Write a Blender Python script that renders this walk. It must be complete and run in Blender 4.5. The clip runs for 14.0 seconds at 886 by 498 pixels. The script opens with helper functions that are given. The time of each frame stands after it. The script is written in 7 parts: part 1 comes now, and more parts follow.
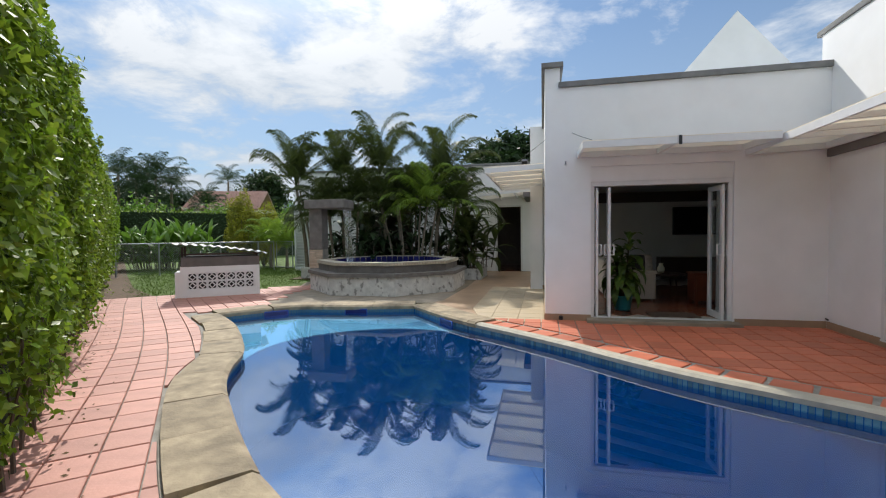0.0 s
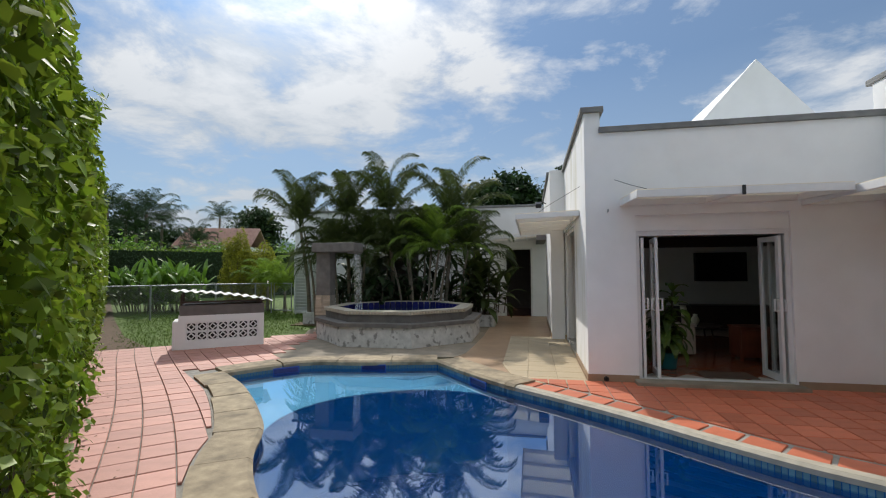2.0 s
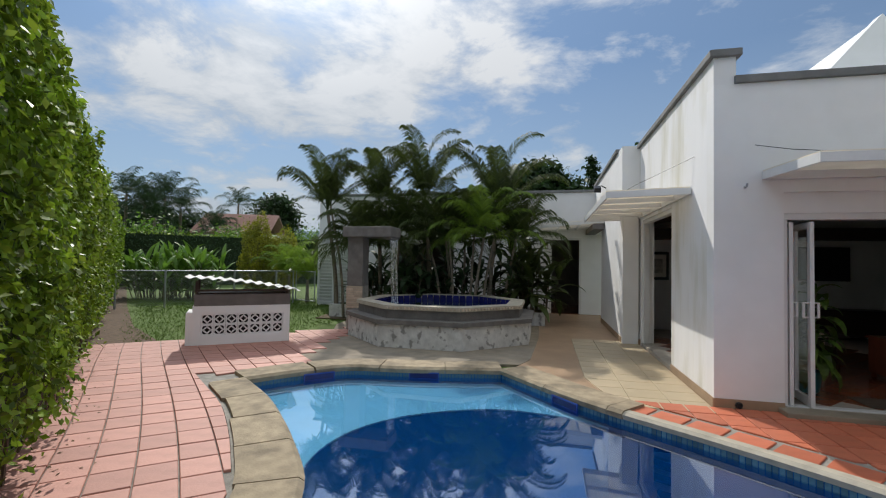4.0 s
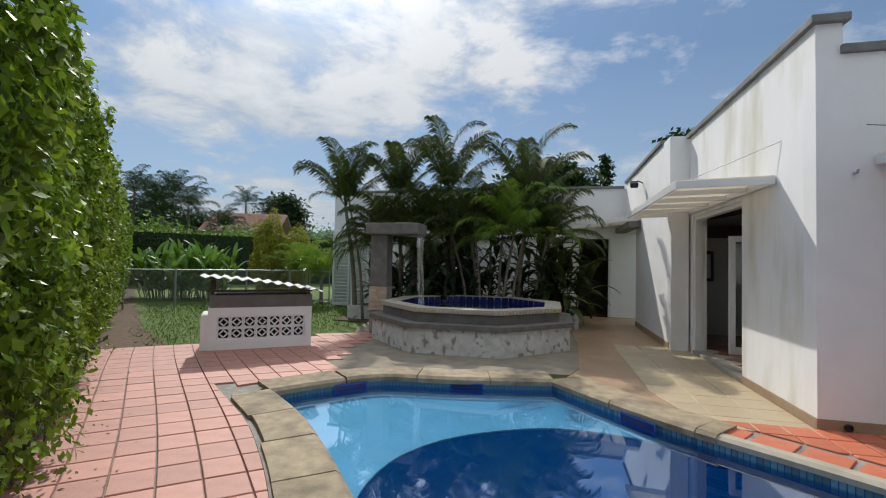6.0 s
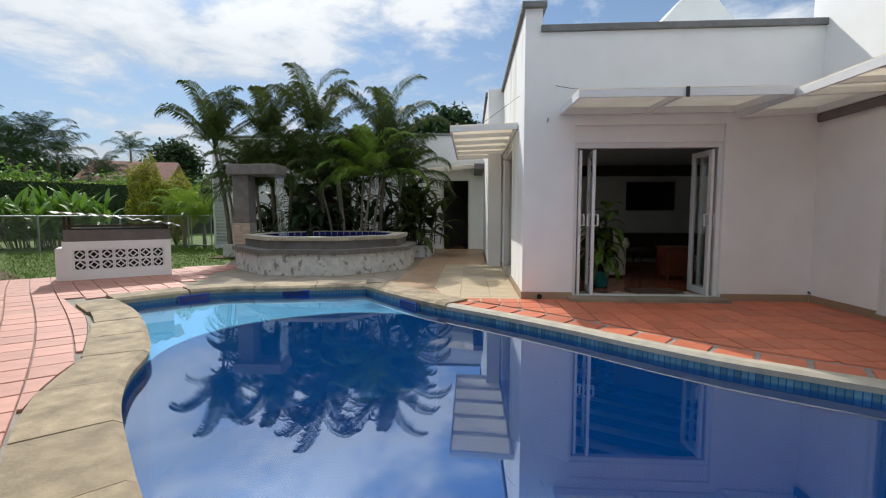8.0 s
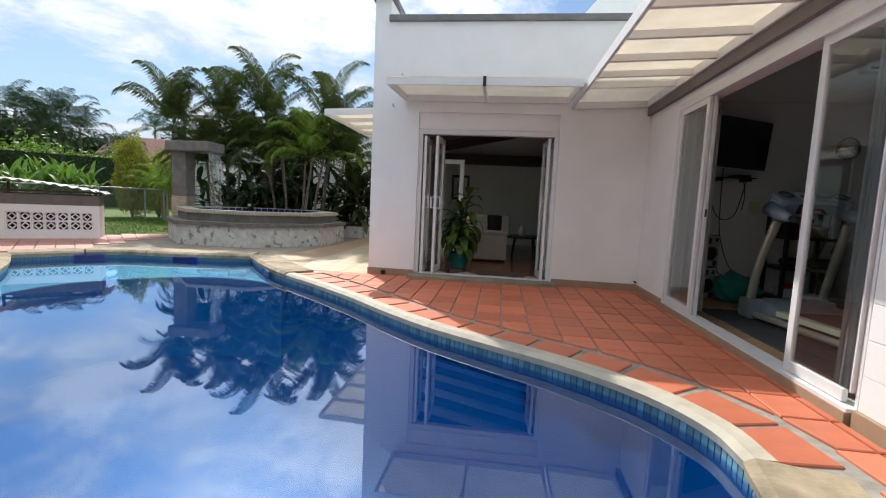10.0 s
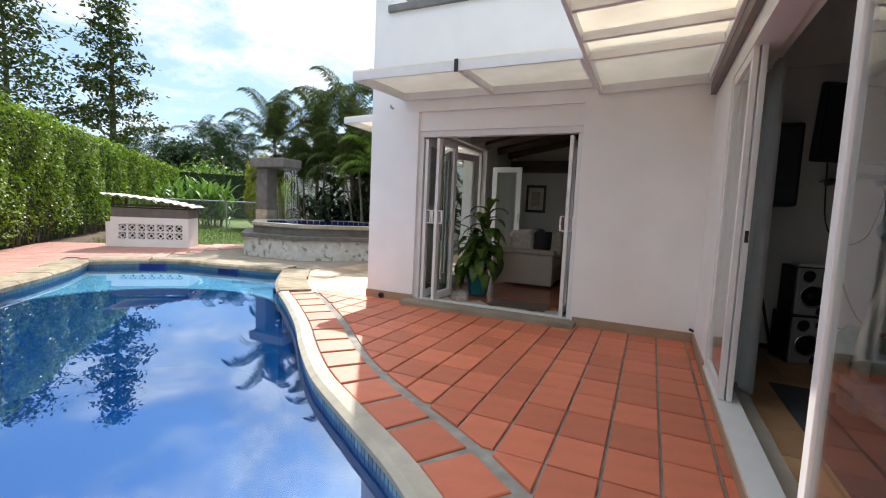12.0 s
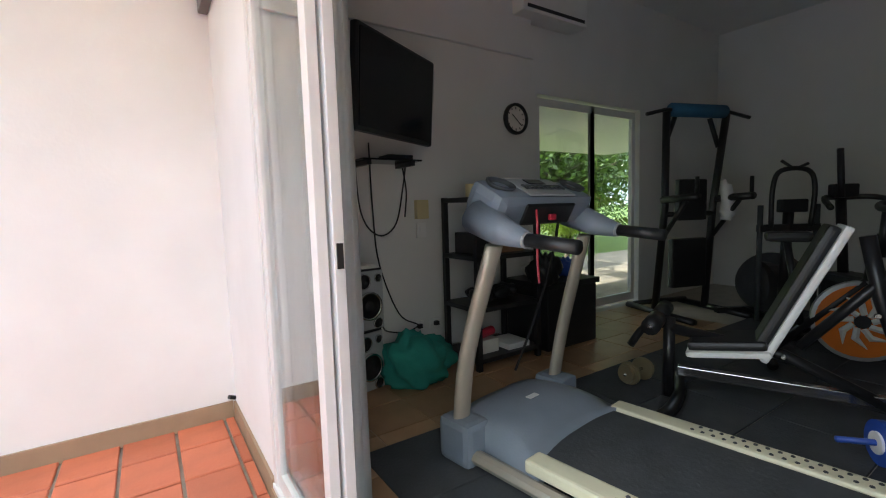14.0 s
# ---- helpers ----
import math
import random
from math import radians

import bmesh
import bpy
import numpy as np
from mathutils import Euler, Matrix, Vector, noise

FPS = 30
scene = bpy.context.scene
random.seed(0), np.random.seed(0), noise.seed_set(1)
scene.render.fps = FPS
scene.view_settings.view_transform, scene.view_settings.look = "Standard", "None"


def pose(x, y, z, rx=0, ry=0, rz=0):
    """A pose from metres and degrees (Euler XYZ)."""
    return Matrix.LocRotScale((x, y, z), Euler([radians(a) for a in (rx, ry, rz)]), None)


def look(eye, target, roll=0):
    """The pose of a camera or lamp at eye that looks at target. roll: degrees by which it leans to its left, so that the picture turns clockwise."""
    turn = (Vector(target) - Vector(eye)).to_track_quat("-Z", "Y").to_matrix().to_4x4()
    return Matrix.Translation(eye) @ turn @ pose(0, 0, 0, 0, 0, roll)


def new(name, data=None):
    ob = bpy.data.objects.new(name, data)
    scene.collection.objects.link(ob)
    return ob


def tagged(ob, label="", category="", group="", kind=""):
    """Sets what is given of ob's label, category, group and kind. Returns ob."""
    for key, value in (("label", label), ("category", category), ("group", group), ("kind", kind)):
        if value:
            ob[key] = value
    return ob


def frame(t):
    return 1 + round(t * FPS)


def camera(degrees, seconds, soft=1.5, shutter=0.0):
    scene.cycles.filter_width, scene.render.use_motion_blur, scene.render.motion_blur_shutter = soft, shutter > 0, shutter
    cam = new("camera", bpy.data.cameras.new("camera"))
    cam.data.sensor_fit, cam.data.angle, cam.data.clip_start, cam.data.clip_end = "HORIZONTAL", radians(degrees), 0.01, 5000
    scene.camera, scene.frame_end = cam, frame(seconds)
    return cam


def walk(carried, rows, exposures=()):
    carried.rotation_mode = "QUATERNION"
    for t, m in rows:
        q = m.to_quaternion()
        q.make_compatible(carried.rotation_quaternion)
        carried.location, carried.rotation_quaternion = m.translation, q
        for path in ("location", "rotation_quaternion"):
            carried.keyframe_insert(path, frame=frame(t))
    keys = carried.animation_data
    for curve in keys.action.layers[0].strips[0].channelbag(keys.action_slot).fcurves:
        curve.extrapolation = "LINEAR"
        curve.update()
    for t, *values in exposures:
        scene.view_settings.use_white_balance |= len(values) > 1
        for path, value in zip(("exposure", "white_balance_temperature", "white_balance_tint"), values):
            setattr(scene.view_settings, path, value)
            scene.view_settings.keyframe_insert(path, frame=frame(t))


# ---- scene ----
cam = camera(89.7, 14.0, soft=1.1)
PATH = [
    (0, (-0.041, -0.198, 1.336), (-0.477, 1.753, 1.268), -0.6),
    (0.5, (-0.282, -0.074, 1.341), (-0.703, 1.881, 1.309), -1.2),
    (1, (-0.494, 0.066, 1.438), (-0.9, 2.024, 1.464), -1.5),
    (1.5, (-0.626, 0.126, 1.532), (-1.022, 2.085, 1.613), -1.1),
    (2, (-0.774, 0.19, 1.552), (-1.16, 2.15, 1.649), -0.3),
    (2.5, (-0.923, 0.449, 1.503), (-1.334, 2.405, 1.575), 0.4),
    (3, (-1.137, 0.775, 1.497), (-1.591, 2.722, 1.536), 0.9),
    (5.5, (-2.428, 1.91, 1.508), (-2.869, 3.858, 1.609), 1.2),
    (6, (-2.417, 1.914, 1.463), (-2.887, 3.857, 1.526), 1.2),
    (6.5, (-2.236, 1.773, 1.348), (-2.736, 3.709, 1.342), 0.7),
    (7, (-1.857, 1.512, 1.201), (-2.34, 3.451, 1.114), -0.1),
    (7.5, (-1.345, 1.122, 1.167), (-1.697, 3.085, 1.024), -0.5),
    (8, (-0.701, 0.738, 1.147), (-0.824, 2.728, 0.992), -0.0),
    (8.5, (-0.1, 0.487, 1.121), (-0.03, 2.479, 0.953), 1.2),
    (11, (2.873, 0.83, 1.045), (2.239, 2.713, 0.817), 3.9),
    (11.5, (3.16, 1.384, 1.097), (2.37, 3.209, 0.883), 3.6),
    (12, (3.266, 1.99, 1.162), (2.432, 3.799, 0.986), 2.6),
    (12.5, (3.221, 2.604, 1.217), (2.503, 4.465, 1.073), 1.0),
    (13, (3.191, 3.162, 1.223), (2.875, 5.133, 1.091), -0.2),
    (13.5, (3.211, 3.587, 1.213), (3.573, 5.548, 1.063), -1.1),
    (14, (3.343, 3.918, 1.204), (4.448, 5.576, 1.025), -1.7),
]
EXPOSURES = [(0.0, 0.13), (3.0, -0.22), (6.5, -0.17), (8.5, 0.25), (10.8, 0.55), (12.0, 0.8), (12.5, 1.03), (13.0, 1.25), (13.5, 1.9), (14.0, 2.3)]
walk(cam, [(t, look(eye, target, roll)) for t, eye, target, roll in PATH], EXPOSURES)

# ---------------------------------------------------------------- light
SUN_WAY = Vector((0.61, -0.93, -1.0)).normalized()
sun_data = bpy.data.lights.new("sun", "SUN")
sun_data.energy, sun_data.angle, sun_data.color = 3.5, radians(0.6), (1.0, 0.955, 0.88)
sun = new("sun", sun_data)
sun.matrix_world = Matrix.Translation((-8, 12, 20)) @ SUN_WAY.to_track_quat("-Z", "Y").to_matrix().to_4x4()

world = bpy.data.worlds.new("sky")
scene.world = world
world.use_nodes = True


def build_sky(w):
    nt = w.node_tree
    nt.nodes.clear()
    N = nt.nodes.new
    out, bg = N("ShaderNodeOutputWorld"), N("ShaderNodeBackground")
    sky = N("ShaderNodeTexSky")
    sky.sky_type, sky.sun_disc = "NISHITA", False
    sky.sun_elevation = math.asin(-SUN_WAY.z)
    sky.sun_rotation = math.atan2(-SUN_WAY.x, -SUN_WAY.y)
    sky.altitude, sky.dust_density = 900, 0.6
    co, sep = N("ShaderNodeTexCoord"), N("ShaderNodeSeparateXYZ")
    nt.links.new(co.outputs["Generated"], sep.inputs[0])

    def m(op, a, b):
        n = N("ShaderNodeMath")
        n.operation = op
        for i, v in ((0, a), (1, b)):
            if isinstance(v, (int, float)):
                n.inputs[i].default_value = v
            else:
                nt.links.new(v, n.inputs[i])
        return n.outputs[0]

    up = m("MAXIMUM", sep.outputs["Z"], 0.0)
    h = m("ADD", up, 0.16)
    comb = N("ShaderNodeCombineXYZ")
    nt.links.new(m("DIVIDE", sep.outputs["X"], h), comb.inputs[0])
    nt.links.new(m("DIVIDE", sep.outputs["Y"], h), comb.inputs[1])
    comb.inputs[2].default_value = 3.7
    big, fine = N("ShaderNodeTexNoise"), N("ShaderNodeTexNoise")
    for n, s, d, r in ((big, 0.62, 3, 0.5), (fine, 2.3, 9, 0.62)):
        n.inputs["Scale"].default_value, n.inputs["Detail"].default_value, n.inputs["Roughness"].default_value = s, d, r
        n.inputs["Distortion"].default_value = 0.25
        nt.links.new(comb.outputs[0], n.inputs["Vector"])
    mixed = m("ADD", m("MULTIPLY", big.outputs[0], 0.55), m("MULTIPLY", fine.outputs[0], 0.45))
    ramp = N("ShaderNodeValToRGB")
    ramp.color_ramp.elements[0].position, ramp.color_ramp.elements[1].position = 0.455, 0.545
    nt.links.new(mixed, ramp.inputs[0])
    # clouds are brighter where they are thin and towards the sun
    shade = N("ShaderNodeValToRGB")
    e = shade.color_ramp.elements
    e[0].position, e[0].color = 0.44, (0.60, 0.65, 0.72, 1)
    e[1].position, e[1].color = 0.62, (0.92, 0.93, 0.95, 1)
    nt.links.new(fine.outputs[0], shade.inputs[0])
    scaled = N("ShaderNodeMix")
    scaled.data_type, scaled.blend_type = "RGBA", "MULTIPLY"
    scaled.inputs["Factor"].default_value = 1.0
    nt.links.new(sky.outputs[0], scaled.inputs["A"])
    scaled.inputs["B"].default_value = (0.070, 0.091, 0.106, 1)
    mix = N("ShaderNodeMix")
    mix.data_type = "RGBA"
    nt.links.new(ramp.outputs[0], mix.inputs["Factor"])
    nt.links.new(scaled.outputs["Result"], mix.inputs["A"])
    nt.links.new(shade.outputs[0], mix.inputs["B"])
    haze = N("ShaderNodeMix")
    haze.data_type = "RGBA"
    low = N("ShaderNodeMapRange")
    low.inputs["From Min"].default_value, low.inputs["From Max"].default_value = 0.0, 0.40
    low.inputs["To Min"].default_value, low.inputs["To Max"].default_value = 0.7, 0.18
    nt.links.new(up, low.inputs["Value"])
    nt.links.new(low.outputs[0], haze.inputs["Factor"])
    nt.links.new(mix.outputs["Result"], haze.inputs["A"])
    haze.inputs["B"].default_value = (0.61, 0.74, 0.88, 1)
    # the sky grows brighter towards the zenith and round the veiled sun
    to_sun, dot = N("ShaderNodeVectorMath"), N("ShaderNodeVectorMath")
    to_sun.operation, dot.operation = "NORMALIZE", "DOT_PRODUCT"
    nt.links.new(co.outputs["Generated"], to_sun.inputs[0])
    nt.links.new(to_sun.outputs[0], dot.inputs[0])
    dot.inputs[1].default_value = tuple(-SUN_WAY)
    glow = m("ADD", m("MULTIPLY", m("POWER", m("MAXIMUM", dot.outputs["Value"], 0.0), 36.0), 1.15), m("ADD", m("MULTIPLY", m("MULTIPLY", up, up), 1.0), 0.80))
    veil = N("ShaderNodeVectorMath")
    veil.operation = "SCALE"
    nt.links.new(haze.outputs["Result"], veil.inputs[0])
    nt.links.new(glow, veil.inputs["Scale"])
    nt.links.new(veil.outputs[0], bg.inputs["Color"])
    nt.links.new(bg.outputs[0], out.inputs[0])
    return bg


background = build_sky(world)
background.inputs["Strength"].default_value = 1.0




def opening_lamp(name, at, way, w, h, watts):
    """Sky light entering through an open doorway."""
    d = bpy.data.lights.new(name, "AREA")
    d.shape, d.size, d.size_y, d.energy, d.color = "RECTANGLE", w, h, watts, (0.93, 0.97, 1.0)
    o = new(name, d)
    o.matrix_world = Matrix.Translation(at) @ Vector(way).to_track_quat("-Z", "Y").to_matrix().to_4x4()


opening_lamp("sliding_door_daylight", (3.93, 4.3, 1.12), (1, 0, 0.02), 1.1, 2.0, 2.4)
opening_lamp("side_door_daylight", (0.24, 9.4, 1.2), (1, 0, 0.02), 2.0, 2.0, 2.0)


# ---------------------------------------------------------------- materials
def link(nt, a, b):
    nt.links.new(a, b)


def surface(name, color, rough=0.7, metal=0.0, vary=0.12, scale=6.0, stain=None, stain_scale=0.8, stain_amount=0.5,
            bump=0.15, bump_scale=60.0, piece=0.0, gloss=0.5, edge=(0.48, 0.75), stretch=(1, 1, 1), island=False, trans=0.0):
    """A painted or natural surface: colour with fine and coarse variation, stains and relief."""
    mat = bpy.data.materials.new(name)
    mat.use_nodes = True
    nt = mat.node_tree
    N = nt.nodes.new
    b = nt.nodes["Principled BSDF"]
    b.inputs["Roughness"].default_value, b.inputs["Metallic"].default_value = rough, metal
    b.inputs["Specular IOR Level"].default_value = gloss
    co, mp = N("ShaderNodeTexCoord"), N("ShaderNodeMapping")
    mp.inputs["Scale"].default_value = stretch
    link(nt, co.outputs["Object"], mp.inputs["Vector"])
    n1, n2 = N("ShaderNodeTexNoise"), N("ShaderNodeTexNoise")
    for n, s, d in ((n1, scale, 6), (n2, stain_scale, 7)):
        n.inputs["Scale"].default_value, n.inputs["Detail"].default_value = s, d
        link(nt, mp.outputs[0], n.inputs["Vector"])
    dark = tuple(c * (1 - vary) for c in color) + (1,)
    light = tuple(min(1, c * (1 + vary)) for c in color) + (1,)
    r1 = N("ShaderNodeValToRGB")
    r1.color_ramp.elements[0].position, r1.color_ramp.elements[0].color = 0.3, dark
    r1.color_ramp.elements[1].position, r1.color_ramp.elements[1].color = 0.7, light
    link(nt, n1.outputs[0], r1.inputs[0])
    col = r1.outputs[0]
    if stain:
        r2 = N("ShaderNodeValToRGB")
        r2.color_ramp.elements[0].position, r2.color_ramp.elements[1].position = edge
        r2.color_ramp.elements[1].color = (stain_amount,) * 3 + (1,)
        link(nt, n2.outputs[0], r2.inputs[0])
        mx = N("ShaderNodeMix")
        mx.data_type = "RGBA"
        link(nt, r2.outputs[0], mx.inputs["Factor"])
        link(nt, col, mx.inputs["A"])
        mx.inputs["B"].default_value = (*stain, 1)
        col = mx.outputs["Result"]
    if piece or island:
        hsv = N("ShaderNodeHueSaturation")
        rnd = N("ShaderNodeNewGeometry").outputs["Random Per Island"] if island else N("ShaderNodeObjectInfo").outputs["Random"]
        mr = N("ShaderNodeMapRange")
        mr.inputs["To Min"].default_value, mr.inputs["To Max"].default_value = 1 - piece, 1 + piece
        link(nt, rnd, mr.inputs["Value"])
        link(nt, mr.outputs[0], hsv.inputs["Value"])
        link(nt, col, hsv.inputs["Color"])
        col = hsv.outputs[0]
    link(nt, col, b.inputs["Base Color"])
    if trans:
        b.inputs["Subsurface Weight"].default_value = 0.0
        tr = N("ShaderNodeBsdfTranslucent")
        link(nt, col, tr.inputs["Color"])
        ms = N("ShaderNodeMixShader")
        ms.inputs[0].default_value = trans
        link(nt, b.outputs[0], ms.inputs[1])
        link(nt, tr.outputs[0], ms.inputs[2])
        link(nt, ms.outputs[0], nt.nodes["Material Output"].inputs[0])
    if bump:
        n3, bp = N("ShaderNodeTexNoise"), N("ShaderNodeBump")
        n3.inputs["Scale"].default_value, n3.inputs["Detail"].default_value = bump_scale, 4
        link(nt, mp.outputs[0], n3.inputs["Vector"])
        bp.inputs["Strength"].default_value, bp.inputs["Distance"].default_value = bump, 0.01
        link(nt, n3.outputs[0], bp.inputs["Height"])
        link(nt, bp.outputs[0], b.inputs["Normal"])
    return mat


def glass(name, tint=(0.95, 0.97, 0.97), face=0.04, rough=0.0, ripple=0.0, sheen=(1.0, 1.0, 1.0)):
    """Clear pane or water: see-through, mirrored more at a glancing angle; face: what it mirrors straight on."""
    mat = bpy.data.materials.new(name)
    mat.use_nodes = True
    nt = mat.node_tree
    nt.nodes.remove(nt.nodes["Principled BSDF"])
    N = nt.nodes.new
    tr, gl, lw, mx = N("ShaderNodeBsdfTransparent"), N("ShaderNodeBsdfGlossy"), N("ShaderNodeLayerWeight"), N("ShaderNodeMixShader")
    tr.inputs[0].default_value = (*tint, 1)
    gl.inputs["Color"].default_value = (*sheen, 1)
    gl.inputs["Roughness"].default_value = rough
    lw.inputs["Blend"].default_value = 0.5
    pw, mr = N("ShaderNodeMath"), N("ShaderNodeMapRange")
    pw.operation = "POWER"
    pw.inputs[1].default_value = 5.0
    mr.inputs["To Min"].default_value, mr.inputs["To Max"].default_value = face, 1.0
    if ripple:
        co, ns, bp = N("ShaderNodeTexCoord"), N("ShaderNodeTexNoise"), N("ShaderNodeBump")
        ns.inputs["Scale"].default_value, ns.inputs["Detail"].default_value = 2.6, 2
        link(nt, co.outputs["Object"], ns.inputs["Vector"])
        bp.inputs["Strength"].default_value, bp.inputs["Distance"].default_value = ripple, 0.02
        link(nt, ns.outputs[0], bp.inputs["Height"])
        link(nt, bp.outputs[0], gl.inputs["Normal"])
    link(nt, lw.outputs["Facing"], pw.inputs[0])
    link(nt, pw.outputs[0], mr.inputs["Value"])
    link(nt, mr.outputs[0], mx.inputs[0])
    link(nt, tr.outputs[0], mx.inputs[1])
    link(nt, gl.outputs[0], mx.inputs[2])
    link(nt, mx.outputs[0], nt.nodes["Material Output"].inputs[0])
    return mat


M_WALL = surface("white_wall_paint", (0.86, 0.855, 0.85), 0.75, vary=0.03, scale=2.5, stain=(0.62, 0.60, 0.53), stain_scale=0.55, stain_amount=0.35, bump=0.08, bump_scale=45)
M_STREAK = surface("streaked_wall_paint", (0.86, 0.855, 0.85), 0.75, vary=0.03, scale=2.5, stain=(0.50, 0.47, 0.32), stain_scale=1.5, stain_amount=0.75, bump=0.08, bump_scale=45, stretch=(1.6, 1.6, 0.35))
M_PLASTER = surface("indoor_wall_paint", (0.72, 0.72, 0.70), 0.8, vary=0.03, scale=2, stain=(0.6, 0.59, 0.55), stain_amount=0.3, bump=0.05)
M_CAP = surface("grey_parapet_cap", (0.20, 0.20, 0.195), 0.8, vary=0.2, scale=5, stain=(0.10, 0.10, 0.09), bump=0.3)
M_BASEBOARD = surface("tan_skirting_paint", (0.36, 0.25, 0.16), 0.6, vary=0.08, scale=8, stain=(0.25, 0.18, 0.12), bump=0.1)
M_TILE = surface("terracotta_tile", (0.55, 0.16, 0.082), 0.55, vary=0.10, scale=7, stain=(0.42, 0.10, 0.05), stain_scale=3, stain_amount=0.45, bump=0.12, bump_scale=50, piece=0.16)
M_PINK = surface("sun_faded_terracotta", (0.54, 0.26, 0.20), 0.65, vary=0.10, scale=6, stain=(0.46, 0.22, 0.16), stain_scale=2.5, stain_amount=0.5, bump=0.2, bump_scale=45, piece=0.13)
M_GROUT = surface("cement_grout", (0.30, 0.28, 0.24), 0.9, vary=0.25, scale=9, stain=(0.14, 0.13, 0.11), stain_scale=3, bump=0.5, bump_scale=70)
M_COPING = surface("worn_concrete_coping", (0.36, 0.285, 0.185), 0.85, vary=0.22, scale=9, stain=(0.13, 0.105, 0.07), stain_scale=3.2, stain_amount=0.85, bump=0.5, bump_scale=55, piece=0.12)
M_BULLNOSE = surface("pale_pool_edge", (0.46, 0.41, 0.32), 0.7, vary=0.14, scale=9, stain=(0.28, 0.25, 0.19), bump=0.3)
M_PAVING = surface("tan_smooth_paving", (0.40, 0.265, 0.16), 0.45, vary=0.10, scale=3, stain=(0.30, 0.20, 0.12), stain_scale=0.9, stain_amount=0.6, bump=0.1, piece=0.06)
# pale stone colour that also carries the sunlit triangle beside the wall
M_PAVEPALE = surface("cream_paving_with_sun", (0.50, 0.40, 0.26), 0.5, vary=0.08, scale=3, stain=(0.38, 0.29, 0.18), stain_amount=0.5, bump=0.1, piece=0.05)
M_CEMENT = surface("rough_grey_cement", (0.27, 0.225, 0.165), 0.9, vary=0.2, scale=4, stain=(0.24, 0.21, 0.17), stain_scale=1.2, bump=0.5)
M_POOL = surface("blue_pool_plaster", (0.002, 0.115, 0.34), 0.6, vary=0.08, scale=2, stain=(0.002, 0.095, 0.29), stain_scale=0.8, bump=0.05)
M_LEDGE = surface("pale_blue_pool_ledge", (0.58, 0.66, 0.80), 0.6, vary=0.07, scale=2, bump=0.05)
M_MOSAIC = surface("pool_waterline_tile", (0.10, 0.23, 0.30), 0.3, vary=0.15, scale=20, bump=0.05, piece=0.35)
M_NAVY = surface("navy_glazed_tile", (0.02, 0.02, 0.12), 0.2, vary=0.15, scale=8, bump=0.05, piece=0.25)
M_WATER = glass("pool_water", (0.50, 0.85, 0.98), 0.31, 0.0, ripple=0.004, sheen=(0.72, 0.84, 1.0))
M_DEPTH = bpy.data.materials.new("cloudy_blue_water")
M_DEPTH.use_nodes = True
for n in [q for q in M_DEPTH.node_tree.nodes if q.type == "BSDF_PRINCIPLED"]:
    M_DEPTH.node_tree.nodes.remove(n)
clear, murk, blend = (M_DEPTH.node_tree.nodes.new(k) for k in ("ShaderNodeBsdfTransparent", "ShaderNodeBsdfDiffuse", "ShaderNodeMixShader"))
clear.inputs[0].default_value, murk.inputs[0].default_value, blend.inputs[0].default_value = (0.5, 0.85, 1.0, 1), (0.002, 0.115, 0.34, 1), 0.45
link(M_DEPTH.node_tree, clear.outputs[0], blend.inputs[1])
link(M_DEPTH.node_tree, murk.outputs[0], blend.inputs[2])
link(M_DEPTH.node_tree, blend.outputs[0], M_DEPTH.node_tree.nodes["Material Output"].inputs[0])
M_GLASS = glass("clear_glass", (0.90, 0.93, 0.93), 0.05)
M_ALU = surface("white_aluminium", (0.74, 0.74, 0.73), 0.35, vary=0.03, scale=10, bump=0.02)
M_SHEET = surface("translucent_canopy_sheet", (0.84, 0.79, 0.70), 0.5, vary=0.05, scale=4, stain=(0.66, 0.58, 0.46), stain_scale=1.2, stain_amount=0.5, bump=0.05, trans=0.68)
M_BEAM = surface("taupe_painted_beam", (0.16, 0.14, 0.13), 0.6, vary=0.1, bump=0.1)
M_DARKWOOD = surface("dark_stained_wood", (0.045, 0.026, 0.018), 0.5, vary=0.3, scale=10, bump=0.2, stretch=(1, 1, 6))
M_CORRUGATED = surface("weathered_white_roof_sheet", (0.72, 0.70, 0.66), 0.7, vary=0.1, stain=(0.4, 0.38, 0.34), bump=0.2)
M_GREYBAND = surface("grey_painted_band", (0.17, 0.155, 0.145), 0.8, vary=0.15, stain=(0.1, 0.09, 0.08), bump=0.2)
M_PEEL = surface("peeling_white_stucco", (0.62, 0.61, 0.58), 0.9, vary=0.16, scale=9, stain=(0.15, 0.14, 0.125), stain_scale=8, stain_amount=0.7, edge=(0.57, 0.64), bump=0.9, bump_scale=14, stretch=(1.0, 1.0, 0.8))
M_STONE = surface("grey_fountain_stone", (0.16, 0.145, 0.13), 0.8, vary=0.2, scale=7, stain=(0.10, 0.09, 0.08), stain_scale=2, bump=0.5, bump_scale=30)
M_PALEBRICK = surface("pale_brick", (0.50, 0.40, 0.30), 0.85, vary=0.15, bump=0.4, piece=0.15)
M_GRASS = surface("lawn_grass", (0.09, 0.155, 0.016), 0.9, vary=0.35, scale=30, stain=(0.12, 0.15, 0.024), stain_scale=0.7, bump=0.8, bump_scale=90)
M_BLADE = surface("grass_blade", (0.09, 0.155, 0.014), 0.7, vary=0.2, piece=0.3, island=True, bump=0, trans=0.3)
M_SOIL = surface("bare_soil", (0.13, 0.085, 0.05), 0.95, vary=0.3, scale=14, stain=(0.08, 0.05, 0.03), bump=0.9, bump_scale=40)
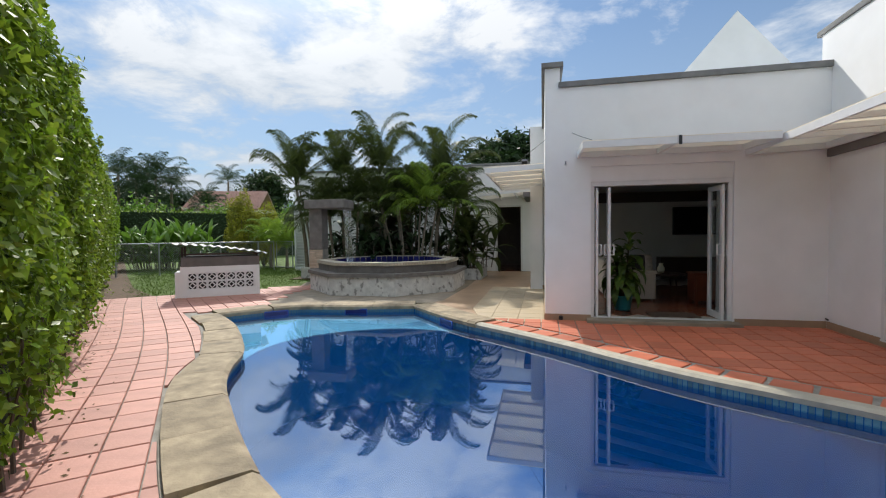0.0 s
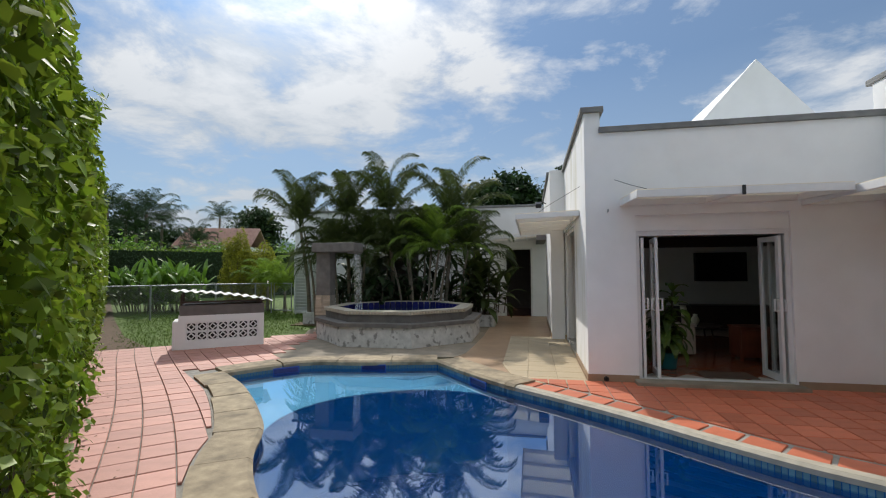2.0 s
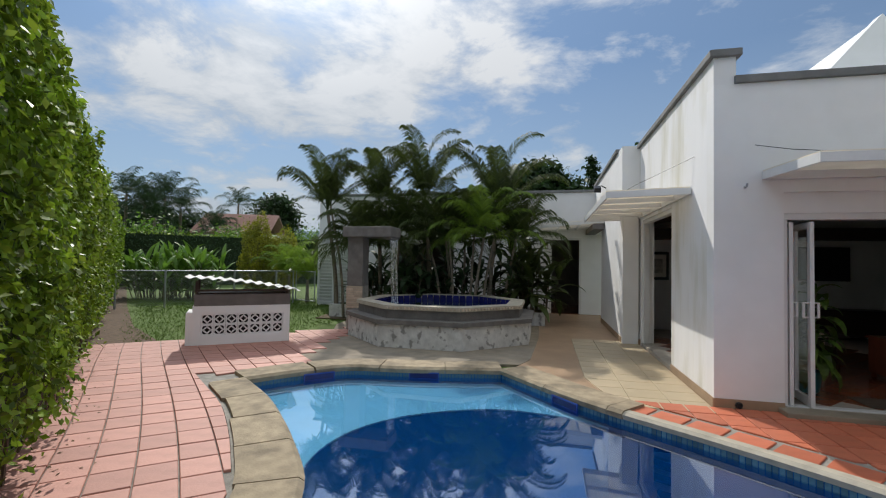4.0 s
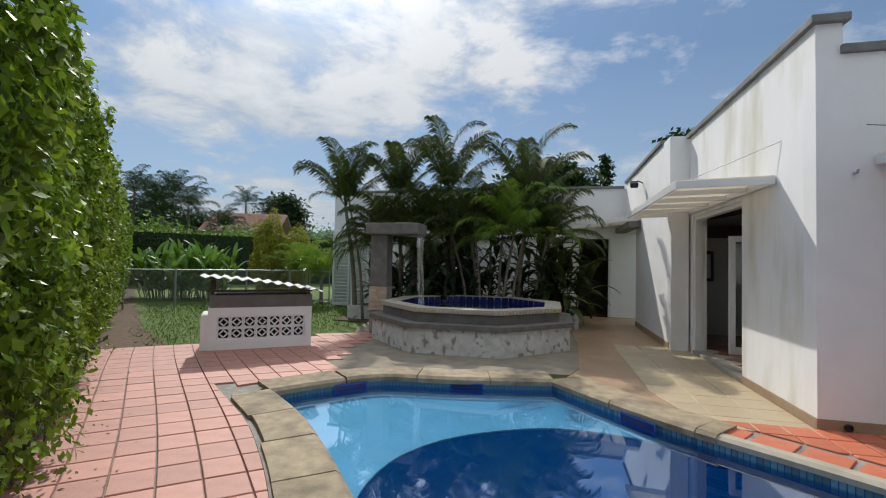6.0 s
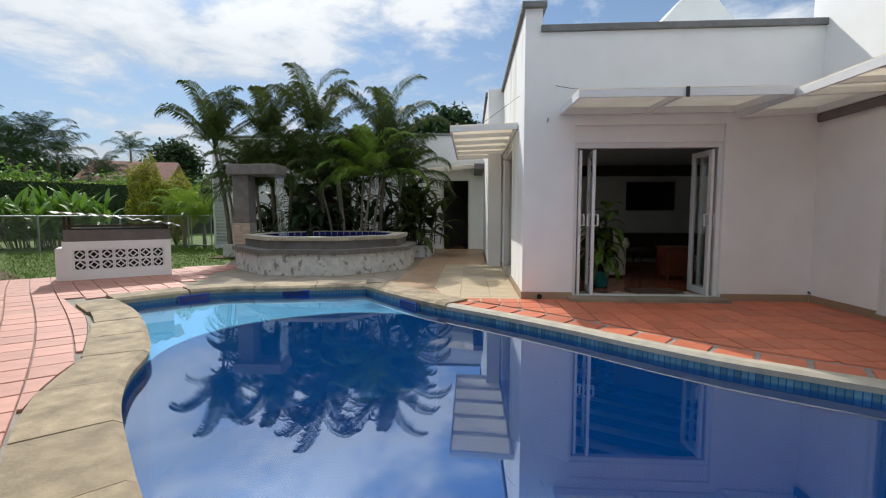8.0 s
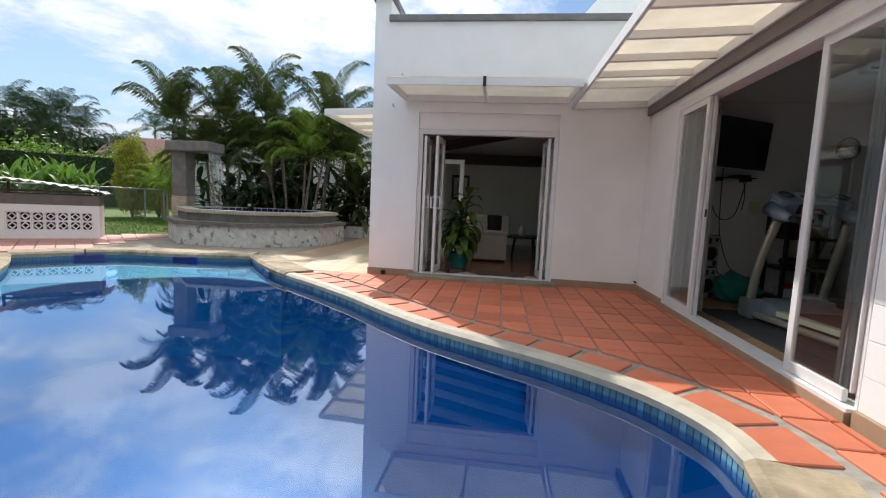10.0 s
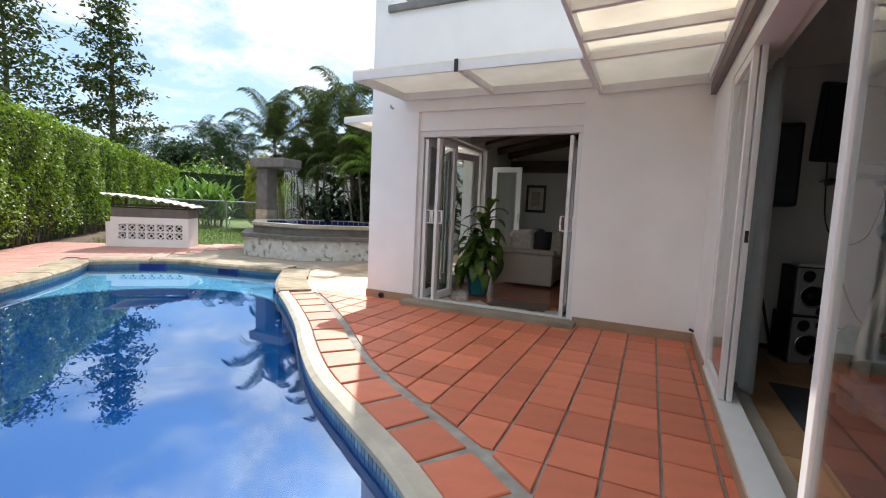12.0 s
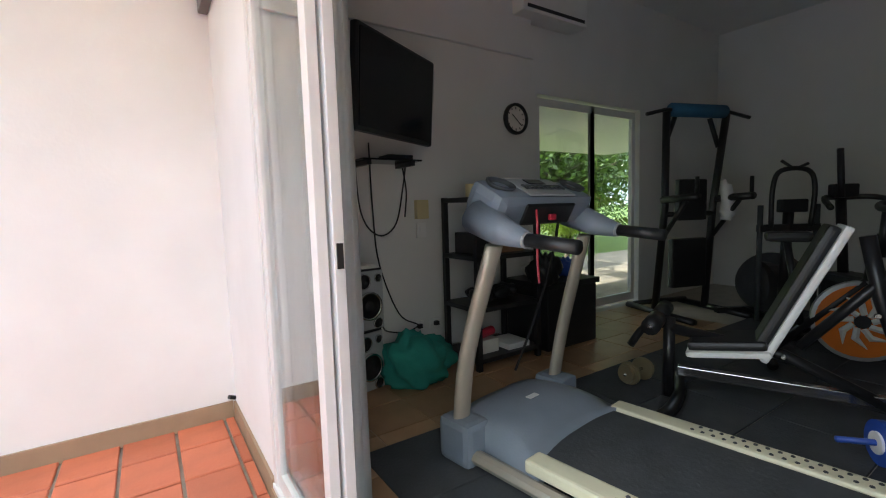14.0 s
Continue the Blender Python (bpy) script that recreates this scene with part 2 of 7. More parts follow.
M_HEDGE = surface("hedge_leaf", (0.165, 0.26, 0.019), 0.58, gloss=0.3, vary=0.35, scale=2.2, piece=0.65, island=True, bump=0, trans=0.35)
# lighter copy of the hedge leaf: sun glints on the tips as colour
M_LITTIP = surface("hedge_leaf_lit_tip", (0.21, 0.29, 0.028), 0.42, gloss=0.4, vary=0.2, scale=5, piece=0.4, island=True, bump=0, trans=0.4)
# near-black green: the shade between the leaves is put into this colour
M_HEDGESHADE = surface("hedge_inner_shade", (0.018, 0.035, 0.008), 0.9, vary=0.4, scale=20, bump=0.9, bump_scale=30)
M_STEM = surface("hedge_stem", (0.11, 0.085, 0.06), 0.9, vary=0.3, bump=0.4)
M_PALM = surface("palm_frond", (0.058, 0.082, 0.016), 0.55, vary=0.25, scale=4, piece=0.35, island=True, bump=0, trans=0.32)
# lighter copy of the palm frond, with the sunlight put into its colour
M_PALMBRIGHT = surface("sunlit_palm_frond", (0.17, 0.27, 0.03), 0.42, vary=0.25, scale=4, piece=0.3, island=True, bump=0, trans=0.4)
M_TRUNK = surface("ringed_palm_trunk", (0.20, 0.165, 0.12), 0.9, vary=0.3, scale=8, bump=0.6, bump_scale=25, stretch=(1, 1, 5))
M_CORN = surface("corn_plant_leaf", (0.085, 0.15, 0.022), 0.4, vary=0.25, scale=4, piece=0.35, island=True, bump=0, trans=0.25)
M_BROAD = surface("broad_leaf", (0.13, 0.25, 0.03), 0.5, vary=0.2, scale=4, piece=0.3, island=True, bump=0, trans=0.35)
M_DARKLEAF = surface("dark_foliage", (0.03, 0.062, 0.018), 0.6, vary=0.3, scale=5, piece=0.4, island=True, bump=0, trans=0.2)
M_YELLEAF = surface("yellow_green_foliage", (0.26, 0.27, 0.025), 0.6, vary=0.3, scale=5, piece=0.35, island=True, bump=0, trans=0.5)
M_BARK = surface("tree_bark", (0.12, 0.095, 0.07), 0.95, vary=0.3, bump=0.6)
M_FENCE = surface("galvanised_wire", (0.34, 0.36, 0.36), 0.5, metal=0.5, vary=0.1, bump=0)
M_ROOFTILE = surface("far_clay_roof", (0.40, 0.24, 0.19), 0.85, vary=0.2, scale=3, stain=(0.22, 0.12, 0.09), bump=0.4)
M_BLACK = surface("black_plastic", (0.014, 0.014, 0.015), 0.45, vary=0.2, bump=0.05)
M_BLACKMETAL = surface("black_painted_steel", (0.012, 0.012, 0.013), 0.35, vary=0.2, bump=0.03)
M_SCREEN = surface("switched_off_screen", (0.008, 0.008, 0.009), 0.12, vary=0.05, bump=0)
M_GREYPLASTIC = surface("blue_grey_plastic", (0.19, 0.225, 0.27), 0.42, vary=0.08, bump=0.1, bump_scale=120)
M_SILVER = surface("silver_plastic", (0.42, 0.43, 0.44), 0.35, metal=0.3, vary=0.05, bump=0)
M_UPRIGHT = surface("champagne_steel_tube", (0.42, 0.38, 0.31), 0.35, metal=0.35, vary=0.06, bump=0)
M_DARKGREY = surface("dark_grey_rubber", (0.045, 0.05, 0.055), 0.75, vary=0.2, scale=8, bump=0.3)
M_MATTILE = surface("rubber_mat", (0.040, 0.045, 0.05), 0.75, vary=0.2, scale=5, stain=(0.07, 0.07, 0.07), bump=0.4, piece=0.2)
M_GYMTILE = surface("ochre_floor_tile", (0.36, 0.22, 0.115), 0.35, vary=0.12, scale=5, stain=(0.26, 0.15, 0.08), bump=0.05, piece=0.1)
M_ROOMTILE = surface("polished_terracotta", (0.30, 0.10, 0.05), 0.18, vary=0.15, scale=5, stain=(0.2, 0.065, 0.035), bump=0.05, piece=0.15)
M_GROUTPALE = surface("pale_grout", (0.42, 0.38, 0.32), 0.8, vary=0.1, bump=0.2)
M_CREAM = surface("cream_stripe", (0.62, 0.60, 0.44), 0.5, vary=0.06, bump=0.05)
M_GREENCLOTH = surface("teal_cloth", (0.015, 0.21, 0.17), 0.9, vary=0.15, bump=0.4)
M_RED = surface("red_plastic", (0.42, 0.02, 0.04), 0.4, vary=0.1, bump=0)
M_BLUE = surface("blue_foam", (0.03, 0.13, 0.24), 0.8, vary=0.15, bump=0.3)
M_BLUEPLASTIC = surface("blue_plastic", (0.02, 0.07, 0.36), 0.4, vary=0.1, bump=0)
M_ORANGE = surface("orange_plastic", (0.75, 0.19, 0.02), 0.4, vary=0.1, bump=0)
M_WHITEPLASTIC = surface("white_plastic", (0.75, 0.75, 0.73), 0.4, vary=0.03, bump=0)
M_BEIGEBOX = surface("yellowed_plastic", (0.62, 0.54, 0.30), 0.5, vary=0.05, bump=0)
M_CHROME = surface("chrome", (0.65, 0.65, 0.66), 0.18, metal=1.0, vary=0.03, bump=0)
M_SOFA = surface("cream_upholstery", (0.52, 0.47, 0.39), 0.9, vary=0.06, bump=0.4, bump_scale=150)
M_CUSHION = surface("pale_cushion_fabric", (0.60, 0.55, 0.47), 0.9, vary=0.15, scale=20, bump=0.4)
M_DARKFABRIC = surface("dark_fabric", (0.03, 0.025, 0.025), 0.9, vary=0.2, bump=0.4)
M_TEALPOT = surface("teal_glazed_pot", (0.02, 0.20, 0.22), 0.35, vary=0.1, bump=0.05)
M_PAPER = surface("paper", (0.70, 0.68, 0.62), 0.8, vary=0.1, bump=0)
M_PRINT = surface("framed_print", (0.45, 0.42, 0.37), 0.8, vary=0.35, scale=9, bump=0)
M_SHEER = surface("sheer_grey_curtain", (0.42, 0.42, 0.41), 0.9, vary=0.06, bump=0, trans=0.5)
M_RUG = surface("brown_door_mat", (0.10, 0.07, 0.05), 0.95, vary=0.2, bump=0.6)
M_MAHOGANY = surface("red_brown_wood", (0.20, 0.055, 0.025), 0.4, vary=0.2, scale=6, bump=0.1)
M_BRONZE = surface("bronze_plate", (0.30, 0.24, 0.14), 0.4, metal=0.6, vary=0.1, bump=0)
M_SPLASH = glass("falling_water", (0.93, 0.95, 0.97), 0.25, 0.15, ripple=0.6)


# ---------------------------------------------------------------- mesh helpers
def mesh_ob(name, bm, mat, smooth=False):
    me = bpy.data.meshes.new(name)
    bm.to_mesh(me)
    bm.free()
    me.materials.append(mat)
    if smooth:
        me.polygons.foreach_set("use_smooth", [True] * len(me.polygons))
    return new(name, me)


def part(name, bm, mat, parent, label="", smooth=False):
    ob = mesh_ob(name, bm, mat, smooth)
    ob.parent = parent
    if label:
        ob["label"] = label
    return ob


def thing(name, label, category, group="", at=None, kind=""):
    ob = new(name)
    ob.empty_display_size = 0.1
    if at is not None:
        ob.matrix_world = at
    return tagged(ob, label, category, group, kind)


def single(name, bm, mat, label, category, group="", kind="", smooth=False):
    return tagged(mesh_ob(name, bm, mat, smooth), label, category, group, kind)


def structure(name, bm, mat, label, category, smooth=False):
    return tagged(mesh_ob(name, bm, mat, smooth), label, category, kind="structure")


def box(bm, x0, y0, z0, x1, y1, z1, m=None, bevel=0.0):
    vs = [bm.verts.new((x, y, z)) for x in (x0, x1) for y in (y0, y1) for z in (z0, z1)]
    fs = [bm.faces.new([vs[i] for i in q]) for q in ((0, 1, 3, 2), (4, 6, 7, 5), (0, 4, 5, 1), (2, 3, 7, 6), (0, 2, 6, 4), (1, 5, 7, 3))]
    if bevel:
        es = list({e for f in fs for e in f.edges})
        r = bmesh.ops.bevel(bm, geom=es, offset=bevel, segments=2, affect="EDGES", profile=0.6)
        vs = list({v for f in r["faces"] for v in f.verts} | {v for v in vs if v.is_valid})
    if m is not None:
        bmesh.ops.transform(bm, matrix=m, verts=[v for v in vs if v.is_valid])
    return bm


def boxes(*rows, bevel=0.0):
    bm = bmesh.new()
    for r in rows:
        box(bm, *r, bevel=bevel)
    return bm


def frame_of(way):
    z = Vector(way).normalized()
    a = Vector((0, 0, 1)) if abs(z.z) < 0.95 else Vector((1, 0, 0))
    x = a.cross(z).normalized()
    return x, z.cross(x)


def tube(bm, points, radius, sides=8, cap=True, flat=1.0):
    """A round tube along points; radius is one number or one a point."""
    pts = [Vector(p) for p in points]
    rad = radius if isinstance(radius, (list, tuple)) else [radius] * len(pts)
    rings = []
    x = None
    for i, p in enumerate(pts):
        way = (pts[min(i + 1, len(pts) - 1)] - pts[max(i - 1, 0)])
        if way.length < 1e-6:
            way = Vector((0, 0, 1))
        if x is None:
            x, y = frame_of(way)
        else:
            w = way.normalized()
            x = (x - w * x.dot(w)).normalized()
            y = w.cross(x)
        rings.append([bm.verts.new(p + (x * math.cos(a) + y * math.sin(a) * flat) * rad[i]) for a in (2 * math.pi * k / sides for k in range(sides))])
    for a, b in zip(rings, rings[1:]):
        for k in range(sides):
            bm.faces.new((a[k], a[(k + 1) % sides], b[(k + 1) % sides], b[k]))
    if cap:
        bm.faces.new(rings[0][::-1])
        bm.faces.new(rings[-1])
    return bm


def tubes(*rows, sides=8):
    bm = bmesh.new()
    for points, radius in rows:
        tube(bm, points, radius, sides)
    return bm


def curve_points(points, steps=8):
    """A smooth open line through points."""
    p = [Vector(q) for q in points]
    p = [2 * p[0] - p[1]] + p + [2 * p[-1] - p[-2]]
    out = []
    for i in range(1, len(p) - 2):
        for k in range(steps):
            t = k / steps
            out.append(0.5 * (2 * p[i] + (p[i + 1] - p[i - 1]) * t + (2 * p[i - 1] - 5 * p[i] + 4 * p[i + 1] - p[i + 2]) * t * t
                              + (3 * p[i] - p[i - 1] - 3 * p[i + 1] + p[i + 2]) * t ** 3))
    return out + [p[-2]]


def lathe(bm, profile, centre=(0, 0, 0), sides=20, m=None, caps=True):
    """Turned shape: profile of (radius, z)."""
    rings = [[bm.verts.new((centre[0] + max(r, 1e-4) * math.cos(a), centre[1] + max(r, 1e-4) * math.sin(a), centre[2] + z)) for a in (2 * math.pi * k / sides for k in range(sides))] for r, z in profile]
    for a, b in zip(rings, rings[1:]):
        for k in range(sides):
            bm.faces.new((a[k], a[(k + 1) % sides], b[(k + 1) % sides], b[k]))
    if caps:
        bm.faces.new(rings[0][::-1])
        bm.faces.new(rings[-1])
    if m is not None:
        bmesh.ops.transform(bm, matrix=m, verts=[v for r in rings for v in r])
    return bm


def prism(bm, outline, z0, z1):
    """A flat plate with the given plan outline (x, y)."""
    lo = [bm.verts.new((p[0], p[1], z0)) for p in outline]
    hi = [bm.verts.new((p[0], p[1], z1)) for p in outline]
    n = len(lo)
    for i in range(n):
        bm.faces.new((lo[i], lo[(i + 1) % n], hi[(i + 1) % n], hi[i]))
    bm.faces.new(hi)
    bm.faces.new(lo[::-1])
    return bm


def loose_mesh(name, verts, faces, mat, smooth=False):
    me = bpy.data.meshes.new(name)
    me.from_pydata(verts, [], faces)
    me.materials.append(mat)
    if smooth:
        me.polygons.foreach_set("use_smooth", [True] * len(me.polygons))
    return new(name, me)


def leaf_cloud(name, places, normals, size, mat, rng, droop=0.3, slim=0.45, spread=0.9):
    """One mesh of many small folded leaves at places, facing roughly along normals."""
    n = len(places)
    nrm = normals + rng.normal(0, spread, (n, 3))
    nrm /= np.linalg.norm(nrm, axis=1)[:, None]
    way = rng.normal(0, 1, (n, 3)) + np.array([0, 0, -droop])
    way -= nrm * (way * nrm).sum(1)[:, None]
    way /= np.linalg.norm(way, axis=1)[:, None] + 1e-9
    side = np.cross(nrm, way)
    s = np.asarray(size) * rng.uniform(0.65, 1.3, n)
    s = s[:, None]
    tip, base = places + way * s * 0.5, places - way * s * 0.5
    mid = places - nrm * s * 0.06
    left, right = mid + side * s * slim * 0.5 + nrm * s * 0.1, mid - side * s * slim * 0.5 + nrm * s * 0.1
    verts = np.stack([base, left, tip, right], 1).reshape(-1, 3)
    k = np.arange(n)[:, None] * 4
    faces = np.concatenate([k + [0, 1, 2], k + [0, 2, 3]], 0)
    me = bpy.data.meshes.new(name)
    me.vertices.add(len(verts))
    me.vertices.foreach_set("co", verts.ravel())
    me.loops.add(faces.size)
    me.loops.foreach_set("vertex_index", faces.ravel().astype(np.int32))
    me.polygons.add(len(faces))
    me.polygons.foreach_set("loop_start", np.arange(0, faces.size, 3, dtype=np.int32))
    me.update(calc_edges=True)
    me.materials.append(mat)
    return new(name, me)


RNG = np.random.default_rng(7)

# ---------------------------------------------------------------- plan of the pool
RIGHT_SIDE = [(-2.36, 7.74), (-1.70, 6.96), (-1.12, 6.38), (-0.42, 5.82), (0.26, 5.24), (0.80, 4.72), (1.3, 4.29), (1.85, 3.93), (2.36, 3.60), (2.76, 3.24), (2.97, 2.87), (3.0, 2.55)]
NEAR_SIDE = [(3.0, 2.55), (2.86, 2.1), (2.4, 1.72), (1.6, 1.45), (0.6, 1.32), (-0.4, 1.36), (-1.1, 1.6), (-1.62, 1.94)]
LEFT_SIDE = [(-1.62, 1.94), (-1.95, 2.25), (-2.35, 2.66), (-2.82, 3.18), (-3.16, 3.68), (-3.42, 4.22), (-3.82, 4.74), (-4.2, 5.18), (-4.74, 5.74), (-5.42, 6.30)]
FAR_SIDE = [(-5.42, 6.30), (-5.05, 6.78), (-4.5, 7.3), (-3.6, 7.45), (-2.36, 7.74)]


def flat(points):
    return [Vector((p[0], p[1], 0)) for p in points]


R_LINE = curve_points(flat(RIGHT_SIDE), 5)
N_LINE = curve_points(flat(NEAR_SIDE), 5)
L_LINE = curve_points(flat(LEFT_SIDE), 5)
F_LINE = curve_points(flat(FAR_SIDE), 5)
POOL = R_LINE[:-1] + N_LINE[:-1] + L_LINE[:-1] + F_LINE[:-1]


def offset_line(line, d):
    """The line moved d metres to the left of its way (out of the pool)."""
    out = []
    for i, p in enumerate(line):
        w = (line[min(i + 1, len(line) - 1)] - line[max(i - 1, 0)]).normalized()
        out.append(p + Vector((-w.y, w.x, 0)) * d)
    return out


def inside(p, poly):
    c, n = False, len(poly)
    for i in range(n):
        a, b = poly[i], poly[i - 1]
        if (a[1] > p[1]) != (b[1] > p[1]) and p[0] < (b[0] - a[0]) * (p[1] - a[1]) / (b[1] - a[1]) + a[0]:
            c = not c
    return c


def strip(bm, inner, outer, z0, z1, round_in=0.0):
    """A kerb between two lines of the same count, with closed ends."""
    rows = []
    for a, b in zip(inner, outer):
        ring = [Vector((a.x, a.y, z0))]
        if round_in:
            w = (b - a).normalized()
            ring += [Vector((a.x, a.y, z1 - round_in)) - w * 0.012, Vector((a.x, a.y, z1)) + w * round_in]
        else:
            ring += [Vector((a.x, a.y, z1))]
        ring += [Vector((b.x, b.y, z1)), Vector((b.x, b.y, z0))]
        rows.append([bm.verts.new(p) for p in ring])
    for r, s in zip(rows, rows[1:]):
        for k in range(len(r)):
            j = (k + 1) % len(r)
            bm.faces.new((r[k], s[k], s[j], r[j]))
    bm.faces.new(rows[0])
    bm.faces.new(rows[-1][::-1])
    return bm


def cut(line, lengths):
    """Cuts a line into pieces of about the given length; gives lists of points."""
    pieces, now, run = [], [line[0]], 0.0
    for a, b in zip(line, line[1:]):
        seg = (b - a).length
        while run + seg >= lengths:
            f = (lengths - run) / seg
            mid = a.lerp(b, f)
            now.append(mid)
            pieces.append(now)
            a, seg, now, run = mid, (b - mid).length, [mid], 0.0
        run += seg
        now.append(b)
    if len(now) > 1 and run > 0.05:
        pieces.append(now)
    return pieces


WATER_Z = -0.105

# pool basin: sides, deep floor, shallow ledge
bm = bmesh.new()
top = [bm.verts.new((p.x, p.y, -0.02)) for p in POOL]
low = [bm.verts.new((p.x, p.y, -1.4)) for p in POOL]
for i in range(len(POOL)):
    j = (i + 1) % len(POOL)
    bm.faces.new((top[i], top[j], low[j], low[i]))
bm.faces.new(low)
structure("pool_basin", bm, M_POOL, "blue painted pool basin filled with still water", "pool")
ARC = curve_points(flat([(-3.62, 4.48), (-3.73, 5.05), (-3.62, 5.65), (-3.2, 6.2), (-2.43, 6.62), (-1.7, 6.62), (-1.12, 6.38)]), 6)
ledge_outline = ARC[:-1] + [p for p in R_LINE[10::-1]][:-1] + [p for p in F_LINE[::-1]][:-1] + [p for p in L_LINE[::-1] if p.y > 4.5]
bm = bmesh.new()
prism(bm, ledge_outline, -1.39, -0.19)
structure("pool_ledge", bm, M_LEDGE, "pale blue shallow ledge under the water", "pool ledge")
bm = bmesh.new()
bm.faces.new([bm.verts.new((p.x, p.y, WATER_Z)) for p in POOL])
bmesh.ops.recalc_face_normals(bm, faces=bm.faces[:])
for f in bm.faces:
    if f.normal.z < 0:
        f.normal_flip()
body = bmesh.new()
body.faces.new([body.verts.new((p.x, p.y, -0.205)) for p in offset_line(POOL, -0.015)])
structure("pool_water_body", body, M_DEPTH, "blue cloudiness of the deep pool water", "water")
structure("pool_water", bm, M_WATER, "still clear pool water mirroring sky and palms", "water")

# ---------------------------------------------------------------- ground
HU, HR = Vector((-0.742, 0.670, 0)), Vector((0.670, 0.742, 0))      # along and across the hedge
H0 = Vector((-2.89, 1.78, 0))


def hp(s, d, z=0.0):
    """A point s metres along the hedge and d metres out from its face."""
    p = H0 + HU * s + HR * d
    return Vector((p.x, p.y, z))


bm = bmesh.new()
# one sheet to the horizon with a hole for the pool
outer = [bm.verts.new((x, y, -0.045)) for x, y in ((900, 900), (900, -900), (-900, -900), (-900, 900))]
hole = [bm.verts.new((p.x, p.y, -0.045)) for p in POOL]
edges = [bm.edges.new((outer[i], outer[(i + 1) % 4])) for i in range(4)] + [bm.edges.new((hole[i], hole[(i + 1) % len(hole)])) for i in range(len(hole))]
bmesh.ops.triangle_fill(bm, use_beauty=True, edges=edges)
for f in bm.faces:
    if f.normal.z < 0:
        f.normal_flip()
structure("ground", bm, M_GRASS, "mown green lawn with bare patches", "lawn")

# cement bed under the tiled patio and the tan paving
def slab(name, outline, z, mat, label, category):
    b = bmesh.new()
    prism(b, outline, -0.04, z)
    return structure(name, b, mat, label, category)


PATIO_IN = offset_line(R_LINE, 0.10)
patio_edge = [p for p in PATIO_IN if p.y < 6.45]
patio_outline = [(3.75, 6.78), (3.75, -3.0), (3.05, -3.0), (3.12, 2.5)] + [(p.x, p.y) for p in patio_edge[::-1]] + [(-0.9, 6.6), (-0.02, 6.78)]
slab("patio_bed", patio_outline, -0.008, M_GROUT, "cement bed under the terracotta patio tiles", "patio")
far_out = offset_line(F_LINE, 0.42)
paving_outline = [(-0.02, 6.78), (-1.0, 6.62)] + [(p.x, p.y) for p in offset_line(R_LINE, 0.12)[8::-1]] + [(-2.0, 8.6), (-1.92, 10.8), (-1.95, 15.6), (0.0, 15.6), (0.0, 8.3)]
slab("paving_bed", paving_outline, -0.008, M_PAVING, "smooth tan paving of the passage", "paving")
slab("fountain_apron", [(-2.0, 8.62), (-2.15, 8.2), (-3.4, 8.0), (-4.4, 7.85), (-4.95, 7.35), (-5.8, 6.75), (-6.5, 7.5), (-5.9, 8.35), (-6.05, 9.8), (-6.6, 11.2), (-6.8, 13.0), (-5.4, 13.4), (-1.93, 13.4), (-1.9, 10.8)], -0.006, M_CEMENT, "weathered cement apron round the fountain", "paving")
near_out = offset_line(N_LINE, 0.2)
bm = bmesh.new()
strip(bm, offset_line(N_LINE, 0.02), [Vector((p.x, -3.0, 0)) for p in N_LINE], -0.04, -0.006)
structure("near_patio", bm, M_GROUT, "cement strip on the near side of the pool", "patio")

# path bed between hedge and pool
path_poly = [hp(s, -0.25) for s in (-7, 8.4)] + [hp(8.4, 2.9), hp(6.3, 3.4)] + [p for p in offset_line(L_LINE, 0.36)[::-1] if p.x < -1.5] + [hp(-7, 0.6)]
slab("path_bed", [(p.x, p.y) for p in path_poly], -0.012, M_GROUT, "cement bed under the faded path tiles", "path")
bm = bmesh.new()
prism(bm, [(p.x, p.y) for p in (hp(8.4, -0.3), hp(27, -0.3), hp(27, 0.3), hp(16, 0.4), hp(11, 0.55), hp(8.4, 0.95))], -0.04, -0.028)
structure("soil_strip", bm, M_SOIL, "bare brown soil along the foot of the hedge", "soil")


# ---------------------------------------------------------------- house shell
def wall(name, rows, mat=None, label="white painted masonry wall"):
    return structure(name, boxes(*rows), mat or M_WALL, label, "wall")


DX0, DX1, DZ = 0.665, 2.575, 2.09
wall("wall_front", [(0.0, 6.78, -0.05, DX0, 7.0, 3.50), (DX1, 6.78, -0.05, 3.95, 7.0, 3.50), (DX0, 6.815, DZ, DX1, 7.0, 3.50), (DX0, 6.78, 2.31, DX1, 6.815, 3.50)], label="white front wall with a folding door opening")
wall("wall_side", [(0.0, 7.0, -0.05, 0.22, 8.45, 3.8), (0.0, 8.45, 2.36, 0.22, 10.5, 3.8), (0.0, 10.5, -0.05, 0.22, 11.2, 3.8), (0.0, 6.782, 3.50, 0.22, 7.0, 3.8)], M_STREAK, "white side wall with mildew streaks below the parapet")
wall("wall_side_far", [(-0.32, 10.72, -0.05, 0.0, 14.0, 3.86), (-0.32, 14.0, 2.42, 0.0, 15.6, 3.86), (-0.32, 10.60, -0.05, -0.04, 10.72, 2.44)], label="white passage wall with a pilaster")
FX0 = -9.5
wall("wall_far", [(FX0, 15.6, -0.05, -6.9, 15.8, 3.72), (-6.9, 15.6, 2.2, -4.7, 15.8, 3.72), (-4.7, 15.6, -0.05, -1.66, 15.8, 3.72), (-1.66, 15.6, 2.32, -0.72, 15.8, 3.72), (-0.72, 15.6, -0.05, 1.0, 15.8, 3.72),
                  (FX0, 15.8, -0.05, FX0 + 0.2, 19.0, 3.72)], label="white far wing wall behind the palms")
